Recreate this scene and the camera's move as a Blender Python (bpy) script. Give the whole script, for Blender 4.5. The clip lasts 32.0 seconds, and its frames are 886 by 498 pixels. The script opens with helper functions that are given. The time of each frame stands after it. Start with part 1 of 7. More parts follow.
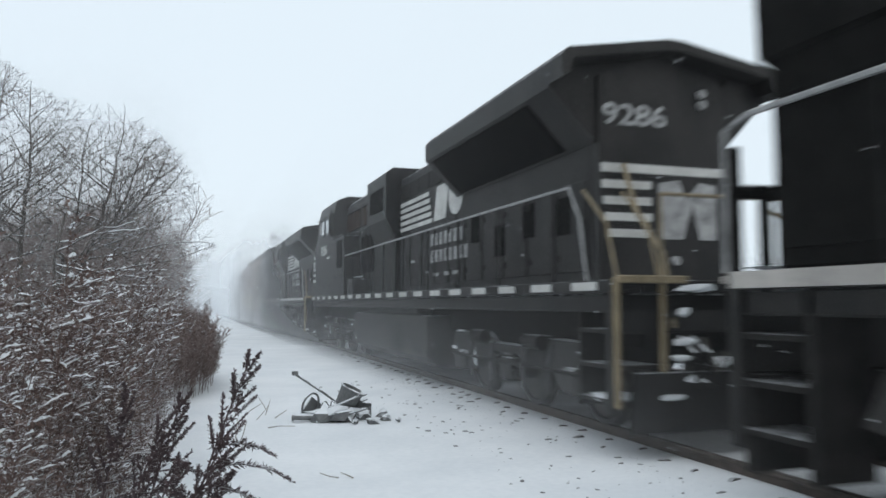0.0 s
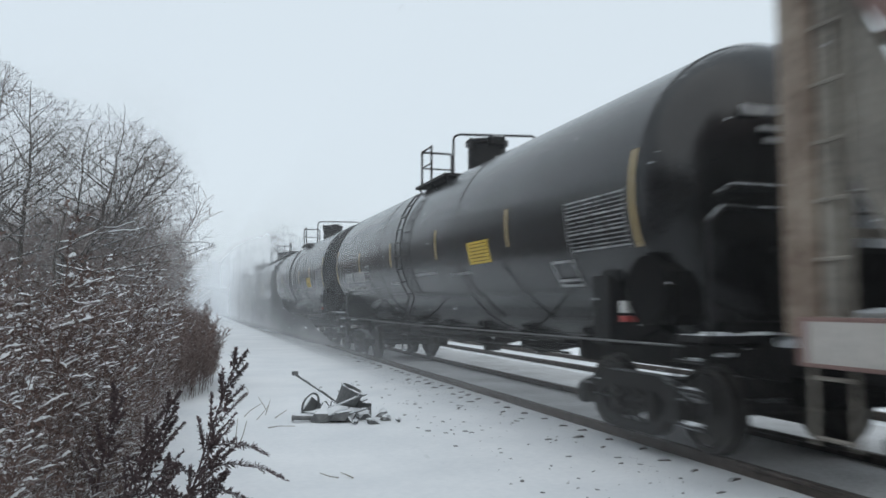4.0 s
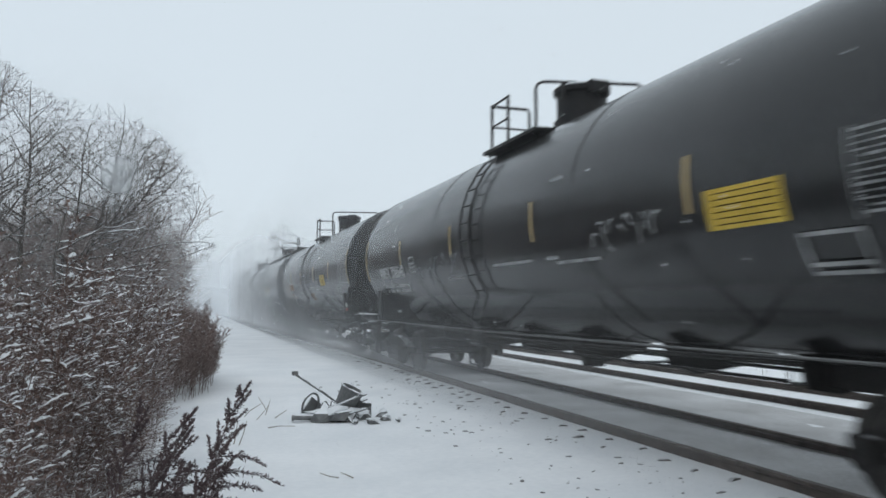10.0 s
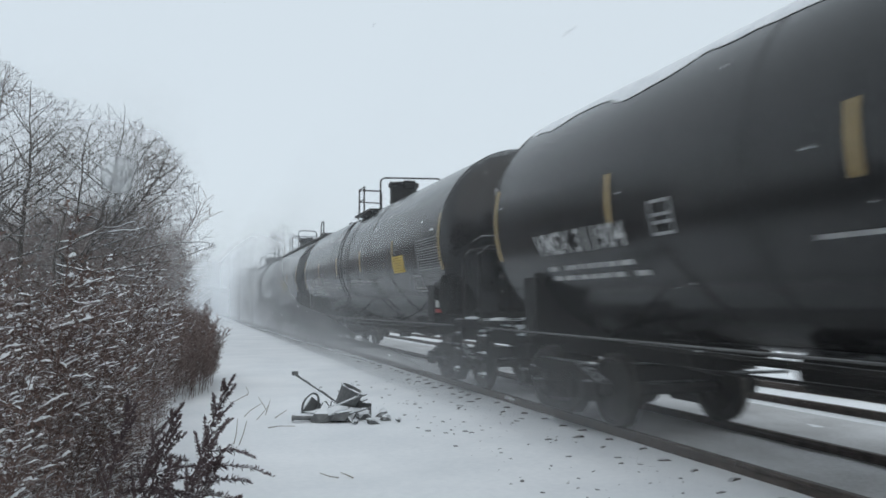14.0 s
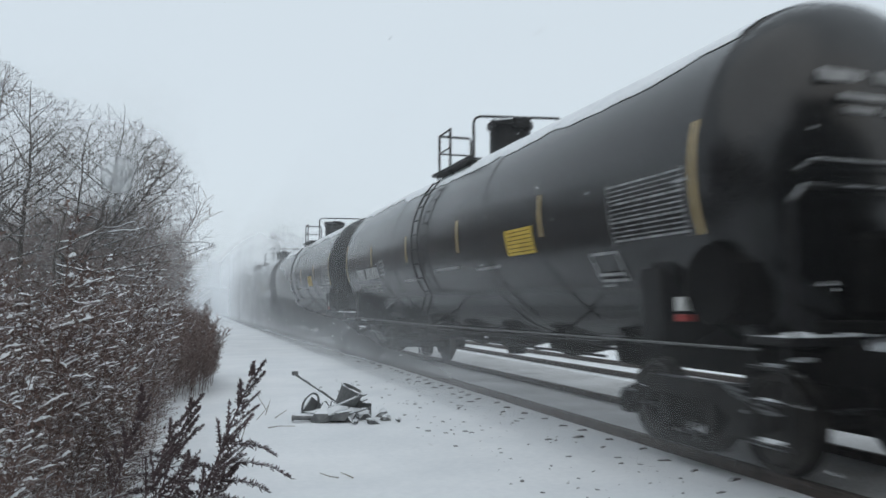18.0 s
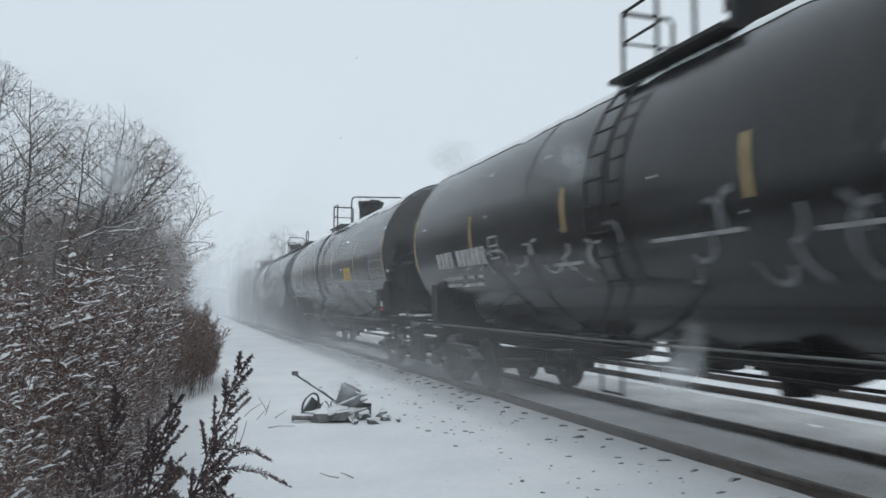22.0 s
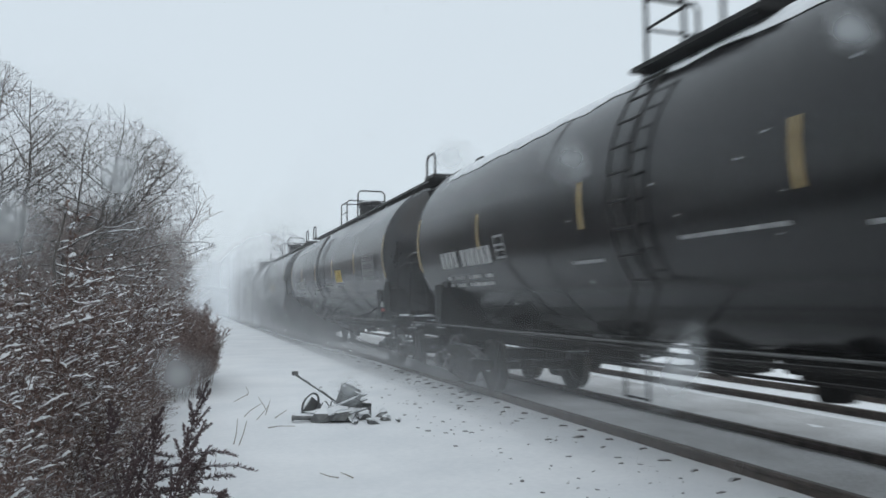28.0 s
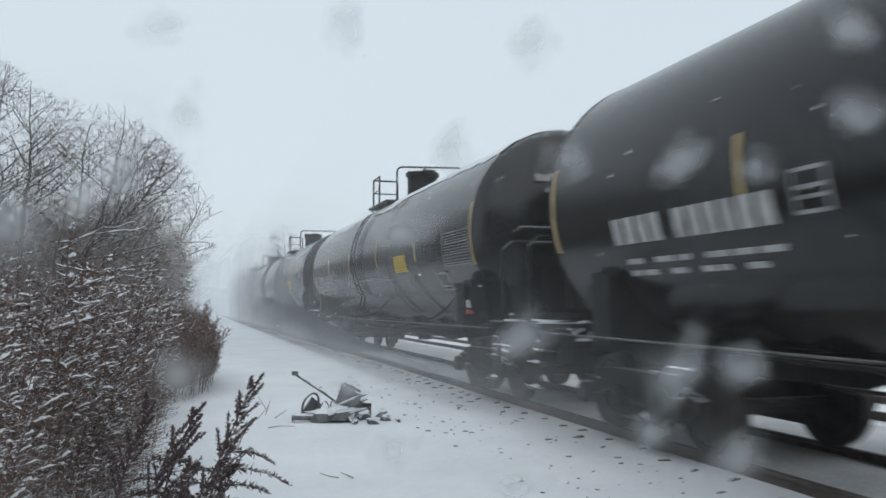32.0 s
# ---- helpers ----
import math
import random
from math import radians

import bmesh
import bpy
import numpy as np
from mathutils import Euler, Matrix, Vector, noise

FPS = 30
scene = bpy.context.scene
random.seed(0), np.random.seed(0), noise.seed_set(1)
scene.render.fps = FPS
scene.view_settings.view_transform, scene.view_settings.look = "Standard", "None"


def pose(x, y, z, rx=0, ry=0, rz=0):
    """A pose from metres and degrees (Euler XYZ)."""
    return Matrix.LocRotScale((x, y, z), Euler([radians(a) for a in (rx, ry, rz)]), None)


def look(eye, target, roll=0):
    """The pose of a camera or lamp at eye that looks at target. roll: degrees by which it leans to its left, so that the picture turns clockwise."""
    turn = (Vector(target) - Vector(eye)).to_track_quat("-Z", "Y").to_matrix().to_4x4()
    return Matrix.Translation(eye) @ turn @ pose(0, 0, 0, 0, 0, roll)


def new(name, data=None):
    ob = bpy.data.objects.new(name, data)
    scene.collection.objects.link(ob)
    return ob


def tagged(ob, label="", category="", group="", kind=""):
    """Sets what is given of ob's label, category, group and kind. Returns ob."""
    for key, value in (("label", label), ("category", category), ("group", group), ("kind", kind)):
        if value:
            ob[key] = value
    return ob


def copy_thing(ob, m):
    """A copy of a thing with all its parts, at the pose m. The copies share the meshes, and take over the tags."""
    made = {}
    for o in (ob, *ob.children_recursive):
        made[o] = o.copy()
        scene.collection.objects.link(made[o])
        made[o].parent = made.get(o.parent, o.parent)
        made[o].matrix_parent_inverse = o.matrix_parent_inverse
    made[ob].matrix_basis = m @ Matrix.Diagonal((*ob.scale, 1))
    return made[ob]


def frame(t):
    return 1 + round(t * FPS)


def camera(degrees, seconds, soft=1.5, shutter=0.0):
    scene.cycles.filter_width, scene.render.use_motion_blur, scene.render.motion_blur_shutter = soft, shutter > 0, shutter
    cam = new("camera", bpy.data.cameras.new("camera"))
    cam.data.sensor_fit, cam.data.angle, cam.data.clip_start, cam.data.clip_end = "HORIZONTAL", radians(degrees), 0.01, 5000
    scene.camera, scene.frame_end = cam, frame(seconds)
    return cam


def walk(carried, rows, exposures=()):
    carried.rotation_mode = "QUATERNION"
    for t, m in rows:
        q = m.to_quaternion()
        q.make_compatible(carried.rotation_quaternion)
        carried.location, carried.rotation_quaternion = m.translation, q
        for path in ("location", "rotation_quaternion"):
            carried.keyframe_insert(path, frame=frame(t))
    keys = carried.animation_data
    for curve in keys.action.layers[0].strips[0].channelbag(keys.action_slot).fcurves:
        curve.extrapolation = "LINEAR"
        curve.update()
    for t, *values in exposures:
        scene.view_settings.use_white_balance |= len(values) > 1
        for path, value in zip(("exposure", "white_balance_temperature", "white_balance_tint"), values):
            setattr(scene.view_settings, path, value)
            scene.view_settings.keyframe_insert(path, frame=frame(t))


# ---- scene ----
cam = camera(60.1, 32.0, soft=1.6, shutter=0.28)

# The camera stands still beside the line; +y runs along the track into the distance.
EYE = Vector((0.0, 0.0, 1.45))
YAW, PITCH = radians(18.2), radians(4.09)
AHEAD = Vector((math.sin(YAW) * math.cos(PITCH), math.cos(YAW) * math.cos(PITCH), math.sin(PITCH)))
walk(cam, [(0, look(EYE, EYE + AHEAD)), (32, look(EYE, EYE + AHEAD))],
     exposures=[(0, 0.36), (1, 0.33), (3, 0.22), (6, 0.15), (12, 0.13), (20, 0.10), (32, 0.12)])

# ---- light: an overcast winter sky ----
world = bpy.data.worlds.new("overcast_sky")
scene.world = world
world.use_nodes = True
wn, wl = world.node_tree.nodes, world.node_tree.links
sky = wn.new("ShaderNodeTexSky")
sky.sky_type, sky.sun_disc = "NISHITA", False
sky.sun_elevation, sky.sun_rotation = radians(32), radians(150)
sky.dust_density = 4.0
veil_mix = wn.new("ShaderNodeMix")
veil_mix.data_type = "RGBA"
sky_dim = wn.new("ShaderNodeVectorMath")
sky_dim.operation = "SCALE"
sky_dim.inputs["Scale"].default_value = 0.08
wl.new(sky.outputs[0], sky_dim.inputs[0])
wl.new(sky_dim.outputs[0], veil_mix.inputs[6])
veil_mix.inputs[0].default_value = 0.9
veil_mix.inputs[7].default_value = (0.70, 0.79, 0.86, 1)
wl.new(veil_mix.outputs[2], wn["Background"].inputs[0])
wn["Background"].inputs[1].default_value = 0.95
sun = new("sun", bpy.data.lights.new("sun", "SUN"))
sun.data.energy, sun.data.angle, sun.data.color = 0.5, radians(75), (1.0, 0.97, 0.93)
sun.matrix_world = look((0, 0, 30), (10, 17, 0))


# ---- materials ----
def material(name):
    m = bpy.data.materials.new(name)
    m.use_nodes = True
    return m, m.node_tree.nodes, m.node_tree.links, m.node_tree.nodes["Principled BSDF"]


def surface(name, dark, light, rough=0.6, metal=0.0, scale=3.0, fine=40.0, bump=0.1, snow=0.0, snow_from=0.55,
            stretch=(1, 1, 1), gloss=0.5, streak=0.0):
    """A worn surface: two scales of noise between two colours, fine relief, and snow lying on what faces up."""
    m, n, l, p = material(name)
    co = n.new("ShaderNodeTexCoord")
    mp = n.new("ShaderNodeMapping")
    mp.inputs["Scale"].default_value = stretch
    l.new(co.outputs["Object"], mp.inputs[0])
    big, small = n.new("ShaderNodeTexNoise"), n.new("ShaderNodeTexNoise")
    for tex, s, d in ((big, scale, 4), (small, fine, 3)):
        tex.inputs["Scale"].default_value, tex.inputs["Detail"].default_value = s, d
        l.new(mp.outputs[0], tex.inputs["Vector"])
    add = n.new("ShaderNodeMath")
    add.operation = "MULTIPLY_ADD"
    add.inputs[1].default_value = 0.45
    l.new(small.outputs["Fac"], add.inputs[0])
    l.new(big.outputs["Fac"], add.inputs[2])
    ramp = n.new("ShaderNodeValToRGB")
    ramp.color_ramp.elements[0].position, ramp.color_ramp.elements[1].position = 0.5, 0.95
    ramp.color_ramp.elements[0].color, ramp.color_ramp.elements[1].color = (*dark, 1), (*light, 1)
    l.new(add.outputs[0], ramp.inputs[0])
    col = ramp.outputs[0]
    p.inputs["Roughness"].default_value, p.inputs["Metallic"].default_value = rough, metal
    p.inputs["Specular IOR Level"].default_value = gloss
    if streak:
        run = n.new("ShaderNodeTexNoise")
        run.inputs["Scale"].default_value, run.inputs["Detail"].default_value = 1.0, 5
        mp2 = n.new("ShaderNodeMapping")
        mp2.inputs["Scale"].default_value = (2.2, 2.2, 0.25)
        l.new(co.outputs["Object"], mp2.inputs[0])
        l.new(mp2.outputs[0], run.inputs["Vector"])
        rr = n.new("ShaderNodeMapRange")
        rr.inputs[1].default_value, rr.inputs[2].default_value = 0.5, 0.8
        rr.inputs[4].default_value = streak
        l.new(run.outputs["Fac"], rr.inputs[0])
        mx0 = n.new("ShaderNodeMix")
        mx0.data_type = "RGBA"
        mx0.inputs[7].default_value = (0.2, 0.19, 0.18, 1)
        l.new(rr.outputs[0], mx0.inputs[0])
        l.new(col, mx0.inputs[6])
        col = mx0.outputs[2]
    if snow:
        geo, sep = n.new("ShaderNodeNewGeometry"), n.new("ShaderNodeSeparateXYZ")
        l.new(geo.outputs["Normal"], sep.inputs[0])
        lump = n.new("ShaderNodeTexNoise")
        lump.inputs["Scale"].default_value = fine * 0.3
        l.new(co.outputs["Object"], lump.inputs["Vector"])
        sm = n.new("ShaderNodeMath")
        sm.operation = "MULTIPLY_ADD"
        sm.inputs[1].default_value = 0.9
        l.new(lump.outputs["Fac"], sm.inputs[0])
        l.new(sep.outputs["Z"], sm.inputs[2])
        rng = n.new("ShaderNodeMapRange")
        rng.inputs[1].default_value, rng.inputs[2].default_value = snow_from + 0.4, snow_from + 0.6
        rng.inputs[4].default_value = snow
        l.new(sm.outputs[0], rng.inputs[0])
        mx = n.new("ShaderNodeMix")
        mx.data_type = "RGBA"
        mx.inputs[7].default_value = (0.82, 0.85, 0.88, 1)
        l.new(rng.outputs[0], mx.inputs[0])
        l.new(col, mx.inputs[6])
        col = mx.outputs[2]
    l.new(col, p.inputs["Base Color"])
    if bump:
        b = n.new("ShaderNodeBump")
        b.inputs["Strength"].default_value, b.inputs["Distance"].default_value = bump, 0.02
        l.new(add.outputs[0], b.inputs["Height"])
        l.new(b.outputs[0], p.inputs["Normal"])
    return m


M_SNOW = surface("snow", (0.74, 0.77, 0.80), (0.86, 0.88, 0.90), 0.9, scale=0.7, fine=14, bump=0.35, gloss=0.2)
M_DRIFT = surface("packed_snow", (0.66, 0.69, 0.72), (0.84, 0.86, 0.88), 0.85, scale=6, fine=50, bump=0.5, gloss=0.2)
# dirty snow, darkened further to paint the shade under the train
M_SHADED_BED = surface("dirty_shade_greyed_snow", (0.42, 0.42, 0.42), (0.66, 0.67, 0.68), 0.9, scale=0.9, fine=18, bump=0.5, gloss=0.2)
M_TANK = surface("black_tank_paint", (0.006, 0.0065, 0.007), (0.014, 0.0142, 0.015), 0.20, scale=1.2, fine=25, bump=0.0, gloss=0.46,
                 snow=0.12, snow_from=0.8, streak=0.06)
M_BLACK = surface("black_painted_steel", (0.006, 0.006, 0.007), (0.02, 0.0195, 0.019), 0.55, scale=2, fine=30, bump=0.08, snow=0.7, snow_from=0.62, gloss=0.2)
M_LOCO = surface("weathered_black_locomotive_paint", (0.006, 0.006, 0.0065), (0.024, 0.0225, 0.0215), 0.5, scale=1.4, fine=22, bump=0.05, snow=0.5, snow_from=0.75, streak=0.06, gloss=0.22)
M_GRIME = surface("sooty_running_gear_steel", (0.006, 0.0058, 0.0055), (0.024, 0.022, 0.021), 0.75, gloss=0.2, scale=5, fine=45, bump=0.3, snow=0.32, snow_from=0.88)
M_DUSTY = surface("snow_dusted_black_steel", (0.016, 0.0155, 0.0155), (0.075, 0.073, 0.072), 0.7, scale=1.1, fine=14, bump=0.2, snow=0.6, snow_from=0.7, streak=0.16, gloss=0.2)
M_WHEEL = surface("wheel_steel", (0.02, 0.018, 0.016), (0.055, 0.05, 0.046), 0.5, metal=0.6, scale=5, fine=40, bump=0.1)
M_RAIL = surface("rusty_rail_steel", (0.055, 0.045, 0.04), (0.12, 0.095, 0.082), 0.6, metal=0.4, scale=8, fine=60, bump=0.2)
M_TIE = surface("creosoted_tie_timber", (0.02, 0.016, 0.013), (0.06, 0.048, 0.04), 0.85, scale=6, fine=60, bump=0.4, snow=1.0, snow_from=0.1)
M_ENDS = surface("dark_split_timber", (0.045, 0.04, 0.037), (0.13, 0.115, 0.105), 0.9, scale=6, fine=60, bump=0.3, snow=0.5, snow_from=0.6)
M_STONE = surface("ballast_stone", (0.03, 0.029, 0.028), (0.10, 0.095, 0.09), 0.9, scale=9, fine=60, bump=0.4, snow=0.35, snow_from=0.8)
M_WHITE = surface("faded_white_paint", (0.42, 0.42, 0.40), (0.62, 0.62, 0.60), 0.55, scale=3, fine=30, bump=0.05)
M_STENCIL = surface("grey_white_stencil_paint", (0.17, 0.175, 0.175), (0.44, 0.44, 0.44), 0.6, scale=6, fine=60, bump=0.05)
M_RIME = surface("rime_on_steel", (0.04, 0.04, 0.04), (0.13, 0.13, 0.13), 0.7, scale=4, fine=40, bump=0.1, snow=0.1, snow_from=0.6)
M_YELLOW = surface("yellow_reflective_strip", (0.36, 0.25, 0.10), (0.54, 0.40, 0.19), 0.45, scale=5, fine=40, bump=0.05)
M_PLACARD = surface("yellow_warning_panel", (0.55, 0.36, 0.03), (0.72, 0.50, 0.06), 0.45, scale=4, fine=40, bump=0.03)
M_LEMON = surface("lemon_yellow_sheet", (0.55, 0.55, 0.04), (0.72, 0.70, 0.10), 0.5, scale=4, fine=40, bump=0.03)
M_MARK = surface("chalky_white_marking", (0.30, 0.30, 0.30), (0.60, 0.60, 0.59), 0.6, scale=6, fine=60, bump=0.0)
M_ORANGE = surface("dull_orange_lettering", (0.20, 0.09, 0.02), (0.36, 0.17, 0.05), 0.6, scale=5, fine=40, bump=0.03)
# near black for print, and for recesses whose shade is put into the colour
M_NEAR_BLACK = surface("near_black_matt", (0.004, 0.004, 0.004), (0.010, 0.0095, 0.009), 0.9, gloss=0.05, scale=5, fine=40, bump=0)
M_RED = surface("red_lamp_plastic", (0.30, 0.03, 0.03), (0.42, 0.06, 0.05), 0.4, scale=6, fine=40, bump=0)
M_GOLD = surface("ochre_handrail_paint", (0.17, 0.13, 0.075), (0.30, 0.24, 0.145), 0.55, scale=6, fine=50, bump=0.1)
M_GLASS = surface("dark_cab_glass", (0.25, 0.28, 0.30), (0.35, 0.38, 0.40), 0.08, scale=2, fine=20, bump=0, gloss=0.8)
M_RUST = surface("oxide_red_hopper_paint", (0.165, 0.092, 0.082), (0.27, 0.175, 0.155), 0.75, scale=0.9, fine=18, bump=0.15, streak=0.35)
M_TAUPE = surface("grimy_taupe_hopper_steel", (0.10, 0.088, 0.075), (0.36, 0.33, 0.285), 0.8, scale=1.1, fine=20, bump=0.2, streak=0.5)
M_POST = surface("rust_streaked_taupe_steel", (0.13, 0.085, 0.06), (0.36, 0.30, 0.24), 0.8, scale=2.2, fine=16, bump=0.2, streak=0.3)
M_PALE = surface("pale_patched_paint", (0.32, 0.30, 0.28), (0.55, 0.52, 0.48), 0.7, scale=2, fine=25, bump=0.1, streak=0.3)
M_CREAM = surface("cream_spray_paint", (0.33, 0.285, 0.20), (0.52, 0.46, 0.34), 0.6, scale=2, fine=30, bump=0.03)
M_SPRAYDARK = surface("dark_brown_spray_paint", (0.05, 0.03, 0.026), (0.10, 0.06, 0.05), 0.6, scale=2, fine=30, bump=0.03)
M_SPRAYBLUE = surface("blue_spray_paint", (0.09, 0.12, 0.16), (0.14, 0.20, 0.27), 0.6, scale=1.5, fine=20, bump=0.03)
M_SPRAYGOLD = surface("golden_spray_paint", (0.50, 0.30, 0.06), (0.66, 0.44, 0.14), 0.6, scale=2, fine=30, bump=0.03)
M_SPRAYGREY = surface("thin_grey_spray_paint", (0.09, 0.095, 0.10), (0.22, 0.23, 0.24), 0.6, scale=3, fine=30, bump=0.02)
M_SPRAYRED = surface("dull_crimson_spray_paint", (0.12, 0.035, 0.04), (0.20, 0.06, 0.065), 0.6, scale=3, fine=30, bump=0.02)
M_SPRAYGREEN = surface("dull_green_spray_paint", (0.012, 0.05, 0.028), (0.03, 0.09, 0.05), 0.6, scale=3, fine=30, bump=0.02)
M_DULLGREEN = surface("faded_green_lettering", (0.05, 0.06, 0.05), (0.09, 0.10, 0.085), 0.7, scale=3, fine=30, bump=0.03)
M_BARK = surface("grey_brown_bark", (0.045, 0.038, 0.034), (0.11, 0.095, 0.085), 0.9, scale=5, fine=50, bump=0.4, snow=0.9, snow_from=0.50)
M_TWIG = surface("dark_twigs", (0.07, 0.057, 0.054), (0.17, 0.14, 0.13), 0.9, scale=4, fine=30, bump=0)
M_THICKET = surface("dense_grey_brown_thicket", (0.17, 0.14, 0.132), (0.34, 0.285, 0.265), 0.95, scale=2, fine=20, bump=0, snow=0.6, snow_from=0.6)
M_WEED = surface("dry_brown_weed", (0.070, 0.046, 0.041), (0.20, 0.135, 0.115), 0.9, scale=0.8, fine=25, bump=0, snow=0.4, snow_from=0.8)
M_BRUSH = surface("brown_brush_twigs", (0.10, 0.072, 0.065), (0.26, 0.19, 0.168), 0.9, scale=0.8, fine=25, bump=0, snow=0.15, snow_from=0.5)
M_RUSTLOUVRE = surface("rust_stained_louvre", (0.035, 0.018, 0.013), (0.11, 0.055, 0.038), 0.8, scale=3, fine=30, bump=0.2)
M_CHUTE = surface("dusty_chute_steel", (0.05, 0.046, 0.042), (0.13, 0.12, 0.108), 0.8, scale=2, fine=30, bump=0.2, streak=0.2)
M_PLUME = surface("dark_seed_plume", (0.055, 0.040, 0.042), (0.155, 0.112, 0.115), 0.9, scale=5, fine=40, bump=0, snow=0.6, snow_from=0.75)
M_SCRAP = surface("grey_green_scrap_plastic", (0.10, 0.105, 0.107), (0.21, 0.215, 0.215), 0.55, scale=4, fine=30, bump=0.1, snow=0.95, snow_from=0.45)
M_STRAW = surface("dry_straw", (0.12, 0.10, 0.07), (0.26, 0.22, 0.16), 0.9, scale=5, fine=40, bump=0)


def veil_material(name, reach, power, dust, speckle, fade_z, edge_x=None, ceiling=0.97, fade_y=None, thin=0.5, tone=1.0, left_x=None, base=0.0):
    """Haze of wind-driven snow painted as a sheet's white cover, thicker with distance along the line and close to the
    ground.
    """
    m, n, l, p = material(name)
    n.remove(p)
    geo, sep = n.new("ShaderNodeNewGeometry"), n.new("ShaderNodeSeparateXYZ")
    l.new(geo.outputs["Position"], sep.inputs[0])

    def math_node(op, a, b=None):
        k = n.new("ShaderNodeMath")
        k.operation = op
        for i, v in enumerate((a, b)):
            if v is None:
                continue
            if isinstance(v, (int, float)):
                k.inputs[i].default_value = v
            else:
                l.new(v, k.inputs[i])
        return k.outputs[0]

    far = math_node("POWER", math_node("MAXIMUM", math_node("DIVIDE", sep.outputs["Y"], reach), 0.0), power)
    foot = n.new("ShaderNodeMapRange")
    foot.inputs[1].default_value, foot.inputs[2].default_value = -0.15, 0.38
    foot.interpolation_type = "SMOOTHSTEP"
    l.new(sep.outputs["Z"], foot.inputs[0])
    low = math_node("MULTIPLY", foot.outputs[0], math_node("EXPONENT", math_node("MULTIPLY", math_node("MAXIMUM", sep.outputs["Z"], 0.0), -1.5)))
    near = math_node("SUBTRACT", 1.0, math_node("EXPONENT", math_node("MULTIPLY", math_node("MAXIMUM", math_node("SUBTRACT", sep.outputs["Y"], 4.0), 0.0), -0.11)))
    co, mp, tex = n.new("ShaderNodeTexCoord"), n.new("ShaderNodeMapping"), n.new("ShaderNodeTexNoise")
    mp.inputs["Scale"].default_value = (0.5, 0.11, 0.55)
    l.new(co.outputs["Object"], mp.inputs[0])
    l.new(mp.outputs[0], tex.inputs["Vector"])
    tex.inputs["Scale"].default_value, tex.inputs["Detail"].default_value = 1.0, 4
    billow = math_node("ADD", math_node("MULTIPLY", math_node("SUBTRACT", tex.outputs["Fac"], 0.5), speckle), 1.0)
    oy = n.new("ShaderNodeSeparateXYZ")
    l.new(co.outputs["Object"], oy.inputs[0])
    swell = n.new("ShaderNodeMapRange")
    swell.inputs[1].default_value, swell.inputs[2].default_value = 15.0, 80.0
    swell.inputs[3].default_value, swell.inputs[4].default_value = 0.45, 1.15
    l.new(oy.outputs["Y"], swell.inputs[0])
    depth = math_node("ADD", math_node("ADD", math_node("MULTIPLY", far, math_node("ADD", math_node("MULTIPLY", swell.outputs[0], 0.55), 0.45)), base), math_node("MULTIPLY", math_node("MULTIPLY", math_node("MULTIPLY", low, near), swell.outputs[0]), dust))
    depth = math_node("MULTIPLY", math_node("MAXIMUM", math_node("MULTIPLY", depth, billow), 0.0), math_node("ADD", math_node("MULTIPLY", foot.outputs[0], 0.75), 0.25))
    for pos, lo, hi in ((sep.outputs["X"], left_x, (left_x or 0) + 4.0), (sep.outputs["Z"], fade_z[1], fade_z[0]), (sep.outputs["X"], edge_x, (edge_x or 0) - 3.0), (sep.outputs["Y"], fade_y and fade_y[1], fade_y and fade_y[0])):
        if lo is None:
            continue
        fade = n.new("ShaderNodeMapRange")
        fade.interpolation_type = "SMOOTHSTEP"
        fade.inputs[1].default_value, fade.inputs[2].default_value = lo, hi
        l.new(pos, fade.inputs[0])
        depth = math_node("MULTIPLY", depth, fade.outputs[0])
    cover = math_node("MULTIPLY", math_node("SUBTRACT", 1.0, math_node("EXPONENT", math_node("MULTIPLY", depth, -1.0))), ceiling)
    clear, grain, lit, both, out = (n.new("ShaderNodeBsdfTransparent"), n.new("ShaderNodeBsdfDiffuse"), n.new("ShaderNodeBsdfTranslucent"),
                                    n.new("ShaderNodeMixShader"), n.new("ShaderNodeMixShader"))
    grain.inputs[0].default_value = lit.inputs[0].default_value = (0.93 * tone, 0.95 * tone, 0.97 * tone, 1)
    l.new(grain.outputs[0], both.inputs[1])
    l.new(lit.outputs[0], both.inputs[2])
    both.inputs[0].default_value = thin
    l.new(cover, out.inputs[0])
    l.new(clear.outputs[0], out.inputs[1])
    l.new(both.outputs[0], out.inputs[2])
    l.new(out.outputs[0], n["Material Output"].inputs[0])
    return m


# ---- mesh helpers ----
def mesh_of(name, bm, mat, smooth=False):
    me = bpy.data.meshes.new(name)
    bm.to_mesh(me)
    bm.free()
    for mm in (mat if isinstance(mat, (list, tuple)) else [mat]):
        me.materials.append(mm)
    if smooth:
        me.polygons.foreach_set("use_smooth", [True] * len(me.polygons))
    return me


def part(name, bm, mat, parent, label="", smooth=False):
    ob = new(name, mesh_of(name, bm, mat, smooth))
    ob.parent = parent
    return tagged(ob, label)


def part_of(name, me, parent, label=""):
    ob = new(name, me)
    ob.parent = parent
    return tagged(ob, label)


def raw(name, verts, faces, mat, smooth=False):
    me = bpy.data.meshes.new(name)
    me.from_pydata(verts, [], faces)
    me.materials.append(mat)
    if smooth:
        me.polygons.foreach_set("use_smooth", [True] * len(me.polygons))
    return me


def thing(name, label, category, group="", kind=""):
    return tagged(new(name), label, category, group, kind)


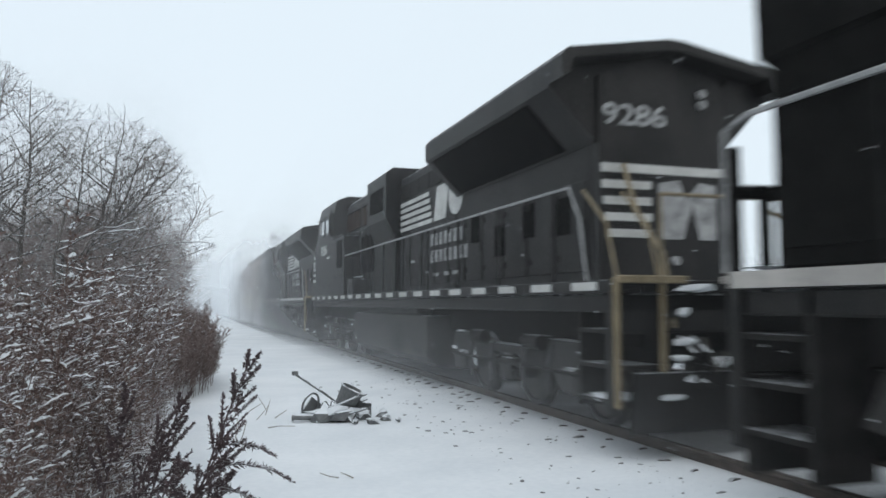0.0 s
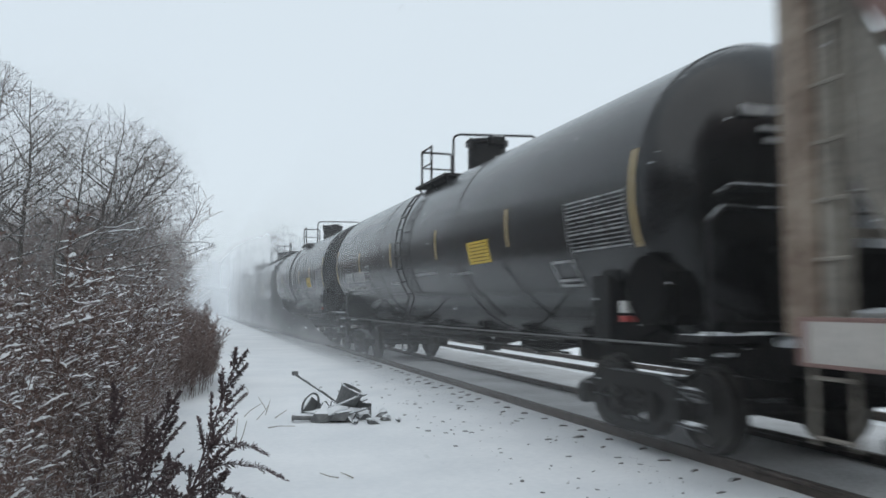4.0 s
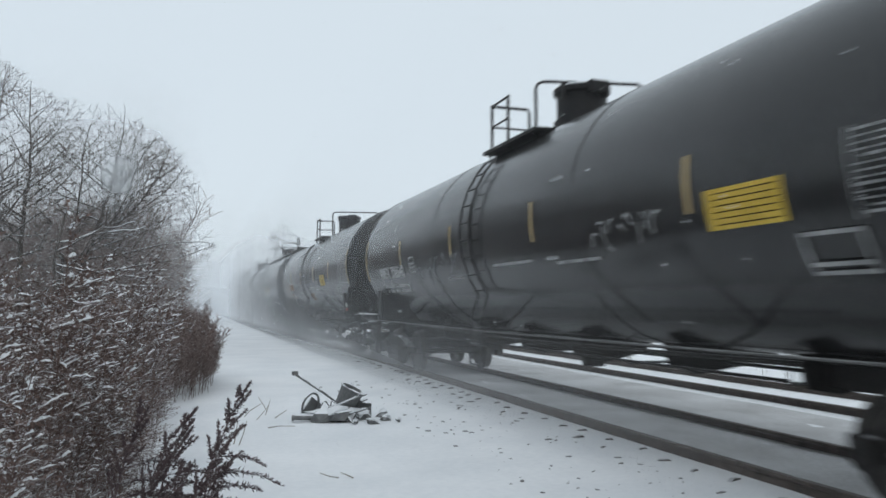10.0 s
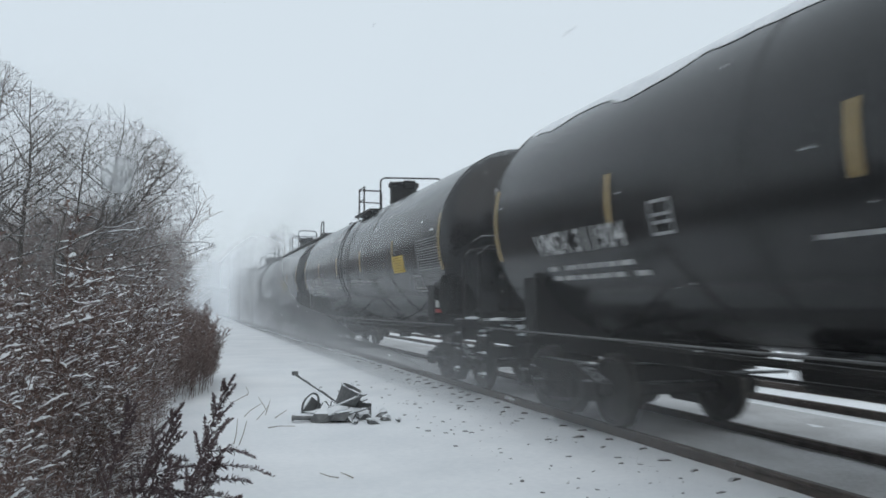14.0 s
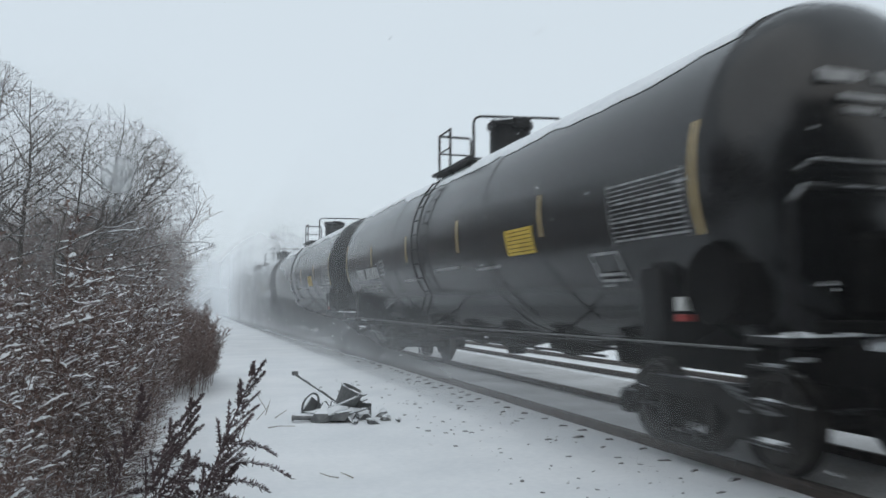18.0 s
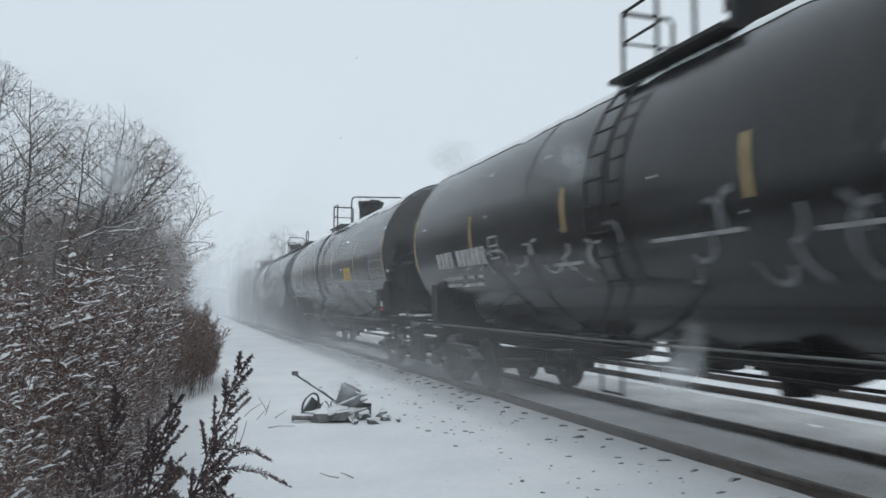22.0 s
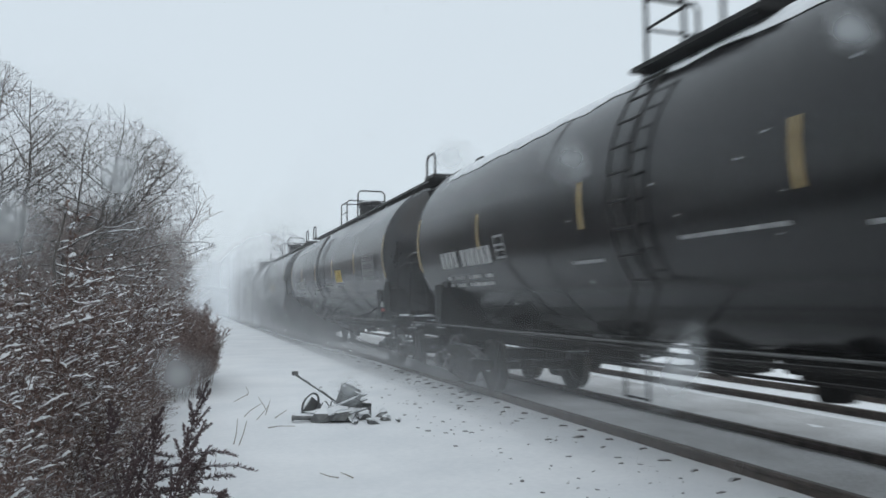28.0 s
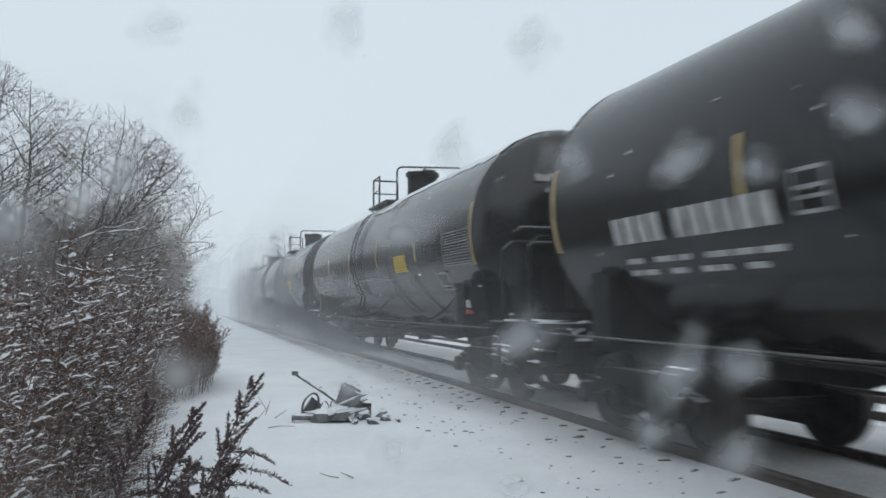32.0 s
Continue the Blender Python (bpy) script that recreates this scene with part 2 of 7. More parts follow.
def box(x0, x1, y0, y1, z0, z1, bevel=0.0, bm=None):
    bm = bm or bmesh.new()
    made = bmesh.ops.create_cube(bm, size=1, matrix=Matrix.Translation(((x0 + x1) / 2, (y0 + y1) / 2, (z0 + z1) / 2)) @ Matrix.Diagonal((x1 - x0, y1 - y0, z1 - z0, 1)))
    if bevel:
        edges = {e for v in made["verts"] for e in v.link_edges}
        bmesh.ops.bevel(bm, geom=list(edges), offset=bevel, segments=1, affect="EDGES", profile=0.5)
    return bm


def prism(points, axis, a, b, bm=None):
    """A closed outline pushed along an axis from a to b: 'x' takes (y, z) points, 'y' (x, z), 'z' (x, y)."""
    bm = bm or bmesh.new()

    def at(p, d):
        return {"x": (d, p[0], p[1]), "y": (p[0], d, p[1]), "z": (p[0], p[1], d)}[axis]

    lo, hi = [bm.verts.new(at(p, a)) for p in points], [bm.verts.new(at(p, b)) for p in points]
    k = len(points)
    faces = [bm.faces.new(lo), bm.faces.new(hi[::-1])]
    faces += [bm.faces.new((lo[i], lo[(i + 1) % k], hi[(i + 1) % k], hi[i])) for i in range(k)]
    bmesh.ops.recalc_face_normals(bm, faces=faces)
    return bm


def tube(points, r, sides=6, bm=None, closed_ends=True, r_end=None):
    """A round bar along a line of points."""
    bm = bm or bmesh.new()
    pts = [Vector(p) for p in points]
    rings = []
    side = None
    for i, p in enumerate(pts):
        t = (pts[min(i + 1, len(pts) - 1)] - pts[max(i - 1, 0)]).normalized()
        if side is None:
            side = t.cross(Vector((0.3, 0.2, 1)) if abs(t.z) < 0.9 else Vector((1, 0, 0))).normalized()
        side = (side - t * side.dot(t)).normalized()
        up = t.cross(side)
        rr = r if r_end is None else r + (r_end - r) * i / (len(pts) - 1)
        rings.append([bm.verts.new(p + (side * math.cos(a) + up * math.sin(a)) * rr) for a in (2 * math.pi * k / sides for k in range(sides))])
    for a, b in zip(rings, rings[1:]):
        for k in range(sides):
            bm.faces.new((a[k], a[(k + 1) % sides], b[(k + 1) % sides], b[k]))
    if closed_ends:
        bm.faces.new(rings[0][::-1])
        bm.faces.new(rings[-1])
    return bm


def turned(profile, axis="y", sides=32, centre=(0, 0, 0), bm=None):
    """A turned form: profile rows (distance along the axis, radius)."""
    bm = bm or bmesh.new()
    rings = []
    for d, r in profile:
        ring = []
        for k in range(sides):
            a = 2 * math.pi * k / sides
            u, v = r * math.cos(a), r * math.sin(a)
            p = {"y": (u, d, v), "x": (d, u, v), "z": (u, v, d)}[axis]
            ring.append(bm.verts.new(Vector(p) + Vector(centre)))
        rings.append(ring)
    faces = []
    for a, b in zip(rings, rings[1:]):
        faces += [bm.faces.new((a[k], a[(k + 1) % sides], b[(k + 1) % sides], b[k])) for k in range(sides)]
    faces += [bm.faces.new(rings[0]), bm.faces.new(rings[-1])]
    bmesh.ops.recalc_face_normals(bm, faces=faces)
    return bm


def lump(centre, size, seed, bm=None):
    """A rough rounded clod."""
    bm = bm or bmesh.new()
    rng = random.Random(seed)
    made = bmesh.ops.create_icosphere(bm, subdivisions=1, radius=1)
    for v in made["verts"]:
        f = 0.45 + 0.95 * rng.random()
        v.co = Vector((v.co.x * size[0] * f, v.co.y * size[1] * f, v.co.z * size[2] * f)) + Vector(centre)
    return bm


def lettering(name, text, size, mat, parent, place, facing, squeeze=1.0, label=""):
    """Painted characters, 4 mm proud, read from the camera's side ('side') or from ahead ('end')."""
    cu = bpy.data.curves.new(name, "FONT")
    cu.body, cu.size, cu.extrude, cu.offset = text, size, 0.002, size * 0.025
    ob = new(name + "_draft", cu)
    bpy.context.view_layer.update()
    me = bpy.data.meshes.new_from_object(ob.evaluated_get(bpy.context.evaluated_depsgraph_get()))
    bpy.data.objects.remove(ob)
    me.name = name
    me.materials.clear()
    me.materials.append(mat)
    cols = {"side": ((0, -1, 0), (0, 0, 1), (-1, 0, 0)), "end": ((1, 0, 0), (0, 0, 1), (0, -1, 0))}[facing]
    rot = Matrix(cols).transposed().to_4x4()
    me.transform(Matrix.Translation(place) @ rot @ Matrix.Diagonal((squeeze, 1, 1, 1)))
    return part_of(name, me, parent, label)


# ---- ground: one sheet of snow to the horizon ----
TRACK_X, SECOND_X = 5.60, 9.60
GROUND_Z = -0.13


def ground_height(x, y):
    z = GROUND_Z + 0.03 * noise.noise((x * 0.45, y * 0.35, 3.1)) + 0.012 * noise.noise((x * 2.1, y * 1.7, 7.7))
    for c in (TRACK_X, SECOND_X):
        d = abs(x - c)
        if d < 1.9:
            z = z * 0.4 + (GROUND_Z + 0.02) * 0.6
    if x < 0.2:
        z += 0.06 * min(1, (0.2 - x)) * (0.6 + noise.noise((x * 0.7, y * 0.6, 1.2)))
    return z


def build_ground():
    xs = sorted({round(v, 3) for v in [-900, -500, -260, -130, -60, -30, -16, -10] + [-7 + 0.22 * i for i in range(82)] + [13, 16, 22, 35, 60, 120, 250, 500, 900]})
    ys = sorted({round(v, 3) for v in [-300, -120, -60, -30, -16, -8] + [-4 + 0.25 * i for i in range(136)] + [31 + 1.5 * i for i in range(40)] + [95, 110, 140, 200, 300, 500, 900, 1600]})
    verts = [(x, y, ground_height(x, y)) for y in ys for x in xs]
    w = len(xs)
    faces = [(j * w + i, j * w + i + 1, (j + 1) * w + i + 1, (j + 1) * w + i) for j in range(len(ys) - 1) for i in range(w - 1)]
    tagged(new("ground", raw("ground", verts, faces, M_SNOW, True)), "snow-covered level ground beside the railway line", "ground", kind="structure")


build_ground()

RAIL = [(-0.075, -0.17), (0.075, -0.17), (0.075, -0.155), (0.012, -0.13), (0.012, -0.045), (0.037, -0.035), (0.037, -0.006), (0.03, 0), (-0.03, 0), (-0.037, -0.006),
        (-0.037, -0.035), (-0.012, -0.045), (-0.012, -0.13), (-0.075, -0.155)]


def build_track(name, centre, label):
    t = thing(name, label, "railway track", kind="structure")
    for s in (-1, 1):
        bm = prism([(centre + s * 0.755 + x, z) for x, z in RAIL], "y", -40, 420)
        part("rail", bm, M_RAIL, t, "rusty steel rail standing clear of the snow")
    return t


def build_trackbed():
    """Dirty snow between the rails; shade under the train is put into its grey."""
    xs, ys = [4.90 + 0.25 * i for i in range(15)], [-30 + 0.5 * i for i in range(140)] + [45 + 6 * i for i in range(40)]
    verts = [(x, y, ground_height(x, y) + 0.014 + 0.012 * noise.noise((x * 3, y * 2.2, 5.0))) for y in ys for x in xs]
    w = len(xs)
    faces = [(j * w + i, j * w + i + 1, (j + 1) * w + i + 1, (j + 1) * w + i) for j in range(len(ys) - 1) for i in range(w - 1)]
    tagged(new("trackbed", raw("trackbed", verts, faces, M_SHADED_BED, True)), "dirty snow between the rails and tracks, greyed for the train's shade", "trackbed", kind="structure")


build_trackbed()
track = build_track("railway_track", TRACK_X, "main line track half buried in snow")
second_track = build_track("railway_track", SECOND_X, "second track half buried in snow")


# ---- running gear and rolling stock ----
def wheel_mesh(r):
    bm = turned([(-0.06, 0.12), (-0.06, 0.34 * r / 0.42), (-0.03, 0.36 * r / 0.42), (-0.065, r - 0.06), (-0.065, r), (0.05, r + 0.003), (0.055, r + 0.028), (0.085, r + 0.028), (0.085, r - 0.05),
                 (0.03, 0.3), (0.09, 0.13)], "x", 28)
    return mesh_of("wheel", bm, M_WHEEL, False)


def truck(parent, y, r, base, mesh_bank):
    """A freight bogie: bolster, cast side frames with spring nests, axles, wheels and bearing caps."""
    bolster = part("bolster", box(-1.05, 1.05, y - 0.18, y + 0.18, r - 0.1, r + 0.22, 0.03), M_GRIME, parent)
    half = base / 2
    for s in (-1, 1):
        x0, x1 = (s * 0.93, s * 1.10) if s > 0 else (-1.10, -0.93)
        bm = prism([(y + a, b) for a, b in ((-half - 0.22, r + 0.10), (-half - 0.2, r - 0.02), (-half + 0.2, r + 0.02), (-0.45, r + 0.14), (0.45, r + 0.14), (half - 0.2, r + 0.02), (half + 0.2, r - 0.02), (half + 0.22, r + 0.10),
                                            (half - 0.1, r + 0.20), (0.5, r + 0.30), (-0.5, r + 0.30), (-half + 0.1, r + 0.20))], "x", x0, x1)
        prism([(y + a, b) for a, b in ((-half + 0.1, r + 0.0), (-half + 0.2, r - 0.1), (-0.42, r - 0.31), (0.42, r - 0.31), (half - 0.2, r - 0.1), (half - 0.1, r + 0.0), (half - 0.25, r - 0.01), (0.4, r - 0.2), (-0.4, r - 0.2), (-half + 0.25, r - 0.01))], "x", x0, x1, bm)
        for a in (-0.42, 0.30):
            prism([(y + a, r - 0.22), (y + a + 0.12, r - 0.22), (y + a + 0.12, r + 0.16), (y + a, r + 0.16)], "x", x0, x1, bm)
        part("side_frame", bm, M_GRIME, bolster)
        for a in (-0.22, 0.0, 0.22):
            bm = tube([(s * 1.12, y + a + 0.07 * math.cos(i), r - 0.27 + 0.022 * i) for i in range(20)], 0.022, 4)
            part("spring", bm, M_GRIME, bolster)
        for a in (-half, half):
            part("bearing_cap", turned([(s * 1.08, 0.13), (s * 1.2, 0.12), (s * 1.22, 0.07)], "x", 12, (0, y + a, r)), M_GRIME, bolster)
            w = part_of("wheel", mesh_bank[r], bolster)
            w.matrix_basis = Matrix.Translation((s * 0.76, y + a, r)) @ (Matrix.Rotation(math.pi, 4, "Z") if s > 0 else Matrix.Identity(4))
            bm = lump((s * 1.05, y + a * 0.75, r + 0.18), (0.05, 0.15, 0.018), int(a * 100) + 7 * s)
            part("snow_crust", bm, M_DRIFT, bolster)
    for a in (-half, half):
        part("axle", turned([(-0.95, 0.08), (0.95, 0.08)], "x", 10, (0, y + a, r)), M_GRIME, bolster)
    part("brake_beam", tube([(-0.8, y - 0.45, r - 0.08), (0, y - 0.38, r - 0.02), (0.8, y - 0.45, r - 0.08)], 0.05, 6), M_GRIME, bolster)
    return bolster


WHEELS = {0.42: wheel_mesh(0.42), 0.50: wheel_mesh(0.50)}
TANK_R, TANK_Z = 1.58, 2.54


def tank_patch(y0, y1, z0, z1, lift=0.006, slant=0.0, n=6):
    """A painted or stuck-on patch that follows the tank's shell on the camera's side."""
    bm = bmesh.new()
    a0, a1 = math.asin((z0 - TANK_Z) / TANK_R), math.asin((z1 - TANK_Z) / TANK_R)
    rr = TANK_R + lift
    rows = []
    for i in range(n + 1):
        a = a0 + (a1 - a0) * i / n
        x, z = -rr * math.cos(a), TANK_Z + rr * math.sin(a)
        sh = slant * i / n
        rows.append((bm.verts.new((x, y0 + sh, z)), bm.verts.new((x, y1 + sh, z))))
    for (a, b), (c, d) in zip(rows, rows[1:]):
        bm.faces.new((a, c, d, b))
    return bm


def tank_patches(specs, lift=0.008):
    """Many patches on the shell in one form: rows of (y0, y1, z0, z1)."""
    bm = bmesh.new()
    rr = TANK_R + lift
    for y0, y1, z0, z1 in specs:
        n = max(1, round((z1 - z0) / 0.08))
        prev = None
        for i in range(n + 1):
            a = math.asin((z0 + (z1 - z0) * i / n - TANK_Z) / TANK_R)
            x, z = -rr * math.cos(a), TANK_Z + rr * math.sin(a)
            row = (bm.verts.new((x, y0, z)), bm.verts.new((x, y1, z)))
            if prev:
                bm.faces.new((prev[0], row[0], row[1], prev[1]))
            prev = row
    return bm


def joined(bms):
    out = bmesh.new()
    for b in bms:
        me = bpy.data.meshes.new("t")
        b.to_mesh(me)
        b.free()
        out.from_mesh(me)
        bpy.data.meshes.remove(me)
    return out


def coupler(parent, y, away, mat=None):
    """A knuckle coupler with its shank, pushed out from the sill towards 'away'."""
    c = part("coupler", box(-0.09, 0.09, min(y, y - away * 0.75), max(y, y - away * 0.75), 0.78, 0.98, 0.02), M_GRIME, parent)
    part("knuckle", box(-0.17, 0.13, y - 0.16, y + 0.16, 0.72, 1.03, 0.05), M_GRIME, c)
    part("air_hose", tube([(0.3, y - away * 0.5, 0.8), (0.32, y - away * 0.2, 0.55), (0.25, y, 0.42), (0.2, y + away * 0.1, 0.45)], 0.03, 6), M_BLACK, c)
    part("snow_crust", lump((-0.05, y - away * 0.35, 1.0), (0.13, 0.22, 0.05), 3), M_DRIFT, c)
    return c


def tank_car(length, board, label):
    car = thing("tank_car", label, "tank car", "tank cars of the train")
    L, ya, yb, mid = length, 1.33, length - 1.33, length / 2
    prof = [(ya - 0.62 * math.sin(t), TANK_R * math.cos(t)) for t in (math.pi / 2 * k / 7 for k in (6.8, 6, 5, 4, 3, 2, 1))]
    prof += [(ya, TANK_R), (ya + 0.02, TANK_R)] + [(ya + (yb - ya) * k / 4, TANK_R) for k in (1, 2, 3)] + [(yb - 0.02, TANK_R), (yb, TANK_R)]
    prof += [(yb + 0.62 * math.sin(t), TANK_R * math.cos(t)) for t in (math.pi / 2 * k / 7 for k in (1, 2, 3, 4, 5, 6, 6.8))]
    part("tank_shell", turned(prof, "y", 56, (0, 0, TANK_Z)), M_TANK, car, smooth=True)
    # weld bands round the shell
    for y in (ya, yb, mid - 2.6, mid + 2.6):
        part("weld_seam", turned([(y - 0.025, TANK_R - 0.02), (y - 0.02, TANK_R + 0.007), (y + 0.02, TANK_R + 0.007), (y + 0.025, TANK_R - 0.02)], "y", 56, (0, 0, TANK_Z)), M_TANK, car, smooth=True)
    # dome, valve housing and its cage
    dome = part("valve_housing", turned([(3.98, 0.40), (4.10, 0.42), (4.12, 0.38), (4.60, 0.38), (4.62, 0.43), (4.70, 0.43), (4.74, 0.36), (4.75, 0.1)], "z", 28, (0.0, mid - 0.05, 0)), M_BLACK, car)
    part("housing_lid_hinge", box(-0.12, 0.2, mid - 0.55, mid - 0.40, 4.55, 4.74, 0.02), M_BLACK, dome)
    for a in (0.4, 1.97, 3.54, 5.11):
        part("lid_bolt", box(0.44 * math.cos(a) - 0.03, 0.44 * math.cos(a) + 0.03, mid - 0.05 + 0.44 * math.sin(a) - 0.03, mid - 0.05 + 0.44 * math.sin(a) + 0.03, 4.5, 4.72), M_BLACK, dome)
    part("relief_valve", turned([(4.0, 0.12), (4.3, 0.12), (4.32, 0.16), (4.4, 0.16), (4.42, 0.06)], "z", 12, (0.1, mid + 0.75, 0)), M_BLACK, car)
    if board:
        cage = part("dome_cage", tube([(-0.45, mid - 0.05, 4.1), (-0.45, mid - 0.05, 5.0), (-0.36, mid - 0.05, 5.1), (0.36, mid - 0.05, 5.1), (0.45, mid - 0.05, 5.0), (0.45, mid - 0.05, 4.1)], 0.026, 6), M_BLACK, car, "hoop handrail over the valve housing")
        for y in (mid + 0.6, mid + 1.6):
            part("hoop_handrail", tube([(-0.68, y, 4.12), (-0.68, y, 4.78), (-0.62, y, 4.86), (0.62, y, 4.86), (0.68, y, 4.78), (0.68, y, 4.12)], 0.022, 6), M_BLACK, cage)
        for z in (4.5, 4.84):
            part("handrail", tube([(-0.68, mid + 0.6, z - 0.03), (-0.68, mid + 1.6, z - 0.03)], 0.018, 6), M_BLACK, cage)
    else:
        plat = part("platform", box(-1.12, -0.66, mid - 0.75, mid + 1.25, 3.86, 3.91), M_BLACK, car, "steel grating platform beside the valve housing")
        for y in (mid - 0.6, mid + 0.3, mid + 1.15):
            part("bracket", tube([(-1.05, y, 3.86), (-0.95, y, 3.72), (-0.7, y, 3.86)], 0.025, 4), M_BLACK, plat)
        for y in (mid + 0.42, mid + 1.08):
            part("post", tube([(-1.02, y, 3.88), (-1.02, y, 4.66)], 0.024, 6), M_BLACK, plat)
        part("handrail", tube([(-1.02, mid + 0.42, 4.30), (-1.02, mid + 1.08, 4.30), (-0.36, mid + 1.08, 4.30)], 0.018, 6), M_BLACK, plat)
        part("handrail", tube([(-1.02, mid + 0.42, 4.64), (-1.02, mid + 1.08, 4.64)], 0.02, 6), M_BLACK, plat)
        part("hoop_handrail", tube([(-1.02, mid + 1.08, 3.88), (-1.02, mid + 1.08, 4.60), (-0.98, mid + 1.08, 4.64), (-0.40, mid + 1.08, 4.64), (-0.36, mid + 1.08, 4.58), (-0.36, mid + 1.08, 4.08)], 0.024, 6), M_BLACK, plat)
        part("hoop_handrail", tube([(-0.55, mid + 0.42, 3.95), (-0.55, mid + 0.42, 4.80), (-0.52, mid + 0.41, 4.88), (-0.43, mid + 0.39, 4.92), (1.05, mid + 0.08, 4.92), (1.16, mid + 0.06, 4.87), (1.2, mid + 0.05, 4.76), (1.2, mid + 0.05, 3.5)], 0.026, 6), M_BLACK, plat, "long bent handrail arching over the valve housing")
        part("snow_crust", lump((-0.85, mid + 0.3, 3.915), (0.16, 0.8, 0.018), 12), M_DRIFT, plat)
    # ladder down the shell
    ladder = part("ladder", joined([tube([(-(TANK_R + 0.09) * math.cos(a), mid + 0.62 + s, TANK_Z + (TANK_R + 0.09) * math.sin(a)) for a in (0.75 - 0.17 * k for k in range(9))] + [(-1.5, mid + 0.62 + s, 1.15), (-1.5, mid + 0.62 + s, 0.52)], 0.018, 5)
                                    for s in (-0.2, 0.2)]), M_BLACK, car)
    for k in range(9):
        a = 0.72 - 0.16 * k
        x, z = -(TANK_R + 0.09) * math.cos(a), TANK_Z + (TANK_R + 0.09) * math.sin(a)
        part("rung", tube([(x, mid + 0.42, z), (x, mid + 0.82, z)], 0.014, 5), M_BLACK, ladder)
    for z in (0.54, 0.84):
        part("rung", tube([(-1.5, mid + 0.42, z), (-1.5, mid + 0.82, z)], 0.016, 5), M_BLACK, ladder)
    if board:
        rb = part("running_board", box(-0.5, 0.42, 0.65, L - 0.95, 4.17, 4.23), M_BLACK, car, "steel running board along the tank top")
        for y in (0.95, L - 1.22):
            part("end_platform", box(-0.62, 0.62, y - 0.35, y + 0.35, 4.17, 4.24), M_BLACK, rb)
            part("support", box(-0.16, 0.16, y - 0.2, y + 0.2, 3.75, 4.18), M_NEAR_BLACK, rb)
            for x in (-0.58, 0.58):
                part("loop_handrail", tube([(x, y - 0.30, 4.18), (x, y - 0.30, 4.58), (x, y - 0.2, 4.7), (x, y + 0.2, 4.7), (x, y + 0.30, 4.58), (x, y + 0.30, 4.18)], 0.026, 6), M_BLACK, rb)
        for k in range(5):
            y = 2.2 + (L - 4.4) * k / 4
            part("support", box(-0.4, 0.35, y - 0.04, y + 0.04, 4.0, 4.18), M_BLACK, rb)
    # markings: reflective strips, stencilled data, warning panels
    n_strip = 5
    for k in range(n_strip + 1):
        y = ya + (yb - ya) * k / n_strip
        y = min(max(y, ya + 0.06), yb - 0.06)
        tall, foot = (0.95, 2.0) if k in (0, n_strip) else (0.5, 2.22)
        part("reflector_strip", tank_patch(y - 0.035, y + 0.035, foot, foot + tall), M_YELLOW, car, "yellow reflective strip on the shell")
    part("stencil_dash", joined([tank_patch(y, y + w, z, z + 0.035, n=1) for y, w, z in ((mid - 1.4, 1.3, 1.98), (mid - 3.1, 1.0, 1.92), (mid + 1.3, 0.7, 1.86))]), M_STENCIL, car)
    # heater lines that curve over the lower shell
    for y in (mid - 3.2, mid - 4.9, mid + 3.4):
        part("pipe", tube([(-(TANK_R + 0.02) * math.cos(a), y + 1.0 * (a + 0.95) ** 1.6, TANK_Z + (TANK_R + 0.01) * math.sin(a)) for a in (-0.95 + 0.10 * k for k in range(7))], 0.007, 5), M_TANK, car)
    # side handrail and underframe
    part("side_handrail", tube([(-1.5, 0.75, 1.08), (-1.53, 1.2, 1.08), (-1.53, mid, 1.05), (-1.53, L - 1.2, 1.08), (-1.5, L - 0.75, 1.08)], 0.012, 6), M_RIME, car, "rime-coated side handrail")
    for y in (1.5, 4.2, mid, L - 4.2, L - 1.5):
        part("rail_bracket", tube([(-1.53, y, 1.07), (-1.2, y, 1.2), (-0.9, y, 1.42)], 0.013, 4), M_NEAR_BLACK, car)
    for a, b in ((0.35, 4.3), (L - 4.3, L - 0.35)):
        sill = part("stub_sill", box(-0.33, 0.33, a, b, 0.72, 1.2, 0.02), M_GRIME, car)
    for e, s in ((0.0, 1), (L, -1)):
        def yy(d):
            return e + s * d
        cradle = [(-1.45, 1.02), (1.45, 1.02), (1.45, 1.75)] + [(TANK_R * 0.99 * math.cos(t), TANK_Z + TANK_R * 0.99 * math.sin(t)) for t in (-0.6 - (math.pi - 1.2) * k / 8 for k in range(9))] + [(-1.45, 1.75)]
        part("head_brace", prism([(yy(0.35), 1.2), (yy(1.9), 1.2), (yy(1.9), 1.5), (yy(1.05), 2.0), (yy(0.8), 1.9)], "x", -0.36, 0.36), M_NEAR_BLACK, car)
        part("saddle", prism(cradle, "y", yy(2.05), yy(2.4)), M_BLACK, car)
        plat_e = part("end_deck", box(-1.5, 1.5, min(yy(0.4), yy(0.85)), max(yy(0.4), yy(0.85)), 1.12, 1.18), M_BLACK, car)
        for i, x in enumerate((-1.25, -0.75, 0.5, 1.1)):
            part("snow_crust", lump((x, yy(0.6), 1.19), (0.13, 0.10, 0.03), i + int(L * 7)), M_DRIFT, plat_e)
        part("end_handrail", tube([(-1.45, yy(0.42), 1.15), (-1.45, yy(0.42), 2.15), (-1.3, yy(0.42), 2.28), (1.3, yy(0.42), 2.28), (1.45, yy(0.42), 2.15), (1.45, yy(0.42), 1.15)], 0.022, 6), M_BLACK, plat_e)
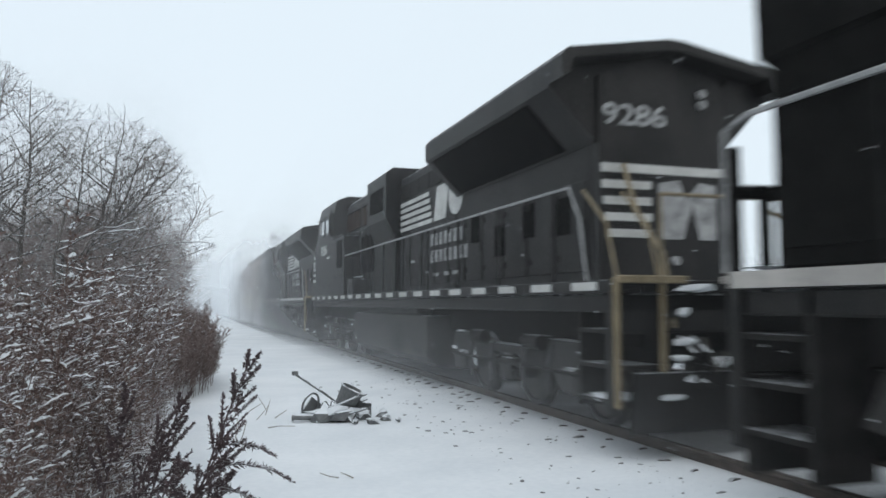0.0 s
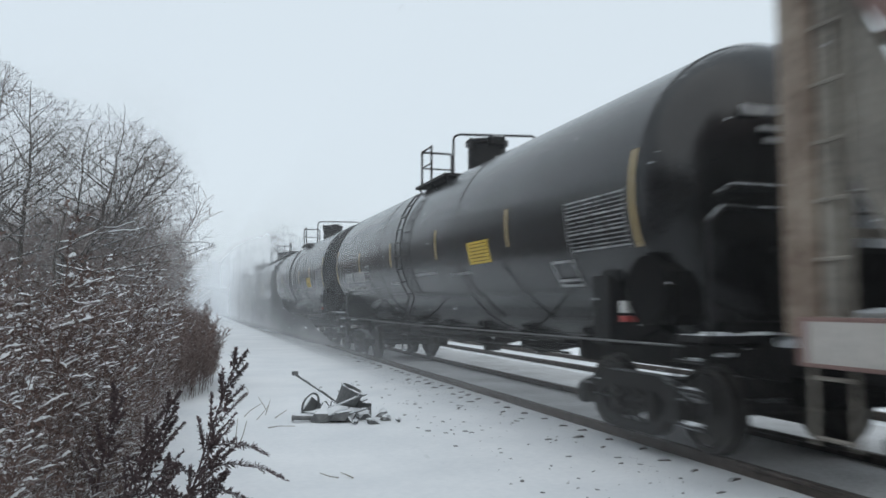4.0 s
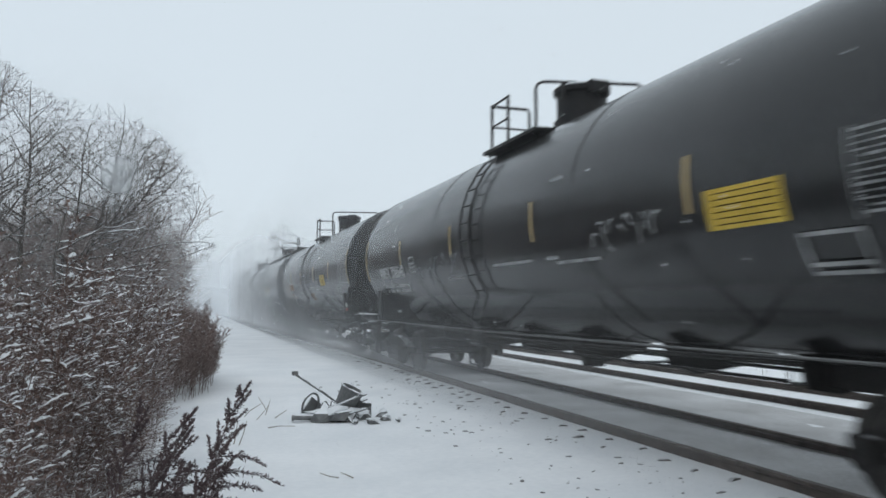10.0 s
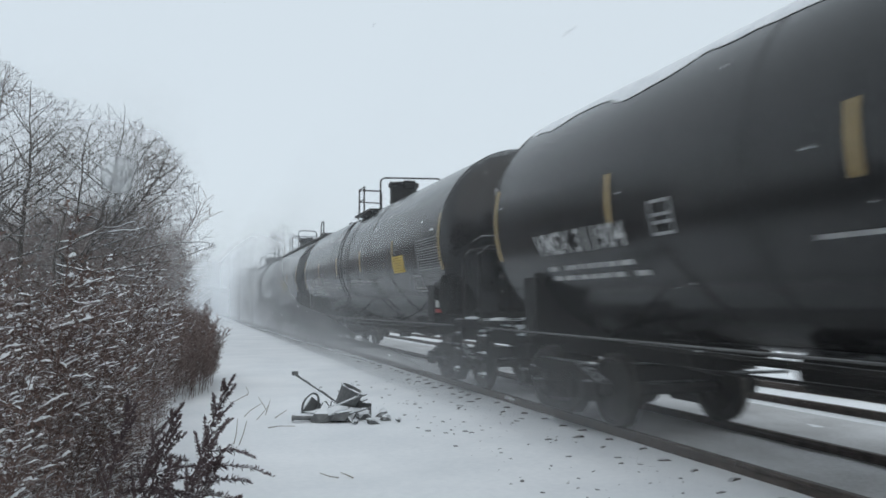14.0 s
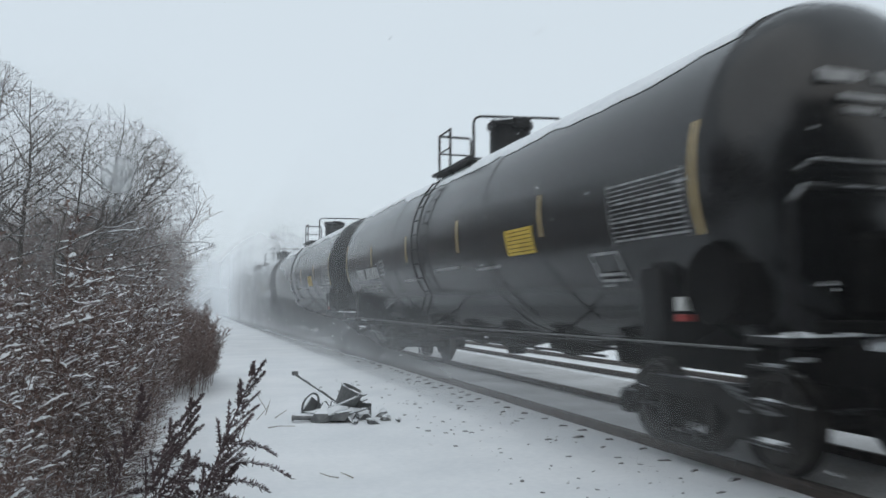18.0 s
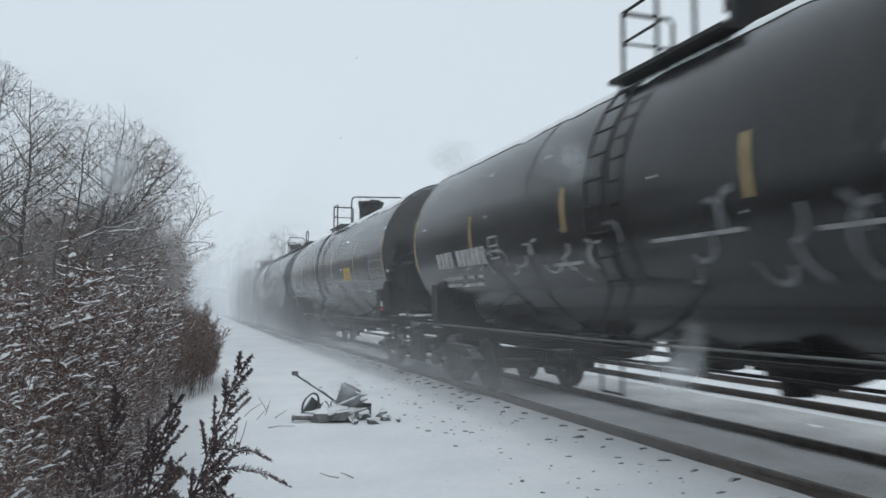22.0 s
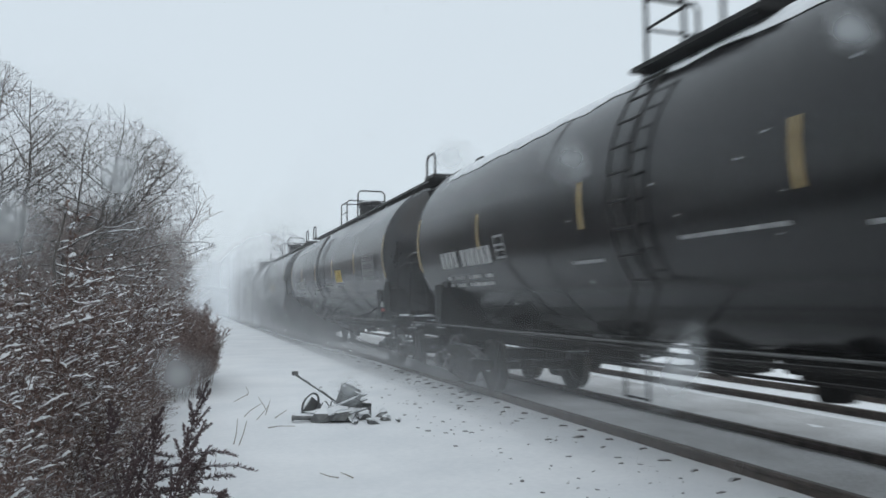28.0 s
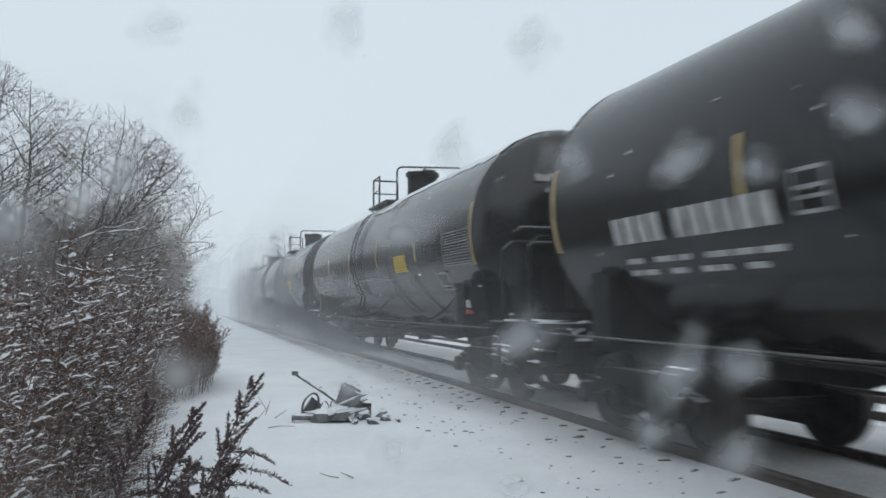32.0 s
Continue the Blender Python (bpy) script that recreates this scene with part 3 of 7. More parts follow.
        for sx in (-1, 1):
            step = part("corner_step", tube([(sx * 1.5, yy(0.45), 1.15), (sx * 1.5, yy(0.45), 0.38), (sx * 1.5, yy(0.85), 0.38), (sx * 1.5, yy(0.85), 1.15)], 0.022, 5), M_BLACK, car)
            for z in (0.4, 0.7, 0.95):
                part("rung", tube([(sx * 1.5, yy(0.45), z), (sx * 1.5, yy(0.85), z)], 0.018, 5), M_BLACK, step)
        # near-black blocks added as brake step and rigging, darkening the space between the heads
        step_plate = part("brake_step", box(-1.25, 1.25, min(yy(0.18), yy(0.42)), max(yy(0.18), yy(0.42)), 1.22, 1.30, 0.01), M_NEAR_BLACK, car)
        part("rigging_box", box(-0.85, 0.95, min(yy(0.22), yy(0.5)), max(yy(0.22), yy(0.5)), 1.30, 1.95, 0.06), M_NEAR_BLACK, step_plate, "near-black block standing for brake rigging on the end sill")
        part("draft_gear", box(-0.55, 0.5, min(yy(0.12), yy(0.6)), max(yy(0.12), yy(0.6)), 0.55, 0.80, 0.05), M_NEAR_BLACK, step_plate)
        coupler(car, e, -s)
        for i, (x, d, z, sz) in enumerate(((-0.95, 0.9, 0.98, (0.12, 0.10, 0.025)), (-1.45, 0.65, 0.97, (0.04, 0.10, 0.02)), (-0.3, 0.30, 1.34, (0.16, 0.10, 0.10)), (0.35, 0.4, 1.0, (0.12, 0.08, 0.03)),
                                           (-1.48, 0.65, 0.72, (0.035, 0.12, 0.02)), (-0.75, 0.32, 1.12, (0.12, 0.10, 0.07)), (-1.48, 0.65, 0.42, (0.04, 0.14, 0.025)))):
            part("snow_crust", lump((x, yy(d), z), sz, i + 3 * int(s)), M_DRIFT, car)
        truck(car, yy(2.24), 0.42, 1.78, WHEELS)
    for k, (x0, x1, z) in enumerate(((-0.15, 0.3, 3.22), (0.4, 0.75, 3.22), (0.0, 0.7, 3.06), (0.05, 0.35, 2.95), (0.45, 0.7, 2.95))):
        d = ya - 0.62 * math.sqrt(max(0.0, 1 - (((x0 + x1) / 2 - 0.6) ** 2 + (z + 0.04 - TANK_Z) ** 2) / TANK_R ** 2)) - 0.02
        part("stencil_bar", box(x0 - 0.6, x1 - 0.6, d - 0.004, d + 0.03, z, z + (0.1 if k < 2 else 0.05)), M_STENCIL, car)
    part("head_grab_rail", tube([(-1.2, 0.62, 2.42), (-1.1, 0.55, 2.5), (0.9, 0.55, 2.5), (1.0, 0.62, 2.42)], 0.018, 6), M_BLACK, car)
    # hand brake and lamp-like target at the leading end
    brake = part("hand_brake", turned([(-1.50, 0.05), (-1.50, 0.33), (-1.46, 0.33), (-1.44, 0.05)], "x", 20, (0, 1.3, 1.58)), M_NEAR_BLACK, car)
    part("brake_housing", box(-1.43, -0.95, 1.05, 1.55, 1.25, 1.85, 0.1), M_NEAR_BLACK, brake)
    part("tag", box(-1.50, -1.38, 1.66, 1.78, 1.36, 1.48), M_WHITE, brake, "white tag on the brake gear")
    part("red_tag", box(-1.50, -1.38, 1.66, 1.78, 1.27, 1.33), M_RED, brake)
    # under the belly
    part("bottom_outlet", turned([(0.55, 0.16), (0.7, 0.18), (0.72, 0.3), (1.15, 0.34)], "z", 16, (0, mid - 0.3, 0)), M_GRIME, car)
    part("outlet_guard", prism([(mid - 0.8, 1.12), (mid - 0.55, 0.78), (mid + 0.0, 0.78), (mid + 0.3, 1.12)], "x", -0.28, 0.28), M_GRIME, car)
    part("brake_cylinder", turned([(mid + 2.2, 0.18), (mid + 3.0, 0.18), (mid + 3.05, 0.1)], "y", 14, (-0.55, 0, 0.86)), M_GRIME, car)
    part("air_reservoir", turned([(mid - 3.4, 0.05), (mid - 3.3, 0.15), (mid - 2.5, 0.15), (mid - 2.4, 0.05)], "y", 14, (0.5, 0, 0.95)), M_GRIME, car)
    for x, z in ((-0.35, 0.95), (0.1, 0.8), (0.42, 0.98)):
        part("brake_rod", tube([(x, 3.6, z), (x, L - 3.6, z)], 0.022, 5), M_BLACK, car)
    for k in range(6):
        y = 4.3 + (L - 8.6) * k / 5
        part("cross_bearer", prism([(-0.62, 1.02), (-0.55, 0.72 + 0.05 * (k % 2)), (-0.2, 0.66), (0.4, 0.70 + 0.04 * (k % 3)), (0.6, 1.02)], "y", y - 0.03, y + 0.03), M_GRIME, car)
    part("train_pipe", tube([(-1.05, 3.8, 0.98), (-1.05, mid, 0.92), (-1.0, L - 3.8, 0.98)], 0.026, 5), M_GRIME, car)
    part("train_pipe", tube([(-0.8, 4.2, 0.80), (-0.8, L - 4.6, 0.78)], 0.018, 5), M_GRIME, car)
    for y in (mid - 4.6, mid - 1.9, mid + 1.7, mid + 4.4):
        part("hanger", tube([(-0.4, y, 1.2), (-0.4, y, 0.72), (0.45, y, 0.72), (0.45, y, 1.2)], 0.02, 4), M_BLACK, car)
    return car


def locomotive(number, full_stripe, label):
    """A six-axle hood locomotive, long hood leading; y = 0 is the radiator end, y = 22.3 the cab end."""
    lo = thing("locomotive", label, "locomotive", "locomotives of the train")
    # frame and walkway
    part("underframe", box(-1.5, 1.5, 1.0, 21.35, 1.36, 1.56, 0.02), M_LOCO, lo)
    part("centre_sill", box(-0.95, 0.95, 1.4, 20.9, 0.98, 1.37), M_GRIME, lo)
    deck = part("walkway", box(-1.55, 1.55, 1.0, 21.35, 1.56, 1.70, 0.01), M_LOCO, lo)
    if full_stripe:
        part("sill_stripe", box(-1.556, -1.55, 1.2, 21.3, 1.59, 1.68), M_WHITE, deck, "white stripe along the sill")
    else:
        for k in range(19):
            y = 1.3 + k * 1.07
            part("sill_stripe", box(-1.556, -1.55, y, y + 0.55, 1.59, 1.68), M_WHITE, deck)
    # radiator hood
    hood = part("radiator_hood", box(-0.92, 0.92, 2.5, 7.6, 1.70, 4.40, 0.03), M_LOCO, lo)
    wing = [(-1.55, 4.06), (-1.55, 4.36), (-1.46, 4.46), (-0.1, 4.69), (0.1, 4.69), (1.46, 4.46), (1.55, 4.36), (1.55, 4.06), (0.93, 3.42), (-0.93, 3.42)]
    part("radiator_wing", prism(wing, "y", 2.36, 7.5), M_LOCO, hood, "overhanging radiator wings at the hood top")
    lip = [(-1.55, 4.10), (-1.55, 4.36), (-1.46, 4.46), (-0.1, 4.69), (0.1, 4.69), (1.46, 4.46), (1.55, 4.36), (1.55, 4.10), (1.44, 4.16), (1.40, 4.34), (0.1, 4.56), (-0.1, 4.56), (-1.40, 4.34), (-1.44, 4.16)]
    part("roof_lip", prism(lip, "y", 2.02, 2.36), M_LOCO, hood)
    part("wing_face", prism([(0.93, 3.5), (1.5, 4.08), (1.42, 4.3), (0.93, 4.35)], "y", 2.30, 2.36), M_LOCO, hood)
    for s in (-1, 1):
        # screens near black: the shade under the wings is painted into them
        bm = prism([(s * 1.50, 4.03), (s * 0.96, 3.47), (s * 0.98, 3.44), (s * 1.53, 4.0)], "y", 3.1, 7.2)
        part("radiator_screen", bm, M_NEAR_BLACK, hood)
        for k in range(9):
            y = 3.3 + k * 0.46
            part("screen_bar", tube([(s * 1.53, y, 4.02), (s * 0.96, y, 3.44)], 0.012, 4), M_GRIME, hood)
    part("roof_loop", tube([(-0.28, 2.9, 4.6), (-0.28, 2.9, 4.9), (0.22, 2.9, 4.9), (0.22, 2.9, 4.6)], 0.022, 5), M_STENCIL, hood)
    end = part("hood_end", prism([(-0.92, 1.70), (0.92, 1.70), (0.92, 4.25), (0.12, 4.6), (-0.12, 4.6), (-0.92, 4.25)], "y", 2.3, 2.5), M_LOCO, hood)
    if number:
        lettering("road_number", number, 0.36, M_STENCIL, end, (-0.88, 2.294, 3.66), "end", 1.28)
    part("end_band", box(-0.9, 0.9, 2.294, 2.3, 3.06, 3.17), M_WHITE, end)
    for k in range(4):
        z = 2.86 - k * 0.2
        part("end_band", box(-0.9 + 0.02 * k, -0.2, 2.294, 2.3, z, z + 0.1), M_WHITE, end)
    part("emblem", prism([(-0.1, 2.25), (0.25, 2.25), (0.4, 2.7), (0.5, 2.25), (0.75, 2.25), (0.75, 2.95), (0.5, 2.98), (0.3, 2.75), (0.2, 3.0), (-0.1, 2.95)], "y", 2.294, 2.3), M_STENCIL, end, "pale emblem on the hood end")
    for z in (1.98, 3.98, 4.12):
        part("lamp", turned([(2.24, 0.055), (2.3, 0.065)], "y", 14, (0.12 if z < 3 else 0.55, 0, z)), M_STENCIL, end)
    # engine hood
    eng = part("engine_hood", box(-0.92, 0.92, 7.6, 11.6, 1.70, 4.40, 0.05), M_LOCO, lo)
    for y0 in (2.6, 3.5, 4.4, 5.3, 6.2, 7.1, 8.0, 8.9, 9.8, 10.7):
        part("hood_door", box(-0.945, -0.915, y0, y0 + 0.82, 1.85, 3.0 if y0 < 7.4 else 2.95, 0.008), M_LOCO, eng)
        part("latch", box(-0.96, -0.945, y0 + 0.05, y0 + 0.09, 2.35, 2.5), M_GRIME, eng)
        for z in (2.0, 2.8):
            part("hinge", box(-0.962, -0.944, y0 + 0.74, y0 + 0.81, z, z + 0.09), M_GRIME, eng)
    for k in range(5):
        part("upper_panel", box(-0.935, -0.915, 7.75 + 0.77 * k, 8.45 + 0.77 * k, 3.86, 4.2, 0.008), M_GRIME, eng)
    for y0, z0 in ((3.0, 2.35), (4.1, 2.4), (5.2, 2.2), (6.3, 2.5)):
        part("door_vent", box(-0.952, -0.94, y0, y0 + 0.42, z0, z0 + 0.5, 0.004), M_NEAR_BLACK, eng)
    # emblem stripes and letters as plain shapes
    for k in range(5):
        z = 3.12 + k * 0.145
        part("emblem_stripe", prism([(9.1 + 0.12 * k * 0.5, z), (11.55, z), (11.55, z + 0.085), (9.1 + 0.12 * k * 0.5 - 0.03, z + 0.085)], "x", -0.93, -0.92), M_WHITE, eng, "white emblem stripe")
    part("emblem_block", prism([(8.95, 3.12), (8.72, 3.8), (7.98, 3.8), (8.2, 3.12)], "x", -0.935, -0.925), M_WHITE, eng, "white slanted emblem block")
    part("emblem_block", prism([(7.95 + 0.4 * math.cos(t) - 0.35, 3.46 + 0.34 * math.sin(t)) for t in (6.283 * k / 14 for k in range(14))], "x", -0.935, -0.925), M_WHITE, eng, "white rounded emblem block")
    for row, (z, n) in enumerate(((2.62, 7), (2.28, 8))):
        for k in range(n):
            y = 9.1 - k * 0.29
            part("letter_bar", prism([(y, z), (y - 0.16, z), (y - 0.18, z + 0.24), (y - 0.02, z + 0.24)], "x", -0.957, -0.947), M_STENCIL, eng)
    for y in (8.6, 7.9, 7.4):
        part("stencil_line", box(-0.957, -0.947, y, y + 0.3, 2.0, 2.07), M_STENCIL, eng)
    # blower and inverter cab
    blow = part("blower_cabinet", prism([(-1.05, 1.70), (-1.05, 3.0), (-1.28, 3.45), (-1.28, 4.54), (-1.1, 4.68), (1.1, 4.68), (1.28, 4.54), (1.28, 3.45), (1.05, 3.0), (1.05, 1.70)], "y", 11.6, 13.6), M_LOCO, lo)
    gr = part("grille", box(-1.29, -1.27, 11.85, 13.3, 3.68, 4.25, 0.01), M_NEAR_BLACK, blow)
    for k in range(8):
        part("grille_bar", box(-1.298, -1.29, 11.9 + 0.18 * k, 11.92 + 0.18 * k, 3.7, 4.23), M_GRIME, gr)
    inv = part("inverter_cabinet", prism([(-1.05, 1.70), (-1.05, 4.42), (-0.85, 4.59), (0.85, 4.59), (1.05, 4.42), (1.05, 1.70)], "y", 13.6, 17.4), M_LOCO, lo)
    for y0 in (14.3, 15.45, 16.4):
        gr = part("grille", box(-1.062, -1.045, y0, y0 + 0.9, 3.62, 4.18, 0.005), M_NEAR_BLACK, inv, "rust-stained louvres high on the side")
        for k in range(7):
            z = 3.66 + k * 0.072
            part("louvre", prism([(-1.06, z), (-1.095, z - 0.03), (-1.095, z - 0.012), (-1.06, z + 0.02)], "y", y0 + 0.04, y0 + 0.86), M_RUSTLOUVRE, gr)
    part("grille", box(-1.065, -1.045, 13.75, 15.3, 2.3, 3.3, 0.01), M_NEAR_BLACK, inv)
    for y in (13.9, 14.6):
        part("pipe", tube([(-1.12, y, 1.7), (-1.12, y, 3.2), (-1.06, y + 0.1, 3.35)], 0.03, 6), M_GRIME, inv)
    part("conduit", tube([(-1.1, 11.7, 3.5), (-1.1, 15.5, 3.5)], 0.022, 5), M_RIME, inv)
    part("exhaust_stack", box(-0.4, 0.4, 9.2, 10.2, 4.38, 4.52, 0.03), M_GRIME, eng)
    # cab and wide nose
    cab = part("cab", prism([(-1.5, 1.56), (-1.5, 4.12), (-1.38, 4.62), (-1.05, 4.76), (1.05, 4.76), (1.38, 4.62), (1.5, 4.12), (1.5, 1.56)], "y", 17.4, 20.3), M_LOCO, lo)
    for y0, y1 in ((18.12, 18.78), (18.92, 19.62)):
        w = part("window", box(-1.512, -1.49, y0, y1, 3.68, 4.14, 0.02), M_GLASS, cab, "side cab window")
        part("window_frame", joined([box(-1.52, -1.5, y0 - 0.05, y1 + 0.05, z, z + 0.05) for z in (3.63, 4.14)] + [box(-1.52, -1.5, y - 0.05, y, 3.63, 4.19) for y in (y0, y1 + 0.05)]), M_BLACK, w)
    part("window_post", box(-1.53, -1.5, 18.80, 18.90, 3.62, 4.2), M_BLACK, cab)
    # flat near-black panel paints the dark of the notch behind the side windows
    part("painted_recess", prism([(17.42, 3.5), (17.98, 3.55), (17.98, 4.3), (17.6, 4.36), (17.42, 4.2)], "x", -1.508, -1.5), M_NEAR_BLACK, cab)
    part("drip_rail", tube([(-1.53, 17.4, 4.22), (-1.53, 20.25, 4.22)], 0.018, 5), M_BLACK, cab)
    lock = part("equipment_locker", box(-1.5, 1.5, 15.6, 17.4, 1.56, 3.40, 0.02), M_LOCO, lo, "wide black equipment locker behind the cab")
    part("door_panel", box(-1.512, -1.498, 15.9, 16.75, 2.5, 3.3, 0.01), M_NEAR_BLACK, lock)
    part("grab_rail", tube([(-1.55, 15.62, 3.42), (-1.55, 17.38, 3.42)], 0.016, 5), M_RIME, lock)
    for y in (16.0, 16.9):
        part("hinge", box(-1.515, -1.5, y, y + 0.12, 2.2, 2.3), M_GRIME, lock)
    low_box = part("deck_box", box(-1.5, -1.06, 14.25, 15.15, 1.70, 2.12, 0.03), M_LOCO, lo)
    part("snow_crust", lump((-1.28, 14.7, 2.18), (0.12, 0.4, 0.014), 9), M_DRIFT, low_box)
    part("mirror", box(-1.72, -1.68, 18.4, 18.52, 3.65, 4.0, 0.01), M_STENCIL, cab)
    nose = part("nose", prism([(20.3, 1.56), (20.3, 3.66), (20.75, 3.45), (21.2, 3.05), (21.3, 1.56)], "x", -1.5, 1.5), M_LOCO, lo, "sloping wide nose with white bands")
    for k in range(5):
        z = 2.18 + k * 0.2
        part("nose_band", box(-1.508, -1.5, 20.75 + 0.02 * k, 21.22 - 0.02 * k, z, z + 0.1), M_WHITE, nose)
    if number:
        lettering("road_number", number, 0.42, M_WHITE, cab, (-1.508, 19.6, 3.02), "side", 1.35)
        part("stencil_line", box(-1.508, -1.5, 17.95, 18.45, 2.86, 2.93), M_WHITE, cab)
    part("roof_conditioner", box(-0.6, 0.6, 18.2, 19.4, 4.73, 4.84, 0.04), M_LOCO, cab)
    for y in (17.9, 18.9, 19.7):
        part("rivet_plate", box(-1.506, -1.5, y, y + 0.1, 1.95, 2.05), M_GRIME, cab)
    # handrails
    rail = part("side_handrail", tube([(-1.5, 1.6, 1.7), (-1.5, 1.75, 2.4), (-1.5, 2.0, 2.78), (-1.5, 6, 2.8), (-1.5, 15.5, 2.8)], 0.017, 6), M_STENCIL, lo)
    for y in (2.4, 4.1, 5.8, 7.5, 9.2, 10.9, 12.6, 14.3, 15.5):
        part("stanchion", tube([(-1.5, y, 1.7), (-1.5, y, 2.8)], 0.018, 5), M_BLACK, rail)
    for x in (-1.45, -0.95, 0.95, 1.45):
        part("step_handrail", tube([(x, 1.05, 0.75), (x, 1.02, 1.6), (x, 1.25, 2.3), (x, 1.75, 2.72)], 0.018, 6), M_GOLD, lo, "ochre step handrail")
    part("end_handrail", tube([(-0.95, 1.02, 1.7), (-0.95, 1.0, 2.6), (0.95, 1.0, 2.6), (0.95, 1.02, 1.7)], 0.025, 6), M_GOLD, lo)
    # ochre edges of the end steps, and the snow caked on the end
    for x in (-1.52, -0.98):
        part("step_stringer", box(x - 0.03, x + 0.03, 0.93, 0.99, 0.4, 1.72, 0.01), M_GOLD, lo, "ochre edge of the end step")
    part("deck_edge", box(-1.53, -0.70, 0.90, 0.98, 1.66, 1.74, 0.01), M_GOLD, lo, "ochre edge of the end walkway")
    part("deck_edge", box(-0.25, 0.9, 0.90, 0.98, 1.66, 1.74, 0.01), M_PALE, lo)
    part("drop_rail", tube([(-0.62, 2.25, 3.15), (-0.66, 1.9, 2.5), (-0.8, 1.2, 2.0), (-0.82, 1.0, 1.2)], 0.03, 6), M_GOLD, lo)
    rng_e = random.Random(17)
    for k in range(26):
        x, z = (1.05 + 0.3 * rng_e.random(), 0.35 + 1.5 * rng_e.random()) if k % 2 else (-0.9 + 2.2 * rng_e.random(), 0.4 + 1.3 * rng_e.random())
        part("snow_crust", lump((x, 0.88, z), (0.05 + 0.12 * rng_e.random(), 0.05, 0.02 + 0.10 * rng_e.random() * (1.3 if k % 2 else 0.5)), 900 + k), M_DRIFT if k % 3 else M_PALE, lo, "snow caked on the end gear")
    for k in range(4):
        part("cable", tube([(-0.5 + 0.35 * k, 0.95, 1.1), (-0.45 + 0.35 * k, 0.8, 0.75), (-0.3 + 0.35 * k, 0.85, 0.95)], 0.025, 5), M_CHUTE, lo)
    # steps at the corners
    for e, s in ((1.0, 1), (21.35, -1)):
        for sx in (-1, 1):
            st = part("step_well", box(sx * 1.53 - 0.03, sx * 1.53 + 0.03, min(e, e + s * 0.12), max(e, e + s * 0.12), 0.35, 1.56), M_LOCO, lo, "black step well with snowy treads")
            for z in (0.42, 0.78, 1.14):
                part("tread", box(min(sx * 1.0, sx * 1.52), max(sx * 1.0, sx * 1.52), min(e, e + s * 0.75), max(e, e + s * 0.75), z, z + 0.045), M_GRIME, st)
            part("riser", box(min(sx * 1.0, sx * 1.5), max(sx * 1.0, sx * 1.5), min(e + s * 0.75, e + s * 0.8), max(e + s * 0.75, e + s * 0.8), 0.35, 1.56), M_GRIME, st)
            part("snow_crust", lump((sx * 1.25, e + s * 0.35, 0.47), (0.24, 0.3, 0.05), 5), M_DRIFT, st)
        part("pilot", box(-1.45, 1.45, min(e, e + s * 0.1), max(e, e + s * 0.1), 1.15, 1.56, 0.02), M_LOCO, lo)
        part("plow", prism([(-1.4, 0.15), (-1.35, 0.75), (1.35, 0.75), (1.4, 0.15)], "y", e - s * 0.12, e - s * 0.04), M_LOCO, lo)
        for x, z, sz in ((-0.6, 1.62, (0.25, 0.1, 0.06)), (0.3, 1.15, (0.16, 0.05, 0.14)), (0.75, 0.6, (0.25, 0.06, 0.14)), (-0.9, 0.5, (0.2, 0.1, 0.06)), (0.9, 1.4, (0.15, 0.1, 0.16)), (0.55, 1.72, (0.3, 0.1, 0.05)), (-0.3, 0.85, (0.2, 0.1, 0.06)),
                         (-0.75, 1.05, (0.12, 0.08, 0.05)), (1.15, 0.8, (0.16, 0.05, 0.26)), (1.2, 1.15, (0.14, 0.06, 0.1)), (-0.1, 0.6, (0.25, 0.08, 0.04))):
            part("snow_crust", lump((x, e - s * 0.1, z), sz, int(40 + 10 * x)), M_DRIFT, lo, "packed snow caked on the end gear")
        coupler(lo, e - s * 1.0, -s)
        for x in (-0.6, -0.75, 0.6, 0.75):
            part("air_hose", tube([(x, e, 1.1), (x, e - s * 0.25, 0.95), (x, e - s * 0.3, 0.6)], 0.03, 5), M_BLACK, lo)
    # fuel tank and air gear
    part("fuel_tank", prism([(-1.42, 1.22), (-1.42, 0.45), (-1.1, 0.25), (1.1, 0.25), (1.42, 0.45), (1.42, 1.22)], "y", 7.8, 14.4), M_DUSTY, lo, "long black fuel tank with a thin film of snow")
    part("air_reservoir", turned([(8.2, 0.05), (8.3, 0.16), (13.6, 0.16), (13.7, 0.05)], "y", 14, (-1.3, 0, 1.34)), M_GRIME, lo)
    # two three-axle bogies
    for c in (4.4, 17.9):
        bog = part("bogie_frame", box(-0.85, 0.85, c - 2.5, c + 2.5, 0.75, 1.0, 0.03), M_GRIME, lo)
        for s in (-1, 1):
            outline = [(-2.6, 0.62), (-2.45, 0.98), (-1.2, 1.0), (-0.9, 0.86), (0.9, 0.86), (1.2, 1.0), (2.45, 0.98), (2.6, 0.62), (2.3, 0.42), (1.5, 0.42), (1.3, 0.62), (0.55, 0.62), (0.4, 0.42), (-0.4, 0.42), (-0.55, 0.62),
                       (-1.3, 0.62), (-1.5, 0.42), (-2.3, 0.42)]
            part("side_frame", prism([(c + a, b) for a, b in outline], "x", min(s * 0.98, s * 1.2), max(s * 0.98, s * 1.2)), M_DUSTY, bog)
            for a in (-1.95, 0, 1.95):
                w = part_of("wheel", WHEELS[0.50], bog)
                w.matrix_basis = Matrix.Translation((s * 0.76, c + a, 0.5)) @ (Matrix.Rotation(math.pi, 4, "Z") if s > 0 else Matrix.Identity(4))
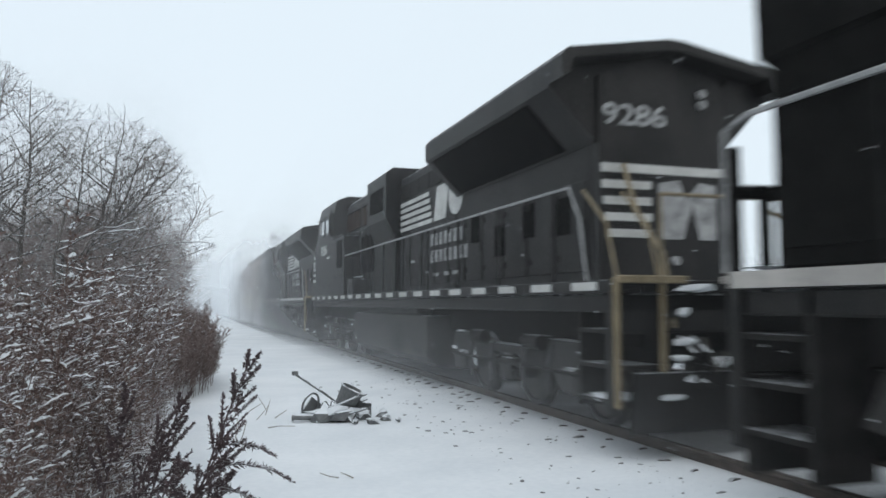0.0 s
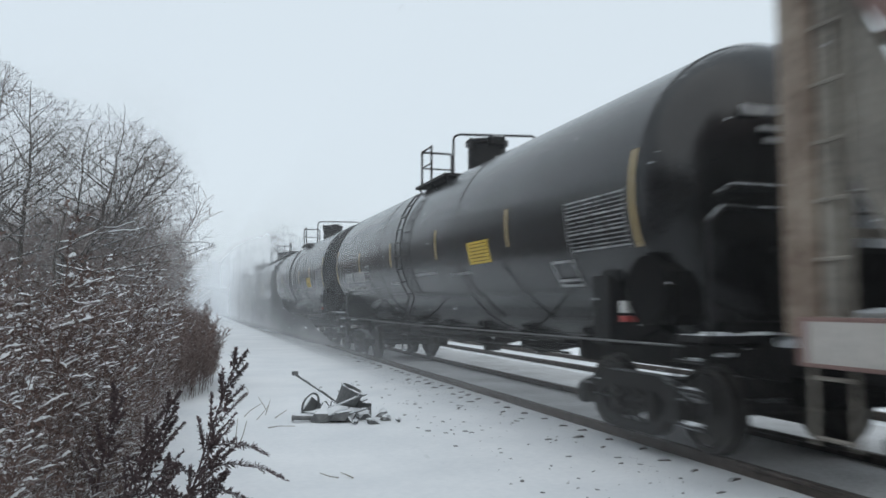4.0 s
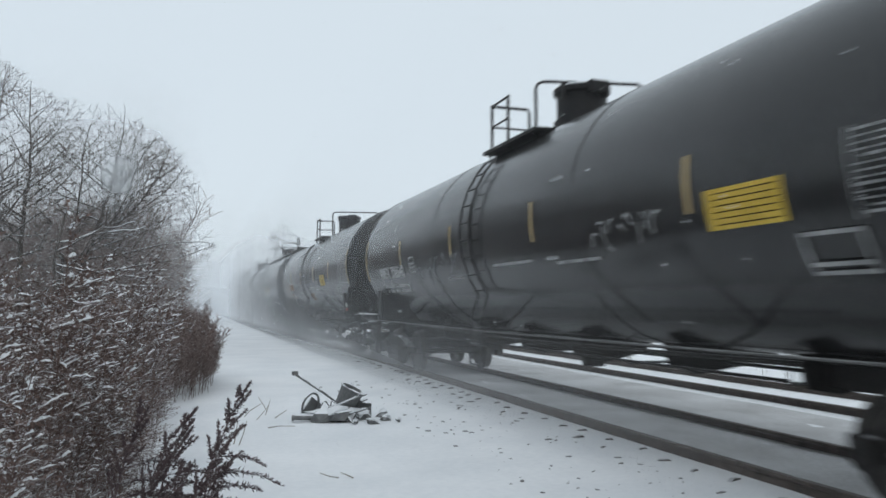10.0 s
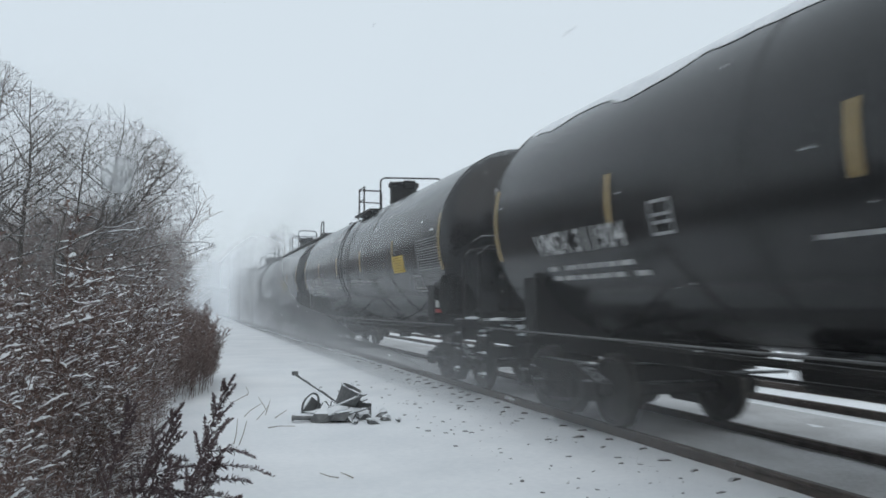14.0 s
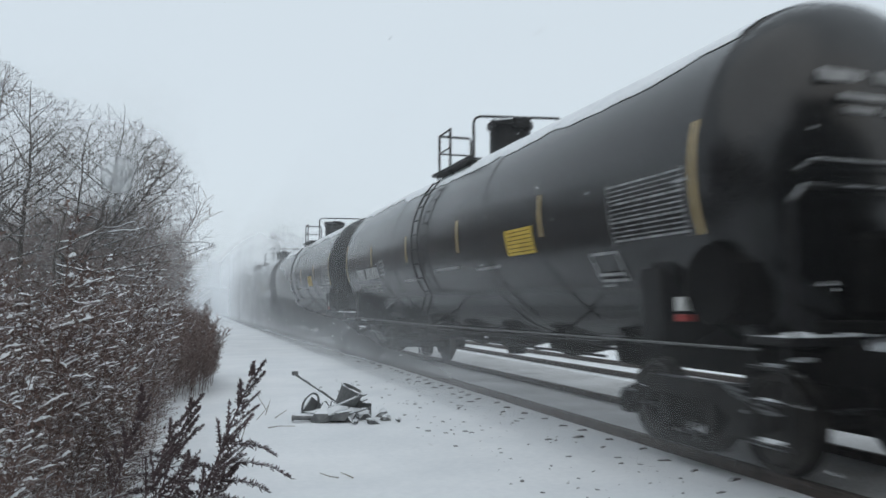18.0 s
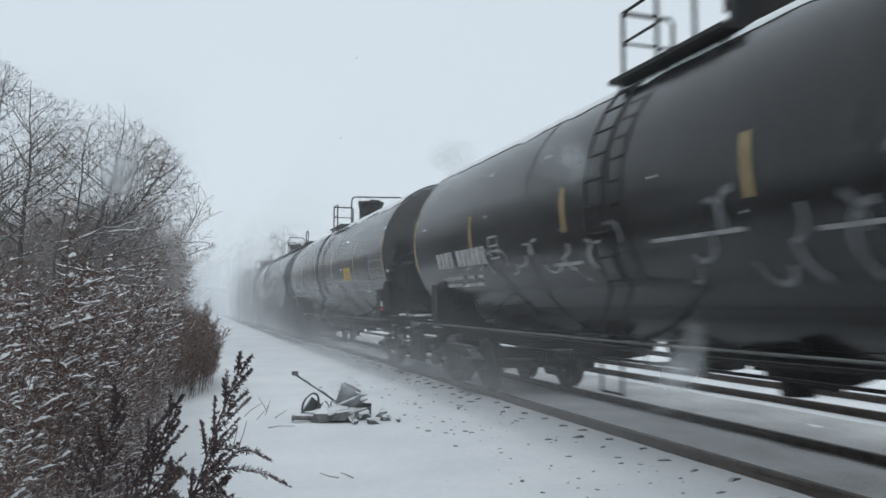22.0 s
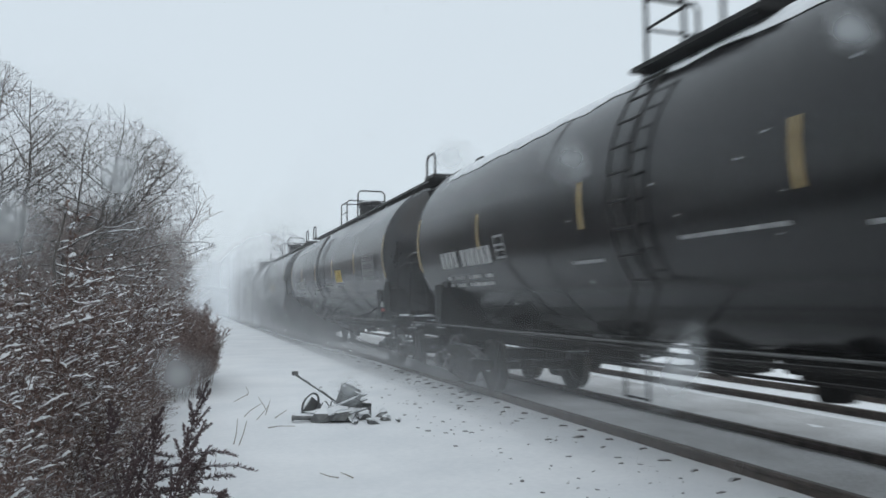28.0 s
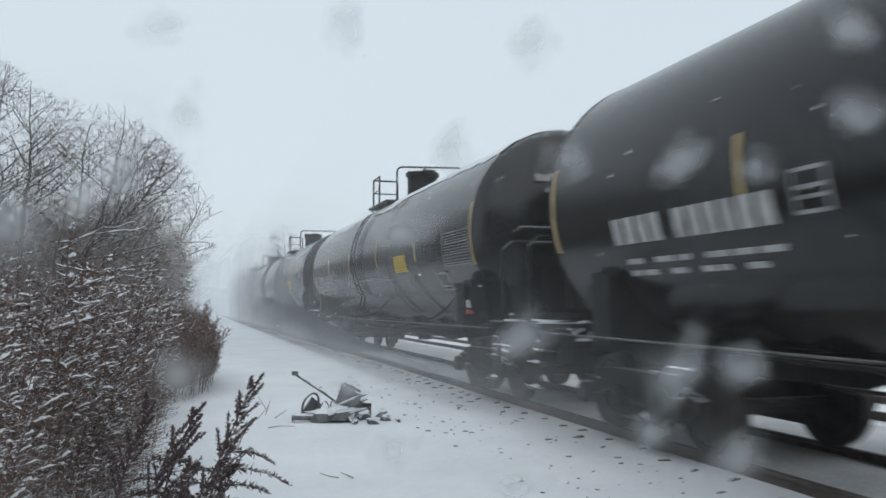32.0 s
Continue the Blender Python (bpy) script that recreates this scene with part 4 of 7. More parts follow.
                part("journal_box", box(min(s * 1.12, s * 1.32), max(s * 1.12, s * 1.32), c + a - 0.2, c + a + 0.2, 0.36, 0.68, 0.05), M_DUSTY, bog)
            for a in (-1.0, 1.0):
                part("brake_cylinder", turned([(-0.25, 0.1), (0.25, 0.1)], "y", 12, (s * 1.3, c + a, 0.95)), M_GRIME, bog)
                part("spring", tube([(s * 1.25 + 0.06 * math.cos(i), c + a * 0.35 + 0.06 * math.sin(i), 0.45 + 0.02 * i) for i in range(16)], 0.02, 4), M_GRIME, bog)
            for a, z, sz in ((-2.2, 0.86, (0.03, 0.16, 0.03)), (-1.1, 1.03, (0.06, 0.22, 0.02)), (-0.4, 0.6, (0.02, 0.07, 0.14)), (0.6, 0.9, (0.04, 0.15, 0.025)), (1.4, 0.55, (0.02, 0.06, 0.15)), (2.1, 1.0, (0.05, 0.16, 0.025)), (-1.7, 0.5, (0.02, 0.07, 0.12)), (0.1, 0.72, (0.03, 0.16, 0.02)), (2.4, 0.7, (0.03, 0.1, 0.05))):
                part("snow_crust", lump((s * 1.22, c + a, z), sz, int(a * 50 + 300)), M_DRIFT if abs(a) > 1.2 else M_RIME, bog)
            for a in (-1.4, -0.6, 0.6, 1.4):
                part("hanger", tube([(s * 1.24, c + a, 0.95), (s * 1.27, c + a + 0.06, 0.6), (s * 1.24, c + a + 0.1, 0.3)], 0.025, 5), M_RIME, bog)
            part("sand_pipe", tube([(s * 1.1, c - 2.5, 1.2), (s * 1.15, c - 2.55, 0.6), (s * 0.85, c - 2.45, 0.15)], 0.022, 5), M_RIME, bog)
            part("brake_rigging", tube([(s * 1.3, c - 2.3, 0.62), (s * 1.3, c + 2.3, 0.62)], 0.028, 6), M_GRIME, bog)
        for a in (-1.95, 0, 1.95):
            part("axle", turned([(-1.0, 0.1), (1.0, 0.1)], "x", 10, (0, c + a, 0.5)), M_GRIME, bog)
    return lo


def lead_locomotive():
    """The unit ahead, seen from behind as it passes: a hood with flared radiators at its rear."""
    lo = thing("locomotive", "black diesel locomotive with flared radiators and snowy walkway", "locomotive", "locomotives of the train")
    part("underframe", box(-1.5, 1.5, -21.5, -0.75, 1.36, 1.56, 0.02), M_LOCO, lo)
    deck = part("walkway", box(-1.55, 1.55, -21.5, -0.75, 1.56, 1.70, 0.01), M_LOCO, lo)
    for k in range(18):
        y = -1.6 - k * 1.1
        part("sill_stripe", box(-1.556, -1.55, y, y + 0.6, 1.59, 1.68), M_WHITE, deck)
    hood = part("long_hood", box(-1.46, 1.46, -16.5, -1.2, 1.70, 4.5, 0.03), M_NEAR_BLACK, lo)
    part("flared_radiator", prism([(-1.52, 3.3), (-1.55, 4.5), (-1.2, 4.62), (1.2, 4.62), (1.55, 4.5), (1.52, 3.3), (0.96, 3.05), (-0.96, 3.05)], "y", -6.2, -1.15), M_NEAR_BLACK, hood)
    for y0 in (-2.3, -3.4, -4.5, -5.6, -6.7, -7.8, -8.9):
        part("hood_door", box(-1.485, -1.455, y0, y0 + 0.95, 1.85, 2.95, 0.008), M_NEAR_BLACK, hood)
    part("cab", box(-1.5, 1.5, -19.8, -16.5, 1.56, 4.5, 0.1), M_LOCO, lo)
    part("nose", prism([(-19.8, 1.56), (-19.8, 3.6), (-20.9, 3.0), (-21.3, 1.56)], "x", -1.4, 1.4), M_LOCO, lo)
    rail = part("side_handrail", tube([(-1.5, -16.2, 2.9), (-1.5, -1.0, 2.93), (-1.5, -0.72, 2.85), (-1.5, -0.7, 1.7)], 0.026, 6), M_STENCIL, lo)
    for y in (-2.2, -3.9, -5.6, -7.3, -9.0, -10.7):
        part("stanchion", tube([(-1.5, y, 1.7), (-1.5, y, 2.92)], 0.02, 5), M_BLACK, rail)
    for x in (-1.42, -1.12):
        part("end_post", box(x - 0.045, x + 0.045, -0.76, -0.68, 1.7, 2.72 if x < -1.2 else 2.42, 0.01), M_NEAR_BLACK, lo)
    part("end_bar", box(-1.45, -0.9, -0.75, -0.71, 2.30, 2.38, 0.01), M_NEAR_BLACK, lo)
    end = part("end_handrail", tube([(-1.5, -0.7, 2.4), (-0.6, -0.68, 2.42), (-0.55, -0.68, 1.7)], 0.026, 6), M_BLACK, lo)
    part("end_handrail", tube([(1.5, -0.7, 2.8), (0.6, -0.68, 2.82), (0.55, -0.68, 1.7)], 0.026, 6), M_BLACK, lo)
    part("snow_crust", lump((-0.9, -0.8, 1.72), (0.5, 0.2, 0.05), 4), M_DRIFT, lo)
    part("pilot", box(-1.45, 1.45, -0.85, -0.72, 0.9, 1.56, 0.02), M_LOCO, lo)
    part("plow", prism([(-1.45, 0.15), (-1.4, 0.9), (1.4, 0.9), (1.45, 0.15)], "y", -0.9, -0.8), M_GRIME, lo)
    part("sill_band", box(-1.558, -1.552, -6.0, -0.8, 1.57, 1.70), M_PALE, lo, "cream band along the walkway edge")
    for sx in (-1, 1):
        part("step_back", box(min(sx * 0.98, sx * 1.5), max(sx * 0.98, sx * 1.5), -1.6, -1.52, 0.2, 1.56), M_GRIME, lo)
        for z in (0.45, 0.82, 1.18):
            part("tread", box(min(sx * 1.0, sx * 1.52), max(sx * 1.0, sx * 1.52), -1.5, -0.8, z, z + 0.045), M_GRIME, lo)
        part("step_side", box(sx * 1.53 - 0.03, sx * 1.53 + 0.03, -0.9, -0.78, 0.35, 1.56), M_LOCO, lo)
    part("fuel_tank", prism([(-1.42, 1.25), (-1.42, 0.5), (-1.1, 0.3), (1.1, 0.3), (1.42, 0.5), (1.42, 1.25)], "y", -14.0, -7.6), M_DUSTY, lo)
    coupler(lo, -0.05, 1)
    for c in (-4.3, -17.5):
        bog = part("bogie_frame", box(-0.85, 0.85, c - 2.4, c + 2.4, 0.75, 1.0, 0.03), M_GRIME, lo)
        for s in (-1, 1):
            part("side_frame", prism([(c - 2.6, 0.6), (c - 2.4, 1.0), (c + 2.4, 1.0), (c + 2.6, 0.6), (c + 1.6, 0.45), (c - 1.6, 0.45)], "x", min(s * 0.98, s * 1.2), max(s * 0.98, s * 1.2)), M_DUSTY, bog)
            for a in (-1.9, 0, 1.9):
                w = part_of("wheel", WHEELS[0.50], bog)
                w.matrix_basis = Matrix.Translation((s * 0.76, c + a, 0.5)) @ (Matrix.Rotation(math.pi, 4, "Z") if s > 0 else Matrix.Identity(4))
    return lo


def stroke(points, width, x):
    """A sprayed stroke: a ribbon along (y, z) points on a side sheet."""
    bm = bmesh.new()
    pts = [Vector((0, a, b)) for a, b in points]
    prev = None
    for i, q in enumerate(pts):
        t = (pts[min(i + 1, len(pts) - 1)] - pts[max(i - 1, 0)]).normalized()
        nrm = Vector((0, -t.z, t.y)) * width / 2
        q = q + t * (width * 0.4 if i == len(pts) - 1 else -width * 0.4 if i == 0 else 0)
        pair = [bm.verts.new((x, (q + nrm).y, max(1.04, (q + nrm).z))), bm.verts.new((x, (q - nrm).y, max(1.04, (q - nrm).z)))]
        if prev:
            bm.faces.new((prev[0], pair[0], pair[1], prev[1]))
        prev = pair
    return bm


def hopper_car(length):
    """A covered grain hopper with slanted side sheets at the ends, a corrugated eave and roof walks."""
    car = thing("covered_hopper", "oxide-red covered hopper wagon with cream graffiti, grimy ends", "hopper wagon")
    L = length
    W = 1.55
    sheet = [(2.06, 1.36), (2.22, 2.42), (0.95, 3.9), (L - 0.95, 3.9), (L - 2.1, 2.42), (L - 1.95, 1.36)]
    for s in (-1, 1):
        part("side_sheet", prism(sheet, "x", s * W - 0.03, s * W + 0.03), M_RUST, car, "faded oxide-red side sheet")
        for k in range(4):
            z = 3.66 + k * 0.07
            part("eave_rib", tube([(s * (W + 0.02), 1.0, z), (s * (W + 0.02), L - 1.0, z)], 0.03, 5), M_RUST, car)
        part("side_sill", box(min(s * 1.5, s * 1.6), max(s * 1.5, s * 1.6), 0.9, L - 0.75, 1.02, 1.36, 0.01), M_RUST, car, "patched side sill")
        if s < 0:
            for a, b in ((0.85, 2.2), (2.25, 3.6), (L - 2.7, L - 0.85)):
                part("sill_patch", box(-1.605, -1.6, a, b, 1.05, 1.33), M_PALE, car, "pale patch on the side sill")
    roof = [(-1.55, 3.96), (-1.15, 4.50), (0, 4.60), (1.15, 4.50), (1.55, 3.96), (1.5, 3.86), (-1.5, 3.86)]
    part("roof", prism(roof, "y", 0.92, L - 0.92), M_RUST, car)
    for x in (-0.95, 0.95):
        walk_way = part("roof_walk", box(x - 0.25, x + 0.25, 1.0, L - 0.9, 4.69, 4.72), M_TAUPE, car, "grated roof walk")
        for k in range(14):
            y = 1.3 + k * (L - 2.5) / 13
            part("bracket", box(x - 0.2, x + 0.2, y - 0.015, y + 0.015, 4.4, 4.69), M_TAUPE, walk_way)
    hatch = part("roof_hatch", box(-0.3, 0.3, 1.9, L - 1.8, 4.58, 4.70, 0.03), M_TAUPE, car)
    for k in range(7):
        y = 2.2 + k * (L - 4.4) / 6
        part("hatch_clamp", tube([(-0.32, y, 4.58), (-0.45, y + 0.05, 4.68), (-0.6, y + 0.1, 4.62)], 0.025, 4), M_GRIME, hatch)
    part("hopper_body", prism([(2.5, 1.4), (1.5, 3.88), (L - 1.35, 3.88), (L - 2.3, 1.4)], "x", -1.48, 1.48), M_TAUPE, car)
    for e, s in ((0.0, 1), (L, -1)):
        def yy(d):
            return e + s * d
        part("slope_sheet", prism([(yy(2.9), 1.38), (yy(3.05), 1.38), (yy(1.5), 3.85), (yy(1.35), 3.85)], "x", -1.42, 1.42), M_TAUPE, car)
        for x in (-1.5, -0.5, 0.5, 1.5):
            part("end_post", box(x - 0.05, x + 0.05, min(yy(0.95), yy(1.08)), max(yy(0.95), yy(1.08)), 1.3, 3.95, 0.01), M_TAUPE, car, "grimy taupe end post")
        for z in (1.9, 2.6, 3.3):
            part("cross_bar", box(-1.5, 1.5, min(yy(0.98), yy(1.05)), max(yy(0.98), yy(1.05)), z, z + 0.06), M_TAUPE, car)
        for sx in (-1, 1):
            part("corner_post", box(min(sx * 1.44, sx * 1.585), max(sx * 1.44, sx * 1.585), min(yy(0.62), yy(0.93)), max(yy(0.62), yy(0.93)), 1.22, 3.96, 0.015), M_POST, car, "rust-streaked corner post")
        part("end_cap", box(-1.5, 1.5, min(yy(0.92), yy(1.5)), max(yy(0.92), yy(1.5)), 3.86, 3.95, 0.01), M_TAUPE, car)
        part("gusset", prism([(yy(1.05), 3.86), (yy(2.3), 1.4), (yy(1.7), 1.4), (yy(1.0), 2.6)], "x", -1.5, -1.47), M_TAUPE, car)
        part("end_deck", box(-1.5, 1.5, min(yy(0.75), yy(2.6)), max(yy(0.75), yy(2.6)), 1.22, 1.34), M_PALE, car)
        lad = part("ladder", joined([tube([(-1.56, yy(d), 0.5), (-1.56, yy(d), 3.85)] + ([(-1.45, yy(d), 4.2), (-0.95, yy(d), 4.7)]), 0.02, 5) for d in (0.85, 1.2)]), M_TAUPE, car)
        for k in range(9):
            z = 0.55 + 0.4 * k
            part("rung", tube([(-1.56, yy(0.85), z), (-1.56, yy(1.2), z)], 0.016, 5), M_TAUPE, lad)
        coupler(car, e, -s)
        part("stub_sill", box(-0.35, 0.35, min(yy(0.4), yy(4.0)), max(yy(0.4), yy(4.0)), 0.75, 1.22, 0.02), M_GRIME, car)
        part("snow_crust", joined([lump((x, yy(0.9), 1.36), (0.3, 0.18, 0.07), i) for i, x in enumerate((-1.0, -0.3, 0.6))]), M_DRIFT, car)
        truck(car, yy(2.1), 0.42, 1.78, WHEELS)
    # hoppers and outlet gates below
    for k, y in enumerate((L / 2 - 3.0, L / 2, L / 2 + 3.0)):
        ch = part("chute", prism([(y - 1.3, 1.4), (y + 1.3, 1.4), (y + 0.4, 0.6), (y - 0.4, 0.6)], "x", -1.3, 1.3), M_CHUTE, car, "sloping discharge chute")
        part("gate", box(-0.5, 0.5, y - 0.45, y + 0.45, 0.48, 0.6, 0.02), M_GRIME, ch)
    # faded lettering as plain shapes
    for y0, shapes in ((6.6, 3), (12.3, 3)):
        for k in range(shapes):
            y = y0 - k * 0.95 if y0 < 10 else y0 - k * 0.9
            if y0 > 10:
                ring = [(y - 0.3 + 0.32 * math.cos(t), 3.12 + 0.33 * math.sin(t)) for t in (2 * math.pi * i / 14 for i in range(14))]
                inner = [(y - 0.3 + 0.2 * math.cos(t), 3.12 + 0.2 * math.sin(t)) for t in (2 * math.pi * i / 14 for i in range(14))]
                bm = bmesh.new()
                a = [bm.verts.new((-W - 0.036, p[0], p[1])) for p in ring]
                b = [bm.verts.new((-W - 0.036, p[0], p[1])) for p in inner]
                for i in range(14 if k else 10):
                    bm.faces.new((a[i], a[(i + 1) % 14], b[(i + 1) % 14], b[i]))
                part("letter_shape", bm, M_DULLGREEN, car, "faded green letter shape")
            else:
                y_a, y_b = ((7.8, 7.66), (7.05, 6.9), (6.5, 6.0))[k]
                part("letter_shape", box(-W - 0.037, -W - 0.033, y_b, y_a, 2.88, 3.42), M_DULLGREEN, car, "faded green letter shape")
                if k == 0:
                    part("letter_shape", box(-W - 0.037, -W - 0.033, 7.3, 7.66, 2.88, 3.0), M_DULLGREEN, car, "faded green letter shape")
    for z in (2.86, 3.08, 3.3):
        part("letter_shape", box(-W - 0.037, -W - 0.033, 5.35, 5.85, z, z + 0.13), M_DULLGREEN, car, "faded green letter shape")
    # sprayed shapes: swollen cream blocks with dark outlines, no words
    rng = random.Random(8)

    def swollen(cy, cz, wd, tl, x, seed, grow_by):
        """A swollen, uneven block outline with a narrow waist."""
        r2 = random.Random(seed)
        k1, k2, ph = 2 + seed % 2, 3 + seed % 3, r2.random() * 6.28
        pts = []
        for i in range(36):
            t = 2 * math.pi * i / 36
            c, q = math.cos(t), math.sin(t)
            sq = 1 / max(abs(c), abs(q)) ** 0.72
            wob = 1 + 0.10 * math.cos(k1 * t + ph) + 0.10 * math.sin(k2 * t + 2 * ph)
            pts.append((cy + (wd / 2 * c * wob) * sq + c * grow_by + 0.10 * q, max(1.05, cz + (tl / 2 * q * wob) * sq + q * grow_by)))
        bm = bmesh.new()
        hub = bm.verts.new((x, cy, cz))
        ring = [bm.verts.new((x, a, b)) for a, b in pts]
        for i in range(36):
            bm.faces.new((hub, ring[i], ring[(i + 1) % 36]))
        return bm

    def curl(cy, cz, wd, tl, x, seed):
        r2 = random.Random(seed * 7)
        a0 = r2.random() * 6.28
        return stroke([(cy + wd * 0.22 * math.cos(a0 + 0.5 * i), cz + tl * 0.24 * math.sin(a0 + 0.5 * i)) for i in range(5 + seed % 4)], 0.075, x)

    n = 0
    for y_start, count, wide in ((L - 3.0, 5, 0.92), (L - 8.1, 5, 1.06)):
        for k in range(count):
            cy = y_start - wide * (0.5 + k)
            cz, tl, wd = 1.58 + 0.08 * rng.random(), 1.12 + 0.22 * rng.random(), wide * (0.96 + 0.16 * rng.random())
            x = -W - 0.052 - 0.0006 * n
            sh = part("graffiti_shadow", swollen(cy - 0.05, cz - 0.02, wd, tl, x, n, 0.075), M_SPRAYDARK, car)
            lt = part("graffiti_block", swollen(cy, cz, wd, tl, x - 0.008, n, -0.01), M_CREAM, car, "cream sprayed block shape with dark outline")
            part("graffiti_curl", curl(cy, cz + 0.12, wd, tl, x - 0.014, n), M_SPRAYDARK, lt)
            e = (-1) ** n
            if n % 3 == 0:
                part("graffiti_curl", stroke([(cy - e * wd * 0.45, cz + 0.05), (cy - e * wd * 0.2, cz + 0.1), (cy, cz - 0.02)], 0.12, x - 0.014), M_SPRAYDARK, lt)
            elif n % 3 == 1:
                part("graffiti_curl", stroke([(cy + e * wd * 0.1, cz + tl * 0.5), (cy + e * wd * 0.06, cz + tl * 0.25), (cy - e * wd * 0.1, cz + tl * 0.05)], 0.09, x - 0.014), M_SPRAYDARK, lt)
            part("graffiti_curl", stroke([(cy + wd * 0.25 * math.cos(u), cz - tl * 0.38 + 0.12 * math.sin(u)) for u in (0.2, 0.9, 1.6, 2.3, 2.9)], 0.07, x - 0.0145), M_SPRAYRED, lt)
            if n in (3, 5, 8, 9):
                part("graffiti_glow", swollen(cy + 0.12, cz + 0.1, wd * 0.32, tl * 0.55, x - 0.011, n + 3, 0.0), M_SPRAYGOLD, lt)
            n += 1
    y = L - 7.0
    for k, (a, b, c) in enumerate(((0.0, 0.5, M_SPRAYBLUE), (0.35, 0.3, M_SPRAYBLUE), (-6.0, 0.0, M_SPRAYGREY))):
        part("graffiti_patch", swollen(y + a - 0.6, 1.75 - 0.1 * k % 0.3, 0.7, 0.8, -W - 0.040 - 0.001 * k, 30 + k, b * 0.2), c, car, "thin blue sprayed patch")
    bm, prev = bmesh.new(), None
    for k in range(40):
        z = 1.40 + 2.4 * k / 39
        a = 2.06 + 0.151 * (z - 1.36) if z < 2.42 else 2.22 - 0.858 * (z - 2.42)
        wide = 0.12 + 0.16 * rng.random() + (0.22 if z < 2.3 else 0.0)
        pair = (bm.verts.new((-W - 0.034, a, z)), bm.verts.new((-W - 0.034, a + wide, z)))
        if prev:
            bm.faces.new((prev[0], prev[1], pair[1], pair[0]))
        prev = pair
    part("pale_streak", bm, M_PALE, car, "pale flaked streak along the sheet's edge")
    y = 3.9
    for k in range(14):
        cy, cz = 4.35 - 0.14 * k + 0.1 * rng.random(), 1.5 + 0.75 * rng.random()
        pts = [(cy + (0.07 + 0.10 * rng.random()) * math.cos(t), cz + (0.08 + 0.14 * rng.random()) * math.sin(t)) for t in (2 * math.pi * i / 12 for i in range(12))]
        part("graffiti_patch", prism(pts, "x", -W - 0.046 - 0.0005 * k, -W - 0.042 - 0.0005 * k), (M_SPRAYBLUE, M_PALE, M_RUST)[k % 3], car)
    part("graffiti_patch", prism([(L - 2.5, 1.4), (L - 3.2, 1.4), (L - 3.1, 2.45), (L - 2.3, 2.4)], "x", -W - 0.042, -W - 0.038), M_SPRAYBLUE, car, "thin blue sprayed patch")
    part("orange_patch", box(-1.612, -1.605, 1.45, 1.92, 1.05, 1.3), M_SPRAYGOLD, car)
    for y0, y1, z0, z1 in ((2.42, 2.72, 2.02, 2.15), (2.28, 2.62, 1.66, 1.92)):
        pan = part("data_panel", box(-W - 0.045, -W - 0.032, y0, y1, z0, z1), M_NEAR_BLACK, car, "small dark data panel with pale edges")
        part("panel_edge", joined([box(-W - 0.05, -W - 0.044, y0, y1, z, z + 0.02) for z in (z0, z1 - 0.02)]), M_PALE, pan)
    for y0, y1, z0, z1 in ((2.34, 2.46, 2.25, 2.72), (2.40, 2.52, 2.85, 3.05)):
        part("dark_patch", box(-W - 0.04, -W - 0.032, y0, y1, z0, z1), M_SPRAYDARK, car, "dark brown patch on the side sheet")
    for k in range(46):
        cy, cz = 2.3 + 1.9 * rng.random(), 1.45 + 0.75 * rng.random()
        w, h = 0.03 + 0.07 * rng.random(), 0.08 + 0.24 * rng.random()
        pts = [(cy + w * (0.7 + 0.6 * rng.random()) * math.cos(t), cz + h * (0.7 + 0.6 * rng.random()) * math.sin(t)) for t in (2 * math.pi * i / 9 for i in range(9))]
        part("paint_streak", prism(pts, "x", -W - 0.0385 - 0.0004 * k, -W - 0.036 - 0.0004 * k), (M_PALE, M_SPRAYBLUE, M_PALE, M_RUST, M_TAUPE)[k % 5], car, "streak of worn paint")
    return car


# ---- the train, car by car: the place of each leading coupler along the line at the start ----
SPEED = 15.66
train = []


def couple(car, place):
    car.matrix_basis = pose(TRACK_X, place - 1.35, 0)
    train.append((car, place - 1.35))
    return car


lead = couple(lead_locomotive(), 7.2)
couple(locomotive("9286", False, "weathered black diesel locomotive with white hood bands, dashed sill"), 7.2)
couple(locomotive("9774", True, "cleaner black diesel locomotive with continuous white sill stripe"), 29.4)
couple(hopper_car(17.4), 51.65)
JOINTS = [69.1, 87.4, 104.4, 122.5, 140.7, 159.1, 177.4, 195.2, 213.9, 231.8, 250.6, 269.0, 287.2, 305.4, 324.0, 343.2, 361.2, 380.0, 398.7, 417.2, 436.5, 454.9, 474.1, 492.9, 512.0, 530.5, 549.0, 567.5, 586.0, 604.5]
BOARDED = {2, 7, 10, 11, 17, 18, 21, 22, 26}
PLAIN = "black tank car with yellow reflective strips and a caged valve platform"
WALKED = "black tank car with a full-length top running board"
patterns, cars, SIZES = {}, [], []
for i, (a, b) in enumerate(zip(JOINTS, JOINTS[1:])):
    size = round((b - a) * 2) / 2
    key = (size, i in BOARDED)
    if i == 1:
        c = tank_car(16.9, False, "shorter black tank car with green graffiti on the shell")
        size = 16.9
    elif key in patterns:
        c = copy_thing(patterns[key], Matrix.Identity(4))
    else:
        c = patterns[key] = tank_car(size, key[1], WALKED if key[1] else PLAIN)
    cars.append(c)
    SIZES.append(size)
    couple(c, (a + b - size) / 2)


# the later cars are of a taller build
for i, c in enumerate(cars):
    if i >= 8:
        c.scale = (1.0, 1.0, 1.012 if i in BOARDED else 1.02)


